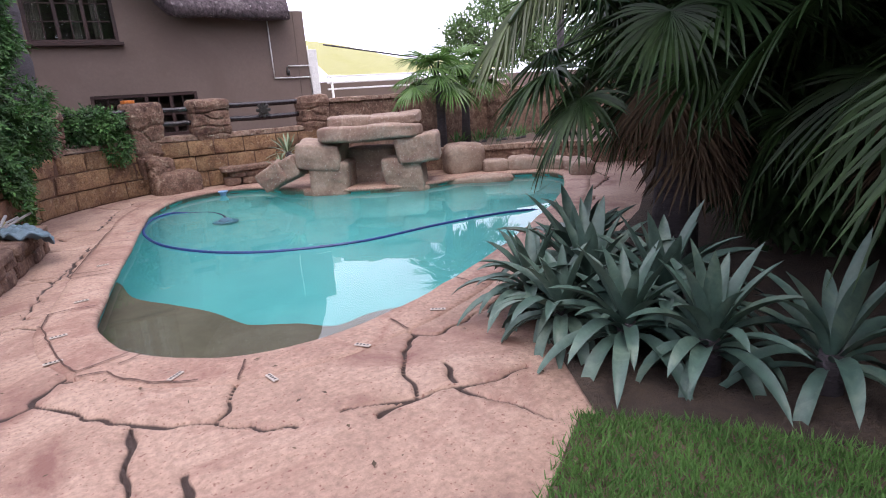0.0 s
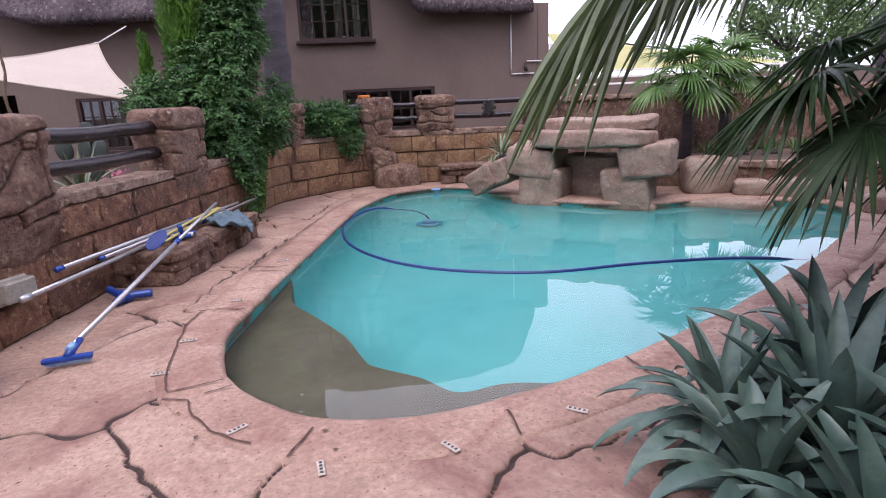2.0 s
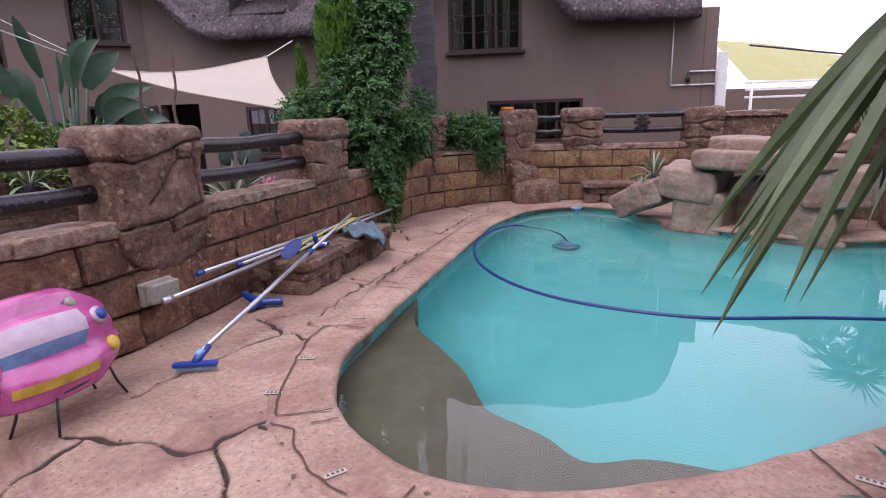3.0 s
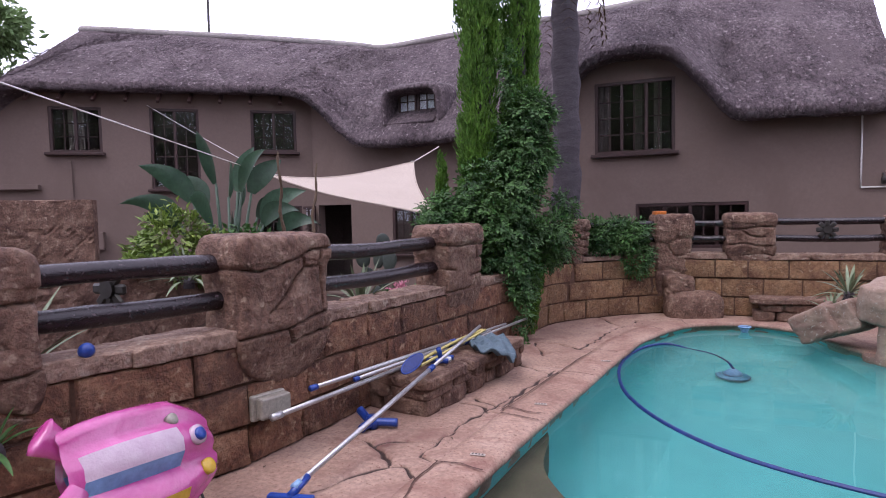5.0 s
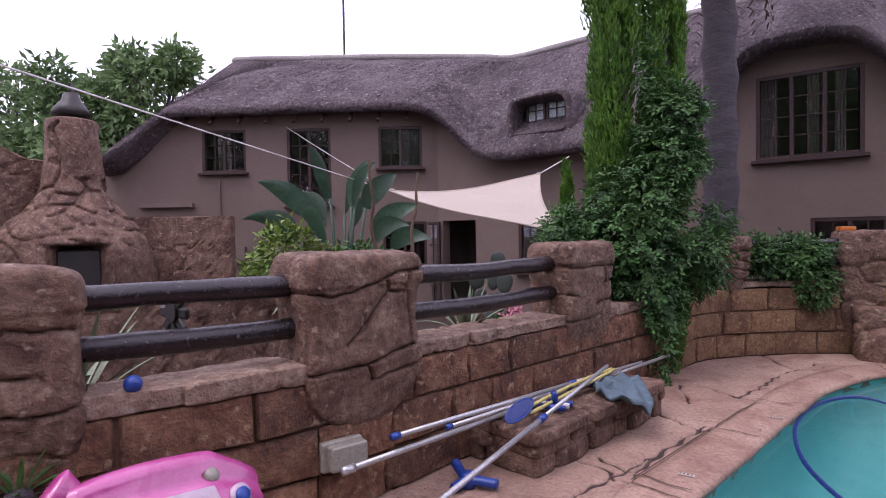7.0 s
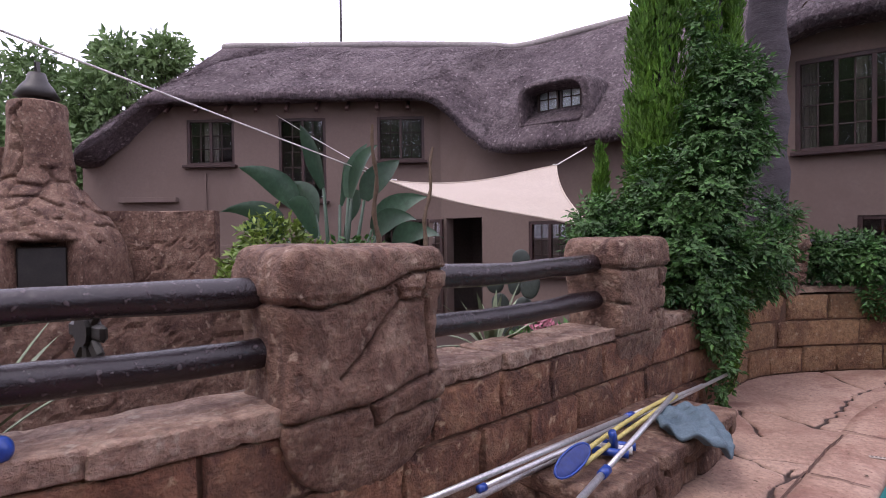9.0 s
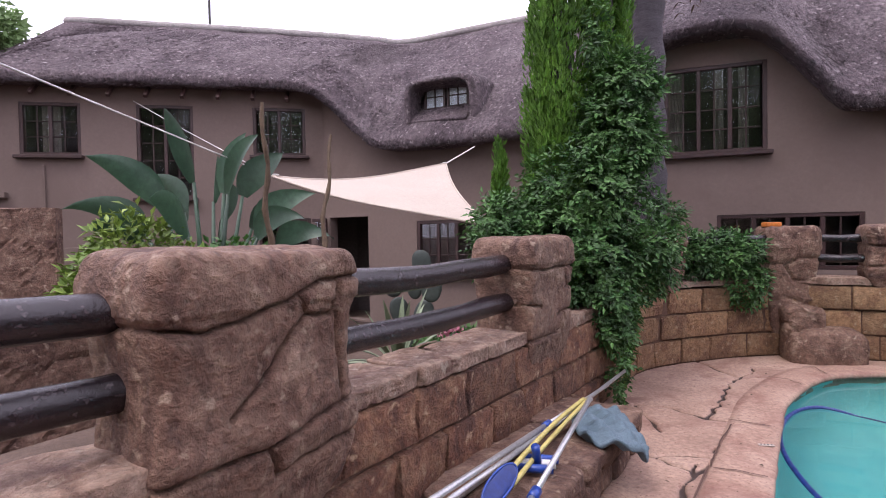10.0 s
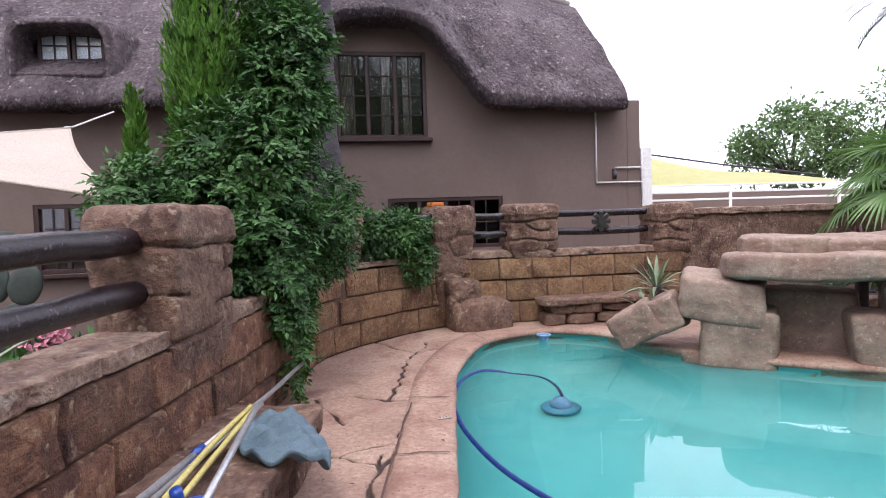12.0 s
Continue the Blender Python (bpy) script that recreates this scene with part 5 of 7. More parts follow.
# rough blue cup, simplified to a ball
ball = rock_bm((0.085, 0.085, 0.085), 3, 2.0, 12, 0.012)
bmesh.ops.transform(ball, matrix=Matrix.Translation((-2.25, 3.86, 0.99)), verts=ball.verts)
tagged(part("blue_ball", ball, "blue", smooth=True), "small rough blue cup on the wall top, shaped as a ball", "ball")


# inflatable fish on a small iron stand
def fish():
    base = Vector((-1.74, 3.78, 0.0))
    top = empty("inflatable_fish", "shiny pink inflatable fish float with pearly stripes", "pool float", base)
    # body: rounded slab, long axis roughly along the wall, upright face to the pool
    m = pose(0.0, 0.0, 0.44, -24, 5, 84)
    nu, nv = 44, 28
    strips = {}
    verts = []
    for i in range(nu + 1):
        u = i / nu
        half = 0.31 * (math.sin(math.pi * min(1, (u * 0.9 + 0.07))) ** 0.12) * (1 - 0.3 * max(0, u - 0.72) / 0.28)
        for k in range(nv):
            a = 2 * math.pi * k / nv
            puff = 0.12 * (0.5 + 0.5 * abs(math.sin(3.5 * a)) ** 0.6) * math.sin(math.pi * min(1, u * 0.94 + 0.03)) ** 0.5
            x = (u - 0.5) * 0.8
            verts.append(m @ Vector((x + 0.006 * math.sin(k * 2.2), -puff * math.sin(a) * 1.3, half * math.cos(a))))
    groups = {"body": [], "pearl_stripe": [], "blue_stripe": [], "yellow_stripe": [], "head": []}
    for i in range(nu):
        for k in range(nv):
            f = (i * nv + k, i * nv + (k + 1) % nv, (i + 1) * nv + (k + 1) % nv, (i + 1) * nv + k)
            u = i / nu
            q = k if k <= nv / 2 else nv - k
            name = "body"
            if 0.06 < u < 0.66:
                if 5 <= q <= 6:
                    name = "pearl_stripe"
                elif q == 7:
                    name = "blue_stripe"
                elif q == 10:
                    name = "yellow_stripe"
            elif u > 0.72:
                name = "head"
            groups[name].append(f)
    mats = {"body": "pink", "pearl_stripe": "silver_vinyl", "blue_stripe": "sky_vinyl", "yellow_stripe": "gold", "head": "pink"}
    for g, fc in groups.items():
        mesh_ob(g, verts, fc, mats[g], top, smooth=True)
    # eyes, valve, mouth
    for loc, r, mat1, nm in (((0.25, -0.12, 0.06), 0.055, "silver_vinyl", "eye_patch"), ((0.25, -0.14, 0.06), 0.036, "blue", "eye"), ((0.15, -0.078, 0.18), 0.034, "lamp_box", "valve"), ((0.29, -0.09, -0.12), 0.045, "gold", "mouth")):
        c = m @ Vector(loc)
        n = (m.to_3x3() @ Vector((0.15, -1, 0.1))).normalized()
        mesh_ob(nm, *tube([c - n * 0.02, c + n * 0.012, c + n * 0.02], [r, r, r * 0.7], 16), mat1, top, smooth=True)
    # tail and fins
    for pts, w in ((((-0.32, 0, 0.02), (-0.42, -0.05, -0.08), (-0.53, -0.12, -0.2)), 0.08), (((-0.30, 0.03, 0.14), (-0.38, 0.03, 0.22), (-0.45, 0.02, 0.28)), 0.085)):
        pp = [Vector(p) for p in spline(pts, 6)]
        n = len(pp)
        fv, ff = tube(pp, [w * (0.5 + 0.7 * i / (n - 1)) * (1 if i < n - 1 else 0.7) for i in range(n)], 14)
        mid = sum(fv, Vector()) / len(fv)
        mesh_ob("fin", [m @ Vector((q.x, mid.y + (q.y - mid.y) * 0.4, q.z)) for q in fv], ff, "pink", top, smooth=True)
    return top


fish()
st = empty("iron_stand", "low black wrought iron stand on the paving", "stand", (-1.72, 3.8, 0))
for x, y in ((-0.12, -0.28), (0.14, -0.24), (-0.08, 0.3), (0.16, 0.27)):
    mesh_ob("leg", *tube([(x, y, 0.0), (x * 0.85, y * 0.85, 0.1), (x * 0.8, y * 0.75, 0.2)], 0.008, 6), "iron", st, smooth=True)
mesh_ob("top_ring", *tube([(0.13 * math.cos(a), 0.24 * math.sin(a), 0.2) for a in np.linspace(0, 2 * math.pi, 25)], 0.008, 6, False), "iron", st, smooth=True)
# upturned pale tub near the stand
tub = empty("plastic_tub", "upturned pale grey plastic tub on the paving", "tub", (-2.12, 3.12, 0.0))
mesh_ob("body", *tube([(0, 0, 0.0), (0, 0, 0.02), (0, 0, 0.1), (0, 0, 0.125), (0, 0, 0.13)], [0.2, 0.19, 0.17, 0.155, 0.12], 32), "white", tub, smooth=True)
mesh_ob("rim", *tube([(0.2 * math.cos(a), 0.2 * math.sin(a), 0.014) for a in np.linspace(0, 2 * math.pi, 33)], 0.012, 8, False), "white", tub, smooth=True)

# pool hose, cleaner, chlorine floater
hose_pts = [(1.6, 9.7, -0.95), (1.52, 9.68, -0.6), (1.34, 9.62, -0.22), (1.08, 9.72, WATER_Z - 0.02), (0.80, 9.85, WATER_Z + 0.01), (0.52, 9.55, WATER_Z + 0.01), (0.33, 8.9, WATER_Z + 0.01), (0.30, 8.2, WATER_Z + 0.01), (0.45, 7.4, WATER_Z + 0.01), (0.85, 6.65, WATER_Z + 0.01), (1.44, 6.12, WATER_Z + 0.01), (2.33, 5.80, WATER_Z + 0.01), (3.3, 5.83, WATER_Z + 0.01), (4.15, 5.78, WATER_Z + 0.01), (4.7, 5.62, WATER_Z + 0.005), (5.1, 5.6, -0.2)]
hp = spline(hose_pts, 14)
hose = tagged(mesh_ob("pool_hose", *tube(hp, [0.017 + 0.002 * (i % 2) for i in range(len(hp))], 10), "navy", smooth=False), "ribbed blue pool cleaner hose floating on water", "hose")
cl = empty("pool_cleaner", "round blue pool cleaner on the pool floor", "pool cleaner", (1.6, 9.75, -1.3))
mesh_ob("skirt", *tube([(0, 0, 0.0), (0, 0, 0.03), (0, 0, 0.06)], [0.21, 0.19, 0.12], 28), "mid_blue", cl, smooth=True)
mesh_ob("body", *tube([(0, 0, 0.05), (0, 0, 0.16), (0, 0, 0.28)], [0.12, 0.10, 0.05], 16), "pale_blue", cl, smooth=True)
fc = empty("chlorine_floater", "pale blue floating chlorine dispenser on the water", "chlorine floater", (1.88, 11.05, WATER_Z - 0.02))
mesh_ob("cup", *tube([(0, 0, -0.02), (0, 0, 0.03), (0, 0, 0.09)], [0.04, 0.05, 0.075], 18), "pale_blue", fc, smooth=True)
mesh_ob("rim", *tube([(0.08 * math.cos(a), 0.08 * math.sin(a), 0.095) for a in np.linspace(0, 6.283, 19)], 0.012, 8, False), "pale_blue", fc, smooth=True)

# small perforated drain plates on the coping
M["drain"] = material("pale_drain_plate", [(0.5, 0.42, 0.36), (0.6, 0.52, 0.46)], 4, 40, 0.6, 0.2, 0.003)


def drain(x, y, turn):
    top = empty("drain_plate", "small pale perforated drain plate in the coping", "drain plate", (x, y, 0.012), "drain plates")
    top.rotation_euler = (0, 0, radians(turn))
    part("plate", box_bm(0.11, 0.035, 0.008, Matrix(), 0.003, 1), "drain", top)
    for i in range(4):
        part("slot", box_bm(0.012, 0.014, 0.003, Matrix.Translation((-0.036 + 0.024 * i, 0, 0.0045))), "iron", top)


for x, y, a in ((0.451, 2.964, 100), (1.038, 3.014, 125), (1.717, 3.204, -35), (0.0, 3.363, 40), (2.35, 3.5, -30), (-0.62, 4.1, 5), (-0.6, 4.6, 5), (-0.45, 5.4, 5), (-0.25, 6.6, 5), (0.15, 8.3, 10), (3.6, 4.25, -30)):
    drain(x, y, a)


# ---- house details ----
def dormer():
    top = empty("dormer", "small thatched dormer with a paned window", "dormer", (-5.0, 14.3, 4.0), kind="structure")
    # thatch hood: an arch swept back into the roof
    verts, faces = [], []
    n = 22
    for j, (y, grow) in enumerate(((14.75, -0.03), (14.35, 0.0), (14.22, 0.03), (14.24, 0.12), (14.4, 0.2), (15.2, 0.26), (16.4, 0.26))):
        for i in range(n + 1):
            f = i / n
            a = math.pi * f
            hx = (0.66 + grow) * (abs(math.cos(a)) ** 0.45) * (1 if math.cos(a) > 0 else -1)
            hz = (0.62 + grow) * abs(math.sin(a)) ** 0.35
            z = 4.18 + hz - (0.35 if f in (0, 1) else 0)
            if j > 4:
                z = z * 0.9 + 0.55
            verts.append(Vector((-5.0 - hx, y, z)) + Vector((noise.noise(Vector((f * 5, j, 1))) * 0.03, 0, noise.noise(Vector((f * 4, j, 5))) * 0.03)))
    for j in range(6):
        for i in range(n):
            a, b = j * (n + 1) + i, (j + 1) * (n + 1) + i
            faces.append((a, a + 1, b + 1, b))
    under(mesh_ob("hood", verts, faces, "thatch", smooth=True), top)
    under(part("sill_board", box_bm(1.3, 0.5, 0.05, pose(-5.05, 14.45, 4.12, 28, 0, 0), 0.01, 1), "thatch"), top)
    for x0, x1 in ((-5.52, -5.02), (-4.99, -4.49)):
        w = x1 - x0
        for x in (x0 + 0.025, x1 - 0.025):
            under(part("stile", box_bm(0.05, 0.06, 0.58, Matrix.Translation((x, 14.7, 4.61)), 0.006, 1), "dark_wood"), top)
        for z in (4.345, 4.875):
            under(part("rail", box_bm(w - 0.1, 0.06, 0.05, Matrix.Translation(((x0 + x1) / 2, 14.7, z)), 0.006, 1), "dark_wood"), top)
        under(part("glazing_bar", box_bm(0.02, 0.03, 0.48, Matrix.Translation(((x0 + x1) / 2, 14.7, 4.61))), "dark_wood"), top)
        under(part("glazing_bar", box_bm(w - 0.1, 0.028, 0.02, Matrix.Translation(((x0 + x1) / 2, 14.7, 4.61))), "dark_wood"), top)
        under(part("pane", box_bm(w - 0.08, 0.006, 0.5, Matrix.Translation(((x0 + x1) / 2, 14.715, 4.61))), "glass"), top)
        # pale sheet added behind the glass so that the panes look bright
        under(part("blind", box_bm(w - 0.08, 0.01, 0.5, Matrix.Translation(((x0 + x1) / 2, 14.73, 4.61))), "blind"), top)


dormer()
# added dark sheets behind the windows, to keep the rooms dark
tagged(mesh_ob("room_partition", [(-15.0, 11.0, -0.35), (-8.2, 16.2, -0.35), (4.8, 16.6, -0.35), (-15.0, 11.0, 5.2), (-8.2, 16.2, 5.4), (4.8, 16.6, 5.4)], [(0, 1, 4, 3), (1, 2, 5, 4)], "room"), "added dark sheets that keep the rooms unlit", "wall", kind="structure")

# open garden door leaf beside the doorway
leaf = window("door_1", R0, UX, -0.32, 0.13, -0.2, 2.06, 1, 4, 2, "open dark timber glazed door leaf", setback=-0.12, sill=False)

# rafters' ends under the eaves
for i in range(9):
    p = LA + LU * (-0.3 + i * 0.72) - LNV * 0.25
    tagged(part("rafter_end", box_bm(0.08, 0.5, 0.08, pose(p.x, p.y, 4.82, 40, 0, math.degrees(math.atan2(LU.y, LU.x))), 0.01, 1), "dark_wood"), "dark timber rafter end under the thatch", "rafter", "rafter ends")

# ledge, conduit and meter box on the west wing's wall
for nm, sa, za, size, m, lab in (("wall_ledge", 1.66, 2.62, (1.42, 0.16, 0.12), "plaster", "plastered ledge on the house wall"), ("meter_box", 3.58, 1.28, (0.3, 0.16, 0.44), "plaster", "brown painted meter box on the house wall"), ("wall_conduit", 3.05, 2.75, (0.05, 0.05, 1.0), "plaster", "thin painted conduit on the house wall")):
    p = LEFT_O + LU * sa - LNV * size[1] / 2
    tagged(part(nm, box_bm(*size, pose(p.x, p.y, za, 0, 0, math.degrees(math.atan2(LU.y, LU.x))), 0.012, 2), m), lab, nm.split("_")[1])

# white service pipes and lamp on the gable end
pp = empty("service_pipe", "thin white service pipe run on the wall", "pipe", (4.18, 14.42, 2.1))
for pts in (((0, 0, 1.33), (0, 0, 0.6), (0, 0, 0)), ((0, 0, 0), (0.45, 0, 0), (0.93, 0, 0.0)), ((0.38, 0, 0.28), (0.6, 0, 0.28), (0.93, 0, 0.28)), ((0.93, 0, 0.75), (0.93, 0, 0.3), (0.93, 0, -0.3))):
    mesh_ob("pipe_run", *tube(pts, 0.016, 8), "white", pp, smooth=True)
wlamp = empty("wall_lantern", "small dark wall lantern on the gable wall", "wall lantern", (4.52, 14.36, 2.25))
mesh_ob("body", *tube([(0, 0, -0.1), (0, 0, 0.0), (0, 0, 0.05)], [0.04, 0.05, 0.03], 10), "iron", wlamp, smooth=True)
mesh_ob("bracket", *tube([(0, 0.09, 0.09), (0, 0.03, 0.1), (0, 0, 0.05)], 0.012, 6), "iron", wlamp)
col = tagged(part("white_column", box_bm(0.22, 0.22, 3.1, Matrix.Translation((5.26, 14.6, 1.22)), 0.015, 2), "white"), "white painted carport column beside the house", "column")

# carport with yellow shade cloth
M["lemon"] = material("lemon_shade_cloth", [(0.78, 0.76, 0.30), (0.86, 0.84, 0.42)], 0.6, 20, 0.8, 0.1, 0.01, trans=0.45)
cp = empty("carport", "carport with pale yellow shade cloth", "carport", (12, 23, GROUND_Z))
v, f = [], []
for i in range(17):
    for k in range(7):
        u, w = i / 16, k / 6
        v.append((-3.4 + 8.5 * u, -1.0 + 4 * w, 2.75 + (1.75 - 1.1 * u) * w + 0.12 * math.sin(math.pi * u * 2) * w - 0.1 * math.sin(math.pi * u)))
for i in range(16):
    for k in range(6):
        a = i * 7 + k
        f.append((a, a + 7, a + 8, a + 1))
mesh_ob("shade_cloth", v, f, "lemon", cp, smooth=True)
for z in (2.68, 2.45, 2.2):
    part("beam", box_bm(9.0, 0.08, 0.07, Matrix.Translation((1.0, -1.1, z)), 0.01, 1), "white", cp)
for x in (-3.3, 0.5, 4.8):
    mesh_ob("post", *tube([(x, -1.1, 0), (x, -1.1, 1.4), (x, -1.1, 2.7)], 0.05, 8), "white", cp, smooth=True)
mesh_ob("stay_cable", *tube([(-3.6, -1.4, 3.85), (0, -1.4, 3.35), (3.6, -1.4, 2.95)], 0.03, 6), "bark", cp)

tagged(part("neighbour_wall", box_bm(46, 0.3, 2.7, Matrix.Translation((29, 29, 1.05)), 0.02, 1), "plaster"), "low plastered wall beyond the carport", "wall", kind="structure")

# ---- shade sail ----
tipS, lefS, rigS = Vector((-4.14, 12.5, 2.87)), Vector((-5.3, 9.37, 2.44)), Vector((-2.26, 9.1, 1.72))
v, f = [], []
N = 22
idx = {}
for i in range(N + 1):
    for k in range(N + 1 - i):
        a, b = i / N, k / N
        c = 1 - a - b
        p = tipS * c + lefS * a + rigS * b
        mid = (tipS + lefS + rigS) / 3
        pull = 0.16 * (a * b + b * c + c * a) * 3
        edge = 4 * max(a * b * (1 - c) ** 2, b * c * (1 - a) ** 2, a * c * (1 - b) ** 2) * (1 - 27 * a * b * c) * 0.5
        p = p + (mid - p) * max(0, edge) * 0.22
        p.z -= pull * 0.9 * (0.4 + a)
        idx[(i, k)] = len(v)
        v.append(p)
for i in range(N):
    for k in range(N - i):
        f.append((idx[(i, k)], idx[(i + 1, k)], idx[(i, k + 1)]))
        if k < N - i - 1:
            f.append((idx[(i + 1, k)], idx[(i + 1, k + 1)], idx[(i, k + 1)]))
sail = tagged(mesh_ob("shade_sail", v, f, "sail", smooth=True), "cream triangular shade sail over the patio", "shade sail")


for row in ([idx[(0, k)] for k in range(N + 1)], [idx[(i, 0)] for i in range(N + 1)], [idx[(i, N - i)] for i in range(N + 1)]):
    mesh_ob("hem", *tube([v[q] for q in row], 0.014, 8), "sail", sail, "doubled stitched hem", smooth=True)
for p in (tipS, lefS, rigS):
    mid = p.lerp((tipS + lefS + rigS) / 3, 0.03)
    mesh_ob("corner_ring", *tube([mid + Vector((0.035 * math.cos(a), 0.035 * math.sin(a), 0.02)) for a in np.linspace(0, 2 * math.pi, 17)], 0.008, 6, False), "white", sail, smooth=True)


def rope(a, b, r, sag, label, mat="white"):
    pts = [Vector(a).lerp(Vector(b), i / 14) - Vector((0, 0, sag * math.sin(math.pi * i / 14))) for i in range(15)]
    return tagged(mesh_ob("rope", *tube(pts, r, 6), mat, smooth=True), label, "rope", "sail ropes")


rope(lefS, (0.3, -6.2, 3.22), 0.007, 0.02, "thin white rope that tensions the shade sail")
rope(lefS, (-11.3, 12.2, 4.65), 0.005, 0.02, "thin white rope from the sail to the house")
rope(tipS, (-4.0, 13.6, 3.3), 0.012, 0.0, "short rope from the sail tip to the eave")
rope(rigS, (-1.6, 8.9, 1.7), 0.012, 0.0, "short rope from the sail corner to the cypress")
tagged(mesh_ob("lightning_mast", *tube([(-12.15, 15.3, 7.4), (-12.15, 15.3, 9.2), (-12.15, 15.3, 11.5)], 0.035, 8), "iron"), "thin dark lightning mast on the roof ridge", "mast")


# ---- courtyard: kiln, walls, plants ----
def kiln():
    c = Vector((-11.5, 7.25))
    top = empty("outdoor_kiln", "bell-shaped red clay oven with a chimney", "outdoor oven", (c.x, c.y, GROUND_Z))
    prof = [(1.38, 0.0), (1.4, 0.9), (1.38, 1.6), (1.3, 2.0), (1.12, 2.3), (0.88, 2.55), (0.66, 2.8), (0.54, 3.05), (0.49, 3.35), (0.455, 3.8), (0.44, 4.25), (0.40, 4.34), (0.25, 4.36)]
    P = spline(prof, 8)
    n = 120
    to_cam = math.atan2(3.3 - c.y, -0.1 - c.x)
    verts, faces = [], []
    for r, z in P:
        for k in range(n):
            a = 2 * math.pi * k / n
            w = Vector((math.cos(a) * r, math.sin(a) * r, z))
            d = noise.noise(w * 1.2) * 0.07 + noise.noise(w * 4) * 0.025
            if 1.9 < z < 3.2 or abs(((a - to_cam + math.pi) % (2 * math.pi)) - math.pi + 0.75) < 0.25:
                f1 = noise.voronoi(w / 0.42)[0]
                d -= 0.09 * math.exp(-(((f1[1] - f1[0]) * 0.42) / 0.04) ** 2)
            da = ((a - to_cam + math.pi) % (2 * math.pi)) - math.pi
            if abs(da) < 0.30 and z < 1.95:
                d -= 0.6
            elif abs(da) < 0.42 and z < 2.1:
                d += 0.05
            verts.append(Vector((math.cos(a) * (r + d), math.sin(a) * (r + d), z)))
    for i in range(len(P) - 1):
        for k in range(n):
            faces.append((i * n + k, i * n + (k + 1) % n, (i + 1) * n + (k + 1) % n, (i + 1) * n + k))
    mesh_ob("clay_body", verts, faces, "rock", top, smooth=True)
    # near-black block set into the recess of the fire opening
    bk = pose(math.cos(to_cam) * 0.95, math.sin(to_cam) * 0.95, 1.25, 0, 0, math.degrees(to_cam))
    part("fire_mouth", box_bm(0.3, 0.66, 1.2, bk, 0.02, 1), "iron", top, "near-black block filling the fire opening")
    mesh_ob("chimney_cowl", *tube([(0, 0, 4.3), (0, 0, 4.42), (0, 0, 4.44), (0.01, 0, 4.62), (0.02, 0, 4.72), (0.02, 0, 4.86)], [0.27, 0.27, 0.35, 0.25, 0.17, 0.13], 18), "iron", top, "dark metal chimney cowl", smooth=True)
    part("cowl_vane", box_bm(0.03, 0.16, 0.26, pose(0.05, 0, 4.92, 12, 0, 50)), "iron", top)


kiln()


def carved_wall(name, a, b, z0, z1, thick, label, seed, wave=0.05):
    a, b = Vector(a), Vector(b)
    L = (b - a).length
    u = (b - a) / L
    nrm = Vector((u.y, -u.x))
    nx, nz = int(L / 0.06), int((z1 - z0) / 0.06)
    verts, faces = [], []
    for i in range(nx + 1):
        for k in range(nz + 1):
            s, z = L * i / nx, z0 + (z1 - z0) * k / nz
            w = Vector((s + seed * 9, 0.3, z))
            ww = w + Vector((noise.noise(w * 3), 0, noise.noise(w * 3 + Vector((4, 1, 1))))) * 0.12
            f1 = noise.voronoi(ww / 0.55)[0]
            d = 0.05 * noise.noise(w * 1.2) - 0.035 * math.exp(-(((f1[1] - f1[0]) * 0.55) / 0.035) ** 2)
            p = a + u * s + nrm * d
            verts.append((p.x, p.y, z + (wave * noise.noise(Vector((s, seed, 0))) if k == nz else 0)))
    for i in range(nx):
        for k in range(nz):
            q = i * (nz + 1) + k
            faces.append((q, q + nz + 1, q + nz + 2, q + 1))
    base = len(verts)
    for i in (0, nx):
        p = a + u * L * i / nx - nrm * thick
        verts += [(p.x, p.y, z0), (p.x, p.y, z1)]
    faces.append((base + 2, base, base + 1, base + 3))
    topl = [i * (nz + 1) + nz for i in range(nx + 1)]
    faces.append(tuple(topl[::-1] + [base + 1, base + 3]))
    faces.append((0, nz, base + 1, base))
    faces.append((nx * (nz + 1) + nz, nx * (nz + 1), base + 2, base + 3))
    return tagged(mesh_ob(name, verts, faces, "rock", smooth=False), label, "wall", kind="structure")


carved_wall("courtyard_wall", (-11.4, 7.9), (-9.65, 9.4), GROUND_Z, 2.18, 0.35, "red carved stone courtyard wall beside the oven", 3)
carved_wall("courtyard_wall_tall", (-13.0, 0.6), (-12.0, 7.0), GROUND_Z, 3.35, 0.4, "tall red carved wall with arched panels", 4, 0.4)
carved_wall("courtyard_planter", (-6.6, 2.2), (-4.7, 8.6), GROUND_Z, 1.06, 0.3, "low red carved wall of a raised planter", 5)
tagged(mesh_ob("courtyard_soil", [(-3.0, 1.0, 0.55), (-2.0, 5.0, 0.55), (-1.75, 7.6, 0.55), (-1.4, 9.6, 0.55), (-2.6, 10.2, 0.55), (-3.4, 7.5, 0.55), (-4.2, 1.0, 0.55)], [(0, 1, 2, 3, 4, 5, 6)], "soil"), "raised planting strip behind the retaining wall", "soil", kind="structure")
wv2 = [(-3.4, 7.5, 0.55), (-4.2, 1.0, 0.55), (-3.4, 7.5, -0.3), (-4.2, 1.0, -0.3), (-2.6, 10.2, 0.55), (-2.6, 10.2, -0.3)]
tagged(mesh_ob("planting_strip_wall", wv2, [(0, 1, 3, 2), (4, 0, 2, 5)], "rock"), "low back wall of the planting strip", "wall", kind="structure")
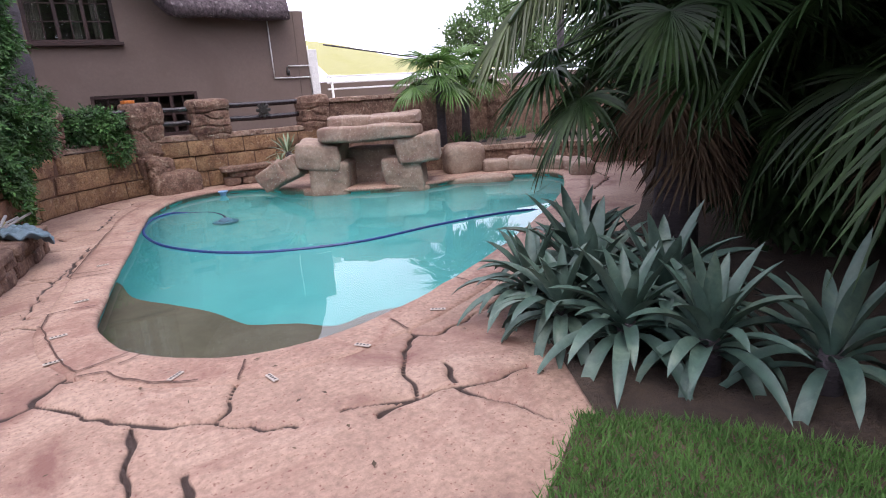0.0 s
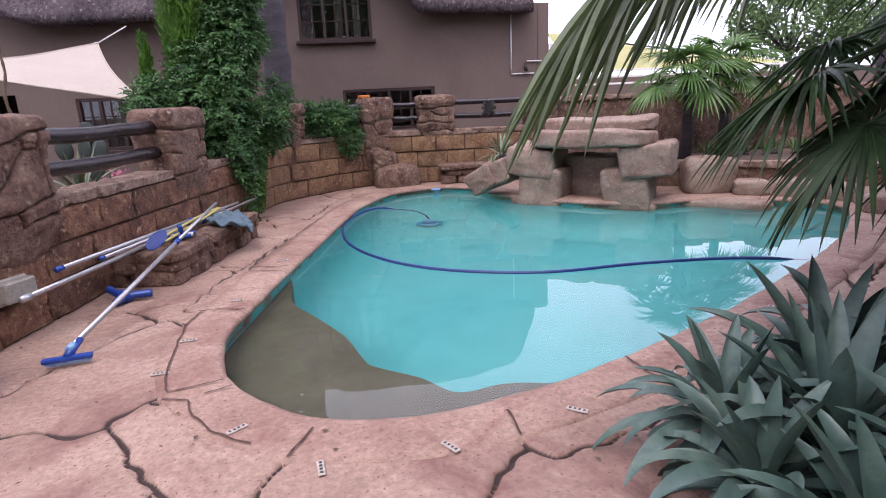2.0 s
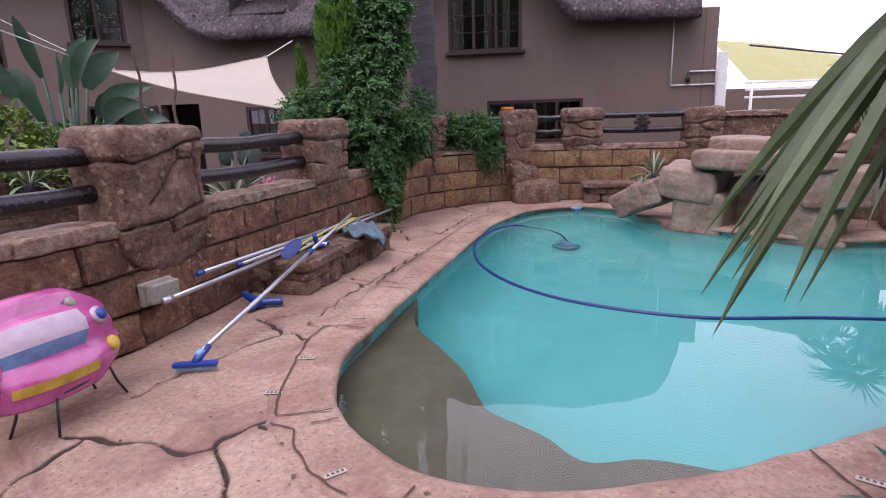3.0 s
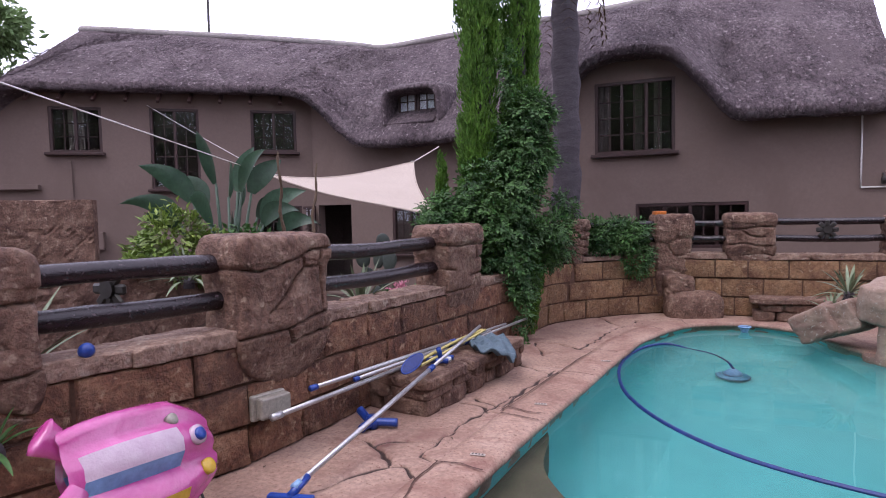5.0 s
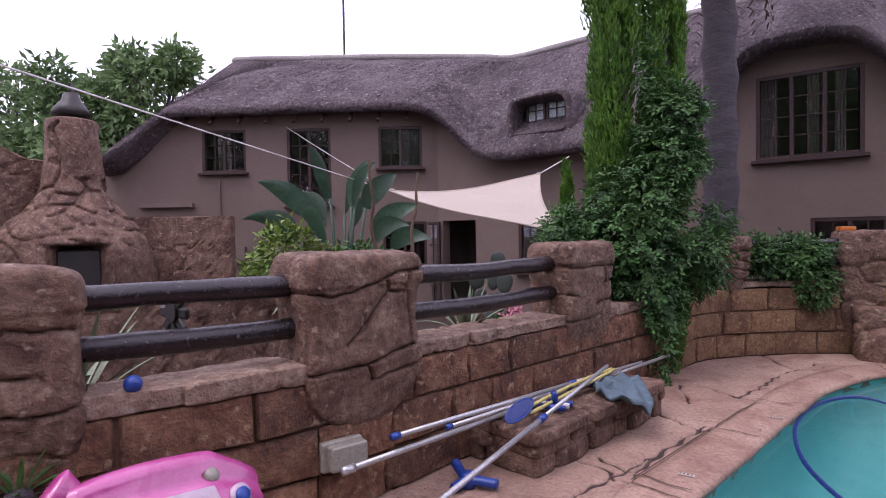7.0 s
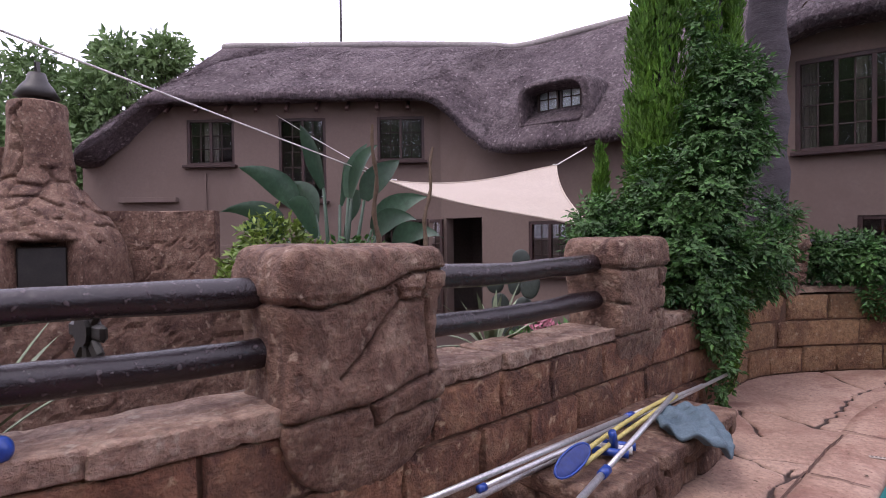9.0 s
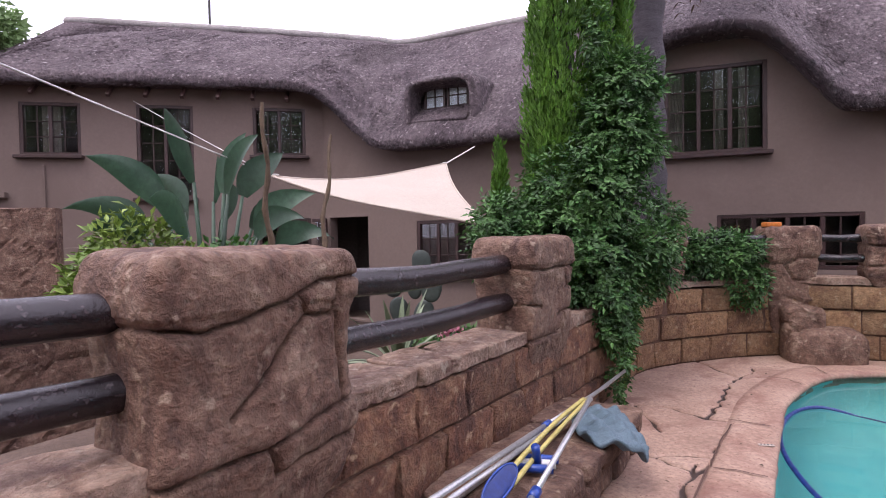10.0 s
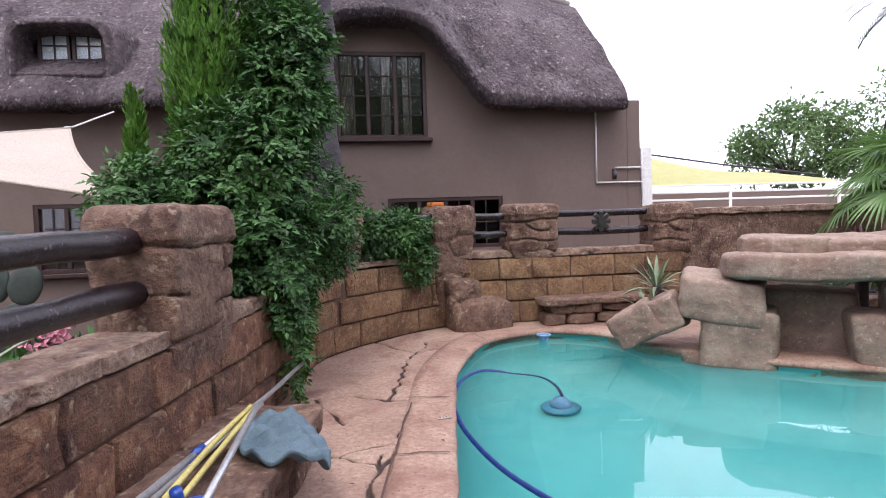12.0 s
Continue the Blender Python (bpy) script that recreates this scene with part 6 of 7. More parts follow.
tagged(mesh_ob("patio", [(-12, 2, -0.28), (-5, 2, -0.28), (-3, 9, -0.28), (-1.5, 14.4, -0.28), (-8, 14.4, -0.28), (-12.8, 11, -0.28)], [(0, 1, 2, 3, 4, 5)], "deck"), "paved patio in front of the house", "paving", kind="structure")

tray = empty("white_tray", "small white enamel tray on the low planter wall", "tray", (-5.2, 6.75, 1.03))
part("dish", box_bm(0.16, 0.36, 0.05, Matrix.Translation((0, 0, 0.045)), 0.02, 2), "white", tray)
part("lid", box_bm(0.18, 0.38, 0.03, pose(0, 0, 0.09, 0, 4, 0), 0.012, 2), "white", tray)
M["strel"] = material("strelitzia_leaf", [(0.035, 0.09, 0.05), (0.07, 0.14, 0.08)], 2, 14, 0.4, 0.2, 0.006, random_amount=0.25, trans=0.2)
stz = empty("strelitzia", "giant strelitzia with broad upright paddle leaves", "strelitzia", (-5.3, 8.3, 0.5))
rng_s = random.Random(4)
for i in range(17):
    az = i * 2.4 + rng_s.uniform(-0.3, 0.3)
    lean = 0.14 + 0.55 * (i / 17)
    hgt = 1.75 - 0.8 * (i / 17) + rng_s.uniform(-0.15, 0.15)
    b0 = Vector((math.cos(az) * 0.12, math.sin(az) * 0.12, 0))
    b1 = b0 + Vector((math.cos(az) * lean * 0.4, math.sin(az) * lean * 0.4, hgt * 0.5))
    b2 = b0 + Vector((math.cos(az) * lean, math.sin(az) * lean, hgt))
    vv, ff = [], []
    strap_leaf(vv, ff, b2, Vector((math.cos(az) * (0.25 + lean * 0.8), math.sin(az) * (0.25 + lean * 0.8), 1.0)), Vector((math.sin(az), -math.cos(az), 0.2)), 0.82 * rng_s.uniform(0.75, 1.15), 0.33, 0.7 + lean * 2, 9, 0.14, 0.42)
    lf = mesh_ob("paddle_leaf", vv, ff, "strel", stz, smooth=True)
    mesh_ob("leaf_stalk", *tube([b0, b1, b2], [0.035, 0.028, 0.018], 8), "strel", lf, smooth=True)
tagged(part("planter_mound", rock_bm((1.6, 1.6, 0.9), 8, 2.2, 10, 0.08), "soil", smooth=True), "soil mound under the courtyard shrubs", "soil").location = (-5.6, 7.9, 0.15)
M["bright"] = material("variegated_shrub_leaf", [(0.10, 0.22, 0.03), (0.34, 0.44, 0.09)], 2.5, 20, 0.5, 0.2, 0.01, random_amount=0.4, island=True, trans=0.2)
leafy_mass("shrub", "rounded yellow-green variegated shrub in the courtyard", "shrub", [(-5.4, 7.4, 1.3, 0.45, 0.45, 0.58), (-5.05, 7.75, 1.1, 0.36, 0.36, 0.45), (-5.7, 7.25, 0.95, 0.4, 0.4, 0.5)], 3200, 0.12, "bright", 31, stems=[[(-5.4, 7.4, 0.2), (-5.4, 7.4, 0.8), (-5.4, 7.4, 1.4)]], base=(-5.4, 7.4, 0.2))
leafy_mass("shrub", "green leafy shrub beside the strelitzia", "shrub", [(-5.0, 8.3, 1.1, 0.5, 0.4, 0.5)], 1400, 0.12, "vine", 32, stems=[[(-5.0, 8.3, 0.2), (-5.0, 8.3, 0.6), (-5.0, 8.3, 1.1)]], base=(-5.0, 8.3, 0.2))
M["aloe"] = material("pale_aloe_leaf", [(0.16, 0.22, 0.12), (0.28, 0.34, 0.2)], 3, 20, 0.5, 0.1, 0.004, random_amount=0.25)
for i, (x, y, z, n, ln) in enumerate([(-2.12, 6.7, 0.72, 28, 0.6), (-3.2, 3.95, 0.55, 24, 0.85), (-3.05, 3.2, 0.55, 26, 0.7), (-3.6, 3.0, 0.55, 22, 0.7), (-4.75, 7.0, 0.9, 26, 0.6), (2.95, 10.2, 0.55, 26, 0.45), (2.75, 10.05, 0.3, 16, 0.35)]):
    rosette("aloe", (x, y, z), n, ln, 0.045, "spiky pale green aloe with curved leaves", "aloe", 60 + i, "aloe", 1.0, 0.0, 1.4, "aloes", 0.1)
for i in range(5):
    rosette("bedding_plant", (-2.35 - 0.1 * (i % 2), 3.4 + 0.42 * i, 0.55), 14, 0.24, 0.03, "small green bedding plant behind the wall", "plant", 90 + i, "vine", 0.8, 0.2, 1.3, "bedding plants", 0.05)
# prickly pear
M["cactus"] = material("grey_green_cactus", [(0.03, 0.042, 0.036), (0.055, 0.075, 0.06)], 4, 30, 0.6, 0.2, 0.005)
op = empty("prickly_pear", "dark grey-green prickly pear cactus behind the rail", "cactus", (-2.75, 8.2, 0.55))
for i, (x, y, z, t1, t2) in enumerate([(0, 0, 0.18, 5, 20), (-0.25, 0.1, 0.5, -15, 40), (0.2, -0.05, 0.5, 18, 10), (-0.35, 0.1, 0.85, -8, 30), (0.05, 0.0, 0.85, 6, -20), (0.35, -0.1, 0.82, 12, 15), (0.12, 0.05, 1.12, -10, 30)]):
    bm = rock_bm((0.19, 0.05, 0.26), i, 2.2, 8, 0.01)
    bmesh.ops.transform(bm, matrix=pose(x * 0.72, y, z * 0.74, 0, t1, t2), verts=bm.verts)
    part("pad", bm, "cactus", op, smooth=True)
M["pinkf"] = material("pink_petal", [(0.7, 0.2, 0.32), (0.8, 0.32, 0.42)], 5, 30, 0.6, 0.1, 0.003, random_amount=0.2, island=True)
fl2 = empty("pink_flowers", "clump of pink flowers behind the wall", "flowers", (-2.2, 7.75, 0.55))
pl2 = []
for i in range(110):
    c = Vector((rng_s.gauss(0, 0.05), rng_s.gauss(0, 0.08), 0.3 + rng_s.gauss(0, 0.04)))
    pl2.append((c, rand_dir(rng_s), rand_dir(rng_s), 0.045, 0.035))
leaf_mesh("blossoms", pl2, "pinkf", fl2)
leaf_mesh("foliage", [(Vector((rng_s.gauss(0, 0.12), rng_s.gauss(0, 0.25), rng_s.uniform(0.02, 0.26))), rand_dir(rng_s) + Vector((0, 0, 0.6)), rand_dir(rng_s), 0.1, 0.04) for _ in range(500)], "vine", fl2)
# dry flower stalks behind the post
for a, b in (((-2.3, 5.98, 0.55), (-2.36, 6.35, 2.25)), ((-2.3, 5.75, 0.55), (-2.25, 5.62, 2.28))):
    pts = [Vector(a).lerp(Vector(b), i / 24) + Vector((0.01 * math.sin(i), 0.01 * math.cos(i * 1.3), 0)) for i in range(25)]
    tagged(mesh_ob("flower_stalk", *tube(pts, [0.022 - 0.0006 * i + 0.004 * (i % 2) for i in range(25)], 8), "straw"), "dry knobbly flower stalk behind the rock post", "flower stalk")
part_o = part("orange_tray", box_bm(0.2, 0.14, 0.06, pose(0.68, 11.98, 1.70, 0, 0, 20), 0.015, 2), material("orange_plastic", [(0.7, 0.2, 0.03), (0.75, 0.25, 0.05)], 3, 30, 0.4, 0.05, 0.002))
tagged(part_o, "small orange plastic tray on a wall post", "tray")
# iron rosettes on the rails
for x, y, z in ((3.1, 11.93, 1.39), (-2.55, 4.25, 1.28)):
    ro = empty("iron_rosette", "black iron flower ornament on the rails", "ornament", (x, y, z), "iron rosettes")
    for i in range(8):
        a = i * math.pi / 4
        part("petal", box_bm(0.1, 0.03, 0.07, pose(math.cos(a) * 0.1, 0, math.sin(a) * 0.1, 0, -math.degrees(a), 0), 0.015, 1), "iron", ro)
    mesh_ob("boss", *tube([(0, -0.03, 0), (0, 0, 0), (0, 0.03, 0)], 0.06, 12), "iron", ro)

# planter plants behind the grotto
for i in range(16):
    rosette("spear_plant", (5.9 + 0.28 * i, 10.9 - 0.03 * i + 0.15 * (i % 2), 0.3), 12, 0.38, 0.03, "row of spiky green strap-leaved plants in the planter", "plant", 130 + i, "vine", 0.35, 0.6, 1.45, "spear plants", 0.05)
M["red_leaf"] = material("dark_red_leaf", [(0.09, 0.02, 0.025), (0.17, 0.04, 0.04)], 3, 20, 0.4, 0.1, 0.004, random_amount=0.3)
rosette("dracaena", (5.0, 9.55, 0.3), 40, 0.34, 0.045, "dark red dracaena behind the grotto", "dracaena", 150, "red_leaf", 0.5, -0.2, 1.4, stem=0.75)


# ---- trees beyond ----
def tree(name, x, y, h, r, seed, label, leaves=5200, leaf=0.5):
    rng = random.Random(seed)
    top = empty(name, label, "tree", (x, y, GROUND_Z), "trees beyond the house")
    mesh_ob("trunk", *tube([(0, 0, 0), (0.2, 0.1, h * 0.3), (0.1, 0, h * 0.6)], [0.35, 0.28, 0.15], 10), "bark", top, smooth=True)
    places, lumps = [], []
    for i in range(16):
        d = rand_dir(rng)
        c = Vector((d.x * r * 0.75, d.y * r * 0.75, h * 0.68 + d.z * h * 0.26))
        lumps.append((c, r * rng.uniform(0.25, 0.45)))
        mesh_ob("limb", *tube([(0.1, 0, h * 0.42), c * 0.5 + Vector((0, 0, h * 0.25)), c], [0.12, 0.08, 0.03], 6), "bark", top, smooth=True)
    for c, q in lumps:
        for _ in range(leaves // 16):
            d = rand_dir(rng)
            p = c + d * q * (0.5 + 0.6 * rng.random()) * (1 + 0.4 * noise.noise(d * 2 + c))
            places.append((p, d + rand_dir(rng) + Vector((0, 0, -0.3)), rand_dir(rng) + d, leaf * rng.uniform(0.5, 1.2), leaf * 0.4))
    leaf_mesh("crown", places, "tree", top)
    return top


GUM = "tall leafy green tree around the garden"
# trees with y under -15 stand out of view, added to darken window reflections
for i, (x, y, h, r) in enumerate([(-30.5, 15.8, 12.6, 3.2), (-28, 17.6, 12.4, 2.7), (-33, 13, 10.8, 3.6), (-30, 8, 10.0, 3.8), (-34, 4, 10.5, 4.5), (-26, 12, 6.5, 2.6), (34, 44, 9.8, 4.2), (41, 43, 11.5, 5.0), (50, 40, 12, 5), (58, 34, 12, 6), (-14, -20, 14, 6.5), (-6, -23, 15, 7), (2, -21, 14, 6.5), (10, -24, 15, 7), (-22, -16, 14, 6.5), (-10, -26, 17, 7), (-2, -27, 17, 7), (6, -27, 17, 7), (16, -20, 15, 6.5)]):
    tree("tree", x, y, h, r, 200 + i, GUM)
for x, y, h in ((-33, 7.5, 13), (26, 27, 11.5)):
    fp = empty("feather_palm", "feather palm beyond the garden", "palm", (x, y, GROUND_Z), "trees beyond the house")
    mesh_ob("trunk", *tube([(0, 0, 0), (0.1, 0, h / 2), (0, 0, h)], 0.22, 10), "bark", fp, smooth=True)
    for i in range(22):
        v, f = [], []
        az, el = i * 2.4, -0.4 + 1.4 * i / 22
        pinnate_leaf(v, f, (0, 0, h), Vector((math.cos(az) * math.cos(el), math.sin(az) * math.cos(el), math.sin(el))), Vector((0, 0, 1)), 3.0, 22, 0.7, 1.3, rng_s, 0.05)
        mesh_ob("frond", v, f, "palm", fp)
M["hedge"] = material("dark_hedge_leaf", [(0.02, 0.05, 0.016), (0.045, 0.085, 0.03)], 1.6, 30, 0.55, 0.2, 0.01, random_amount=0.4, island=True, specular=0.15)
# dense evergreen screen behind the near palms; unseen lumps overhead added for shade
leafy_mass("hedge", "dense dark evergreen hedge behind the palms with added shading canopy", "hedge", [(7.5, 1.5, 2.0, 1.6, 2.2, 2.2), (6.2, -1.5, 2.2, 1.6, 2.0, 2.4), (9.3, 4.2, 2.0, 1.8, 2.0, 2.2), (5.2, 0.2, 3.9, 2.0, 1.8, 0.9), (6.4, 2.6, 4.1, 2.0, 1.8, 0.9), (10.5, 7.2, 1.8, 1.6, 1.6, 1.9), (8.5, 4.5, 4.2, 2.0, 1.8, 0.9), (5.0, 2.2, 3.5, 1.5, 1.4, 0.6), (4.1, 1.2, 3.3, 1.3, 1.2, 0.5), (4.0, 3.2, 3.1, 1.2, 1.0, 0.5), (3.6, -0.4, 3.4, 1.3, 1.2, 0.5), (6.0, 0.8, 1.6, 1.0, 1.4, 1.6), (5.6, 4.0, 3.0, 1.4, 1.2, 0.6), (3.3, 1.2, 3.0, 1.2, 1.3, 0.45), (3.5, 2.6, 2.9, 1.0, 1.0, 0.4), (4.8, 0.6, 1.3, 0.9, 1.0, 1.3), (5.2, 2.4, 1.4, 0.9, 1.0, 1.4), (4.6, -1.0, 1.5, 1.2, 1.2, 1.5), (6.6, 4.0, 1.4, 1.0, 0.9, 1.3)], 110000, 0.2, "hedge", 41, stems=[[(7.5, 1.5, 0), (7.5, 1.5, 2), (7.5, 1.5, 3)], [(6.2, -1.5, 0), (6.2, -1.5, 2), (6.3, -1.5, 3.4)], [(5.6, 1.4, 0), (5.5, 1.5, 2), (5.3, 1.2, 4)]], base=(7.0, 1.5, 0))

# feather frond that reaches over the paving close to the path
M["frond"] = material("sunlit_frond_leaf", [(0.06, 0.10, 0.035), (0.15, 0.2, 0.08)], 4, 30, 0.4, 0.15, 0.004, random_amount=0.4, trans=0.4)
fr = empty("palm_frond", "long feather palm frond hanging over the paving", "palm frond", (3.3, 2.7, 1.7))
rach = spline([(3.3, 2.7, 1.7), (2.6, 2.55, 2.05), (2.0, 2.2, 2.05), (1.5, 1.85, 1.9), (1.15, 1.62, 1.72)], 10)
rl = [Vector(p) - Vector((3.3, 2.7, 1.7)) for p in rach]
mesh_ob("midrib", *tube(rl, [0.014 - 0.0002 * i for i in range(len(rl))], 8), "palm", fr, smooth=True)
rng_f = random.Random(6)
for i in range(14, len(rl)):
    for s in (-1, -0.3, 0.5, 1):
        v, f = [], []
        d = Vector((-0.55, 0.25 * s - 0.1, -0.62)) + rand_dir(rng_f) * 0.12
        strap_leaf(v, f, rl[i], d, Vector((0.3, 1, 0.2)), rng_f.uniform(0.28, 0.40) * (1 if i < 38 else 0.85), 0.015, 0.5, 6, 0.3, 0.3)
        mesh_ob("leaflet", v, f, "frond", fr)

# ---- paving: one cast slab carved by cracks into flagstones ----
DECK_EDGE = np.array(spline(WALL, 4).tolist() + [(6.0, 11.6), (8.6, 10.6), (9.6, 8.2), (9.3, 6.3), (7.0, 4.6), (5.6, 3.6), (4.4, 2.9), (3.4, 2.4), (2.75, 2.2), (2.4, 1.6), (2.0, 0.9), (1.5, 0.4), (1.1, -0.4), (1.1, -1.5), (-5.0, -1.5)])
CRACKS = []


def paving():
    cell = 0.016
    x0, y0, x1, y1 = -5.2, -1.6, 9.6, 12.1
    nx, ny = int((x1 - x0) / cell), int((y1 - y0) / cell)
    gx, gy = np.meshgrid(x0 + (np.arange(nx) + 0.5) * cell, y0 + (np.arange(ny) + 0.5) * cell, indexing="ij")
    grow = POOL + POOL_N * 0.37
    keep = inside(DECK_EDGE, gx, gy) & ~inside(grow, gx, gy)
    # distance of cell corners to the nearest crack
    cx, cy = np.meshgrid(x0 + np.arange(nx + 1) * cell, y0 + np.arange(ny + 1) * cell, indexing="ij")
    wob = 0.012
    wx = cx + wob * np.sin(cy * 23 + 3 * np.sin(cx * 9)) + wob * 0.6 * np.sin(cx * 27 + cy * 11)
    wy = cy + wob * np.sin(cx * 21 + 3 * np.sin(cy * 11)) + wob * 0.6 * np.sin(cy * 29 - cx * 9)
    dist = np.full(cx.shape, 9.0)
    for c in CRACKS:
        for a, b in zip(c, c[1:]):
            lo, hi = np.minimum(a, b) - 0.3, np.maximum(a, b) + 0.3
            i0, i1 = max(0, int((lo[0] - x0) / cell)), min(nx + 1, int((hi[0] - x0) / cell) + 1)
            j0, j1 = max(0, int((lo[1] - y0) / cell)), min(ny + 1, int((hi[1] - y0) / cell) + 1)
            if i1 <= i0 or j1 <= j0:
                continue
            px, py = wx[i0:i1, j0:j1] - a[0], wy[i0:i1, j0:j1] - a[1]
            d = np.array(b) - np.array(a)
            t = np.clip((px * d[0] + py * d[1]) / (d @ d + 1e-9), 0, 1)
            dd = np.hypot(px - t * d[0], py - t * d[1])
            dist[i0:i1, j0:j1] = np.minimum(dist[i0:i1, j0:j1], dd)
    wide = 0.012 * (1 + 0.45 * np.sin(cx * 13 + 2 * np.sin(cy * 7)) * np.sin(cy * 11 + cx * 5))
    z = 0.004 * np.sin(cx * 2.1 + 1) * np.cos(cy * 1.7) + 0.002 * np.sin(cx * 9 + cy * 5) - 0.036 * np.exp(-(dist / wide) ** 2) - 0.006 * np.exp(-(dist / 0.05) ** 2)
    joint = (dist[:-1, :-1] + dist[1:, 1:]) / 2 < 0.013
    # flagstones: connected cells between joints
    lab = np.where(keep & ~joint, 0, -1)
    flat = lab.ravel()
    count = 0
    for seed in np.flatnonzero(flat == 0):
        if flat[seed] != 0:
            continue
        count += 1
        stack = [int(seed)]
        flat[seed] = count
        while stack:
            q = stack.pop()
            i, j = divmod(q, ny)
            for n, ok in ((q - ny, i > 0), (q + ny, i < nx - 1), (q - 1, j > 0), (q + 1, j < ny - 1)):
                if ok and flat[n] == 0:
                    flat[n] = count
                    stack.append(n)
    lab = flat.reshape(nx, ny)
    base = None
    sizes = np.bincount(lab[lab > 0].ravel(), minlength=count + 1)
    lab[(lab > 0) & (sizes[np.clip(lab, 0, None)] < 60)] = -1
    groups = [(-1, keep & (lab == -1))] + [(g, lab == g) for g in range(1, count + 1) if sizes[g] >= 60]
    for g, sel in groups:
        ii, jj = np.nonzero(sel)
        if not len(ii):
            continue
        quads = np.stack([ii * (ny + 1) + jj, (ii + 1) * (ny + 1) + jj, (ii + 1) * (ny + 1) + jj + 1, ii * (ny + 1) + jj + 1], 1)
        used, inv = np.unique(quads, return_inverse=True)
        vx = np.stack([cx.ravel()[used], cy.ravel()[used], z.ravel()[used]], 1)
        name = "paving" if g == -1 else "flagstone"
        ob = mesh_ob(name, vx.tolist(), inv.reshape(-1, 4).tolist(), "deck", base, smooth=True)
        if g == -1:
            base = tagged(ob, "pinkish-red stamped concrete paving with deep cracks", "paving", kind="structure")


CRACKS.append([(-0.71, 3.6), (-0.58, 3.39), (-0.41, 3.14), (-0.26, 2.98), (-0.11, 2.83), (0.11, 2.70), (0.19, 2.58), (0.40, 2.41)])
CRACKS.append([(0.39, 3.30), (0.24, 2.98), (0.10, 2.68)])
CRACKS.append([(-0.26, 2.96), (-0.30, 2.71), (-0.34, 2.36)])
CRACKS.append([(1.39, 2.97), (1.21, 2.80), (1.08, 2.53), (1.01, 2.28), (0.78, 2.27)])
CRACKS.append([(1.01, 2.28), (1.20, 2.24), (1.49, 2.16), (1.68, 2.17)])
CRACKS.append([(1.22, 2.22), (1.34, 1.95), (1.42, 1.69)])
CRACKS.append([(-1.59, 3.59), (-1.47, 3.58), (-1.04, 3.56), (-0.81, 3.49), (-0.71, 3.56), (-0.67, 3.69), (-0.57, 3.79), (-0.49, 3.84)])
CRACKS.append([(-1.47, 3.58), (-1.49, 3.36), (-1.51, 3.25), (-1.49, 3.1)])
CRACKS.append([(-0.49, 3.84), (-0.55, 3.96), (-0.61, 4.24), (-0.66, 4.54), (-0.71, 4.9), (-0.85, 5.07), (-0.97, 5.06), (-1.13, 4.88), (-1.27, 4.57)])
CRACKS.append([(-1.39, 4.35), (-1.43, 4.21), (-1.49, 4.03)])
CRACKS.append([(-0.71, 4.9), (-0.68, 5.2), (-0.86, 5.27), (-0.81, 5.54), (-0.76, 6.05), (-0.64, 6.45), (-0.46, 7.17), (-0.34, 7.81)])
CRACKS.append([(-1.48, 5.42), (-1.25, 5.34), (-1.14, 5.46), (-0.81, 5.54)])
CRACKS.append([(-1.25, 5.34), (-1.09, 5.2), (-0.98, 5.08)])
CRACKS.append([(-0.68, 5.2), (-0.51, 5.22), (-0.34, 5.17), (-0.28, 5.04)])
CRACKS.append([(-0.93, 6.62), (-0.65, 6.49), (-0.29, 6.36), (-0.14, 6.37)])
CRACKS.append([(-0.49, 3.84), (-0.36, 3.88), (-0.2, 3.93)])
CRACKS.append([(-0.54, 3.77), (-0.34, 3.71), (-0.26, 3.54), (-0.13, 3.37), (-0.01, 3.28), (0.1, 3.22)])
CRACKS.append([(-0.66, 6.31), (-0.54, 6.31), (-0.56, 6.49), (-0.49, 7.07), (-0.38, 7.61), (-0.26, 7.74), (-0.15, 8.32), (-0.05, 8.71)])
CRACKS.append([(-0.94, 6.47), (-0.7, 6.41), (-0.63, 6.26)])
CRACKS.append([(-0.78, 7.91), (-0.63, 7.81), (-0.4, 7.66)])
CRACKS.append([(-0.6, 7.83), (-0.39, 7.95), (-0.27, 7.92)])
CRACKS.append([(-0.24, 7.72), (-0.1, 7.72), (0.08, 7.68)])
CRACKS.append([(-0.53, 6.27), (-0.36, 6.24), (-0.16, 6.2)])
CRACKS.append([(-0.85, 9.07), (-0.7, 8.69), (-0.58, 8.39)])
CRACKS.append([(-0.85, 9.07), (-0.52, 9.06), (-0.23, 8.88), (0.27, 8.77)])
CRACKS.append([(-0.23, 8.88), (-0.1, 9.39), (0.03, 10.12), (0.17, 10.49), (0.32, 10.7), (0.35, 11.02), (0.6, 11.18), (1.01, 11.2), (1.07, 10.88)])
CRACKS.append([(0.33, 10.58), (0.61, 10.51), (0.76, 10.27)])
CRACKS.append([(-0.25, 11.19), (0.03, 10.66), (0.14, 10.48)])
CRACKS.append([(1.37, 3.27), (1.39, 2.97)])
CRACKS.append([(1.40, 2.97), (1.49, 2.88), (1.73, 2.94), (1.96, 3.01), (2.26, 3.18)])
CRACKS.append([(-0.1, 2.37), (-0.2, 1.6), (-0.9, 0.9), (-2.0, 0.6)])
CRACKS.append([(0.64, 2.42), (1.02, 2.28)])
CRACKS.append([(1.33, 2.5), (1.25, 2.29)])
CRACKS.append([(2.5, 3.19), (3.12, 3.54), (4.4, 4.4), (5.6, 5.3)])
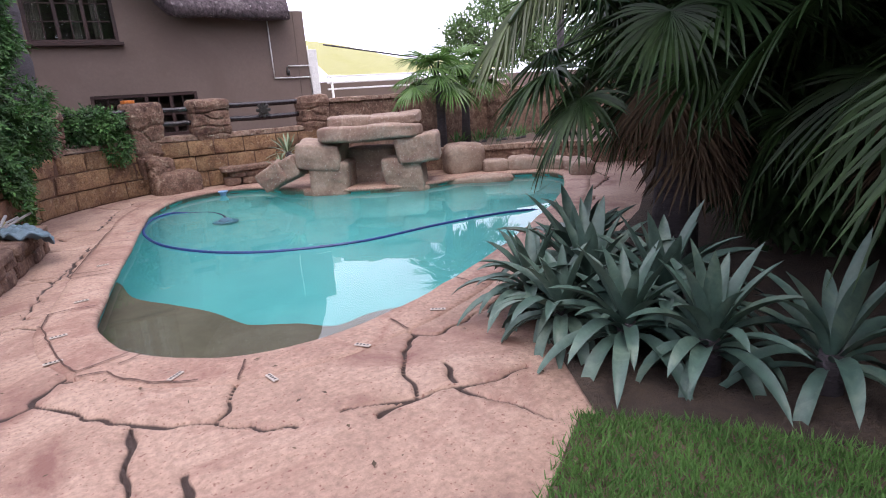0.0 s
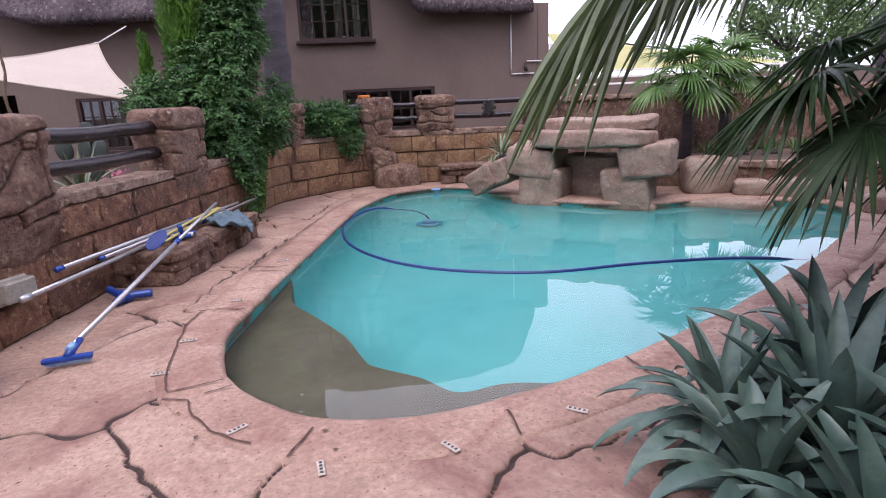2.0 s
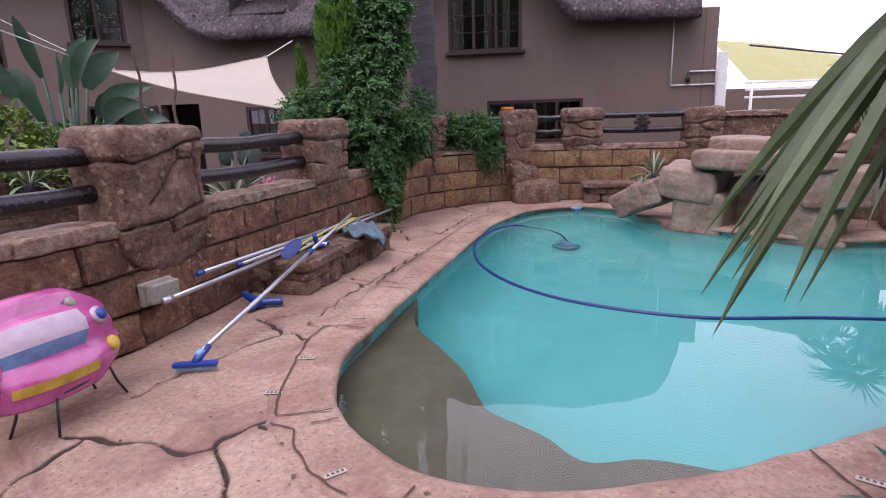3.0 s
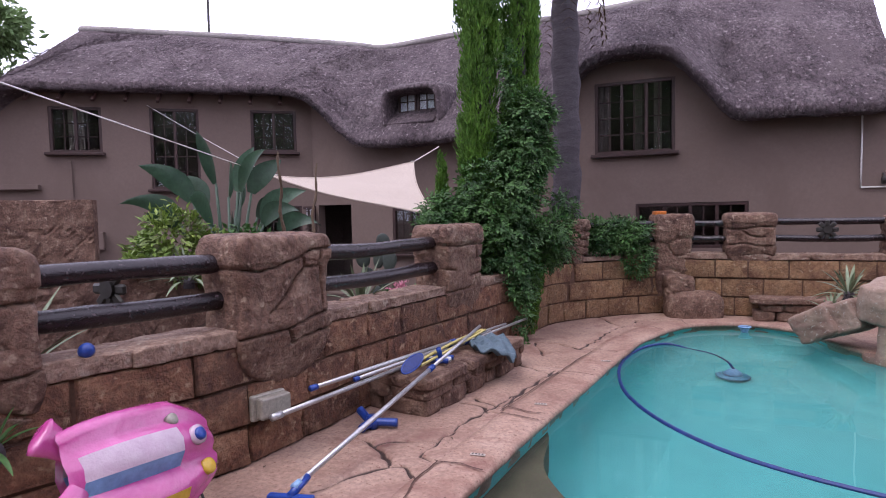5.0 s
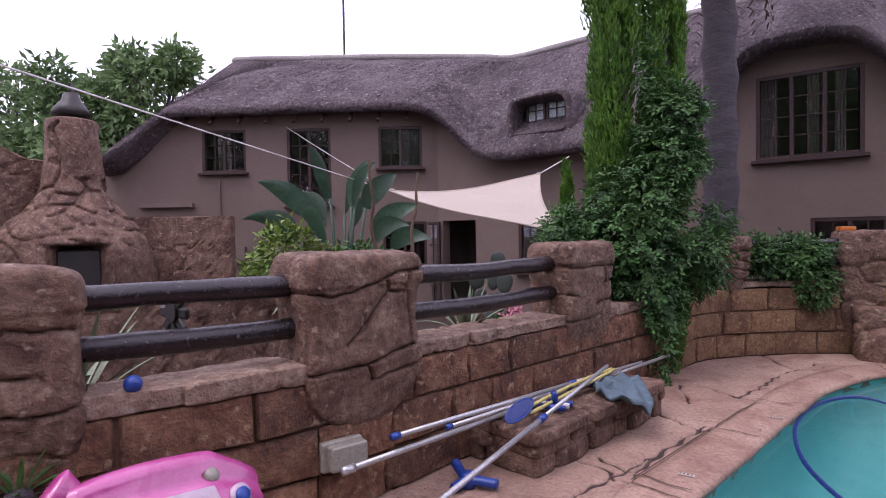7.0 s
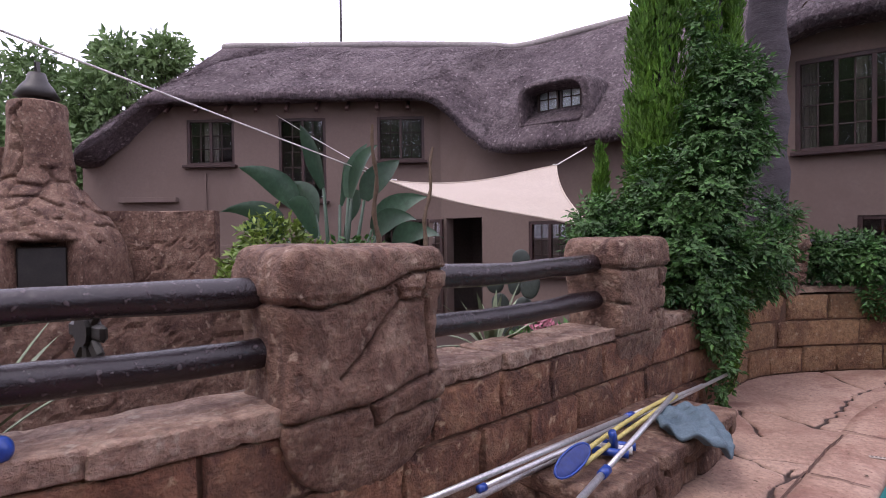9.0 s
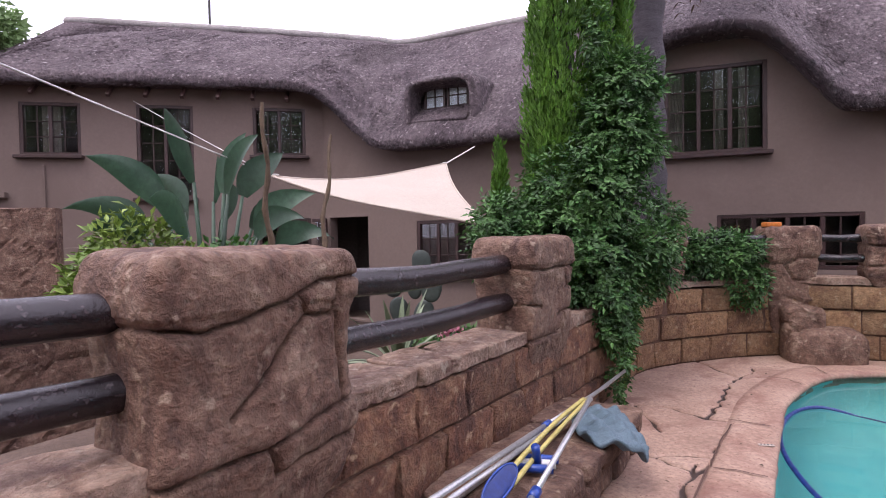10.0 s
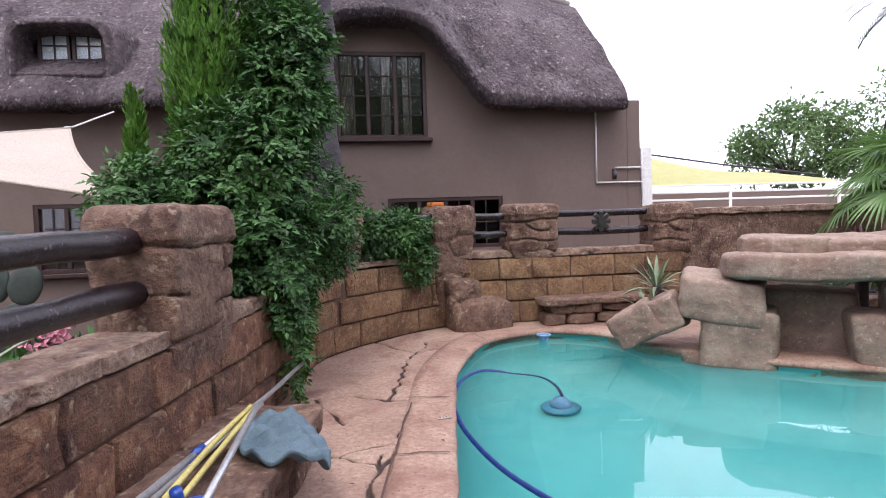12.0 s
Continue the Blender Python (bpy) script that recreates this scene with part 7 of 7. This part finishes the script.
CRACKS.append([(4.4, 4.4), (4.7, 4.9)])
CRACKS.append([(6.0, 5.7), (6.9, 6.2), (7.4, 7.0)])
paving()
bend = s_of(-0.95, 9.9)
lay_blocks(wall_at, s_of(-2.9, 2.4), bend, 0.0, 0.85, 0.26, retaining, 3)
lay_blocks(wall_at, bend, wall_len, 0.0, 0.92, 0.3, retaining, 4, length=(0.4, 0.7), meshes=OCHRE)
cap_stones(wall_at, s_of(-2.9, 2.4), bend, 0.90, 0.40, retaining, 5, h=0.10)
cap_stones(wall_at, bend, wall_len, 0.97, 0.40, retaining, 6, h=0.09)


# fallen leaves and twigs on the paving
rng_l = random.Random(12)
lit = []
while len(lit) < 260:
    x, y = rng_l.uniform(-2.2, 4.5), rng_l.uniform(1.2, 11.5)
    if x > 2.1 and rng_l.random() < 0.5:
        continue
    if not inside(DECK_EDGE, np.array([x]), np.array([y]))[0] or inside(POOL + POOL_N * 0.05, np.array([x]), np.array([y]))[0]:
        continue
    a = rng_l.uniform(0, 6.28)
    ln = rng_l.uniform(0.015, 0.05)
    lit.append((Vector((x, y, 0.013)), Vector((math.cos(a), math.sin(a), rng_l.uniform(0, 0.15))), Vector((0, 0, 1)), ln, ln * rng_l.choice((0.08, 0.12, 0.5))))
tagged(leaf_mesh("leaf_litter", lit, "straw", fold=0.1), "scattered dry leaves and twigs on the paving", "leaf litter", kind="stuff")


# cracks that run on across the coping
EXTRA = [[(-0.27, 3.78), (0.1, 3.95)], [(2.3, 3.3), (2.2, 3.75)], [(3.2, 3.95), (3.05, 4.3)], [(4.3, 4.6), (4.1, 4.95)]]
outer, inner = POOL + POOL_N * 0.40, POOL + POOL_N * 0.015
for c in CRACKS + EXTRA:
    pts = []
    for a, b in zip(c, c[1:]):
        n = max(2, int(math.hypot(b[0] - a[0], b[1] - a[1]) / 0.025))
        pts += [(a[0] + (b[0] - a[0]) * k / n, a[1] + (b[1] - a[1]) * k / n) for k in range(n)]
    pts.append(c[-1])
    arr = np.array(pts)
    ok = inside(outer, arr[:, 0], arr[:, 1]) & ~inside(inner, arr[:, 0], arr[:, 1])
    run = [p for p, k in zip(pts, ok) if k]
    if len(run) < 5:
        continue
    verts, faces = [], []
    for i, p in enumerate(run):
        q0, q1 = run[max(0, i - 1)], run[min(len(run) - 1, i + 1)]
        t = Vector((q1[0] - q0[0], q1[1] - q0[1])).normalized()
        nb = Vector((-t.y, t.x))
        wob = 0.012 * noise.noise(Vector((p[0] * 9, p[1] * 9, 0)))
        half = 0.006 + 0.003 * noise.noise(Vector((p[0] * 20, p[1] * 20, 3)))
        for sgn in (-1, 1):
            verts.append((p[0] + nb.x * (wob + sgn * half), p[1] + nb.y * (wob + sgn * half), 0.016))
    faces = [(2 * i, 2 * i + 1, 2 * i + 3, 2 * i + 2) for i in range(len(run) - 1)]
    mesh_ob("coping_joint", verts, faces, "crack", coping)
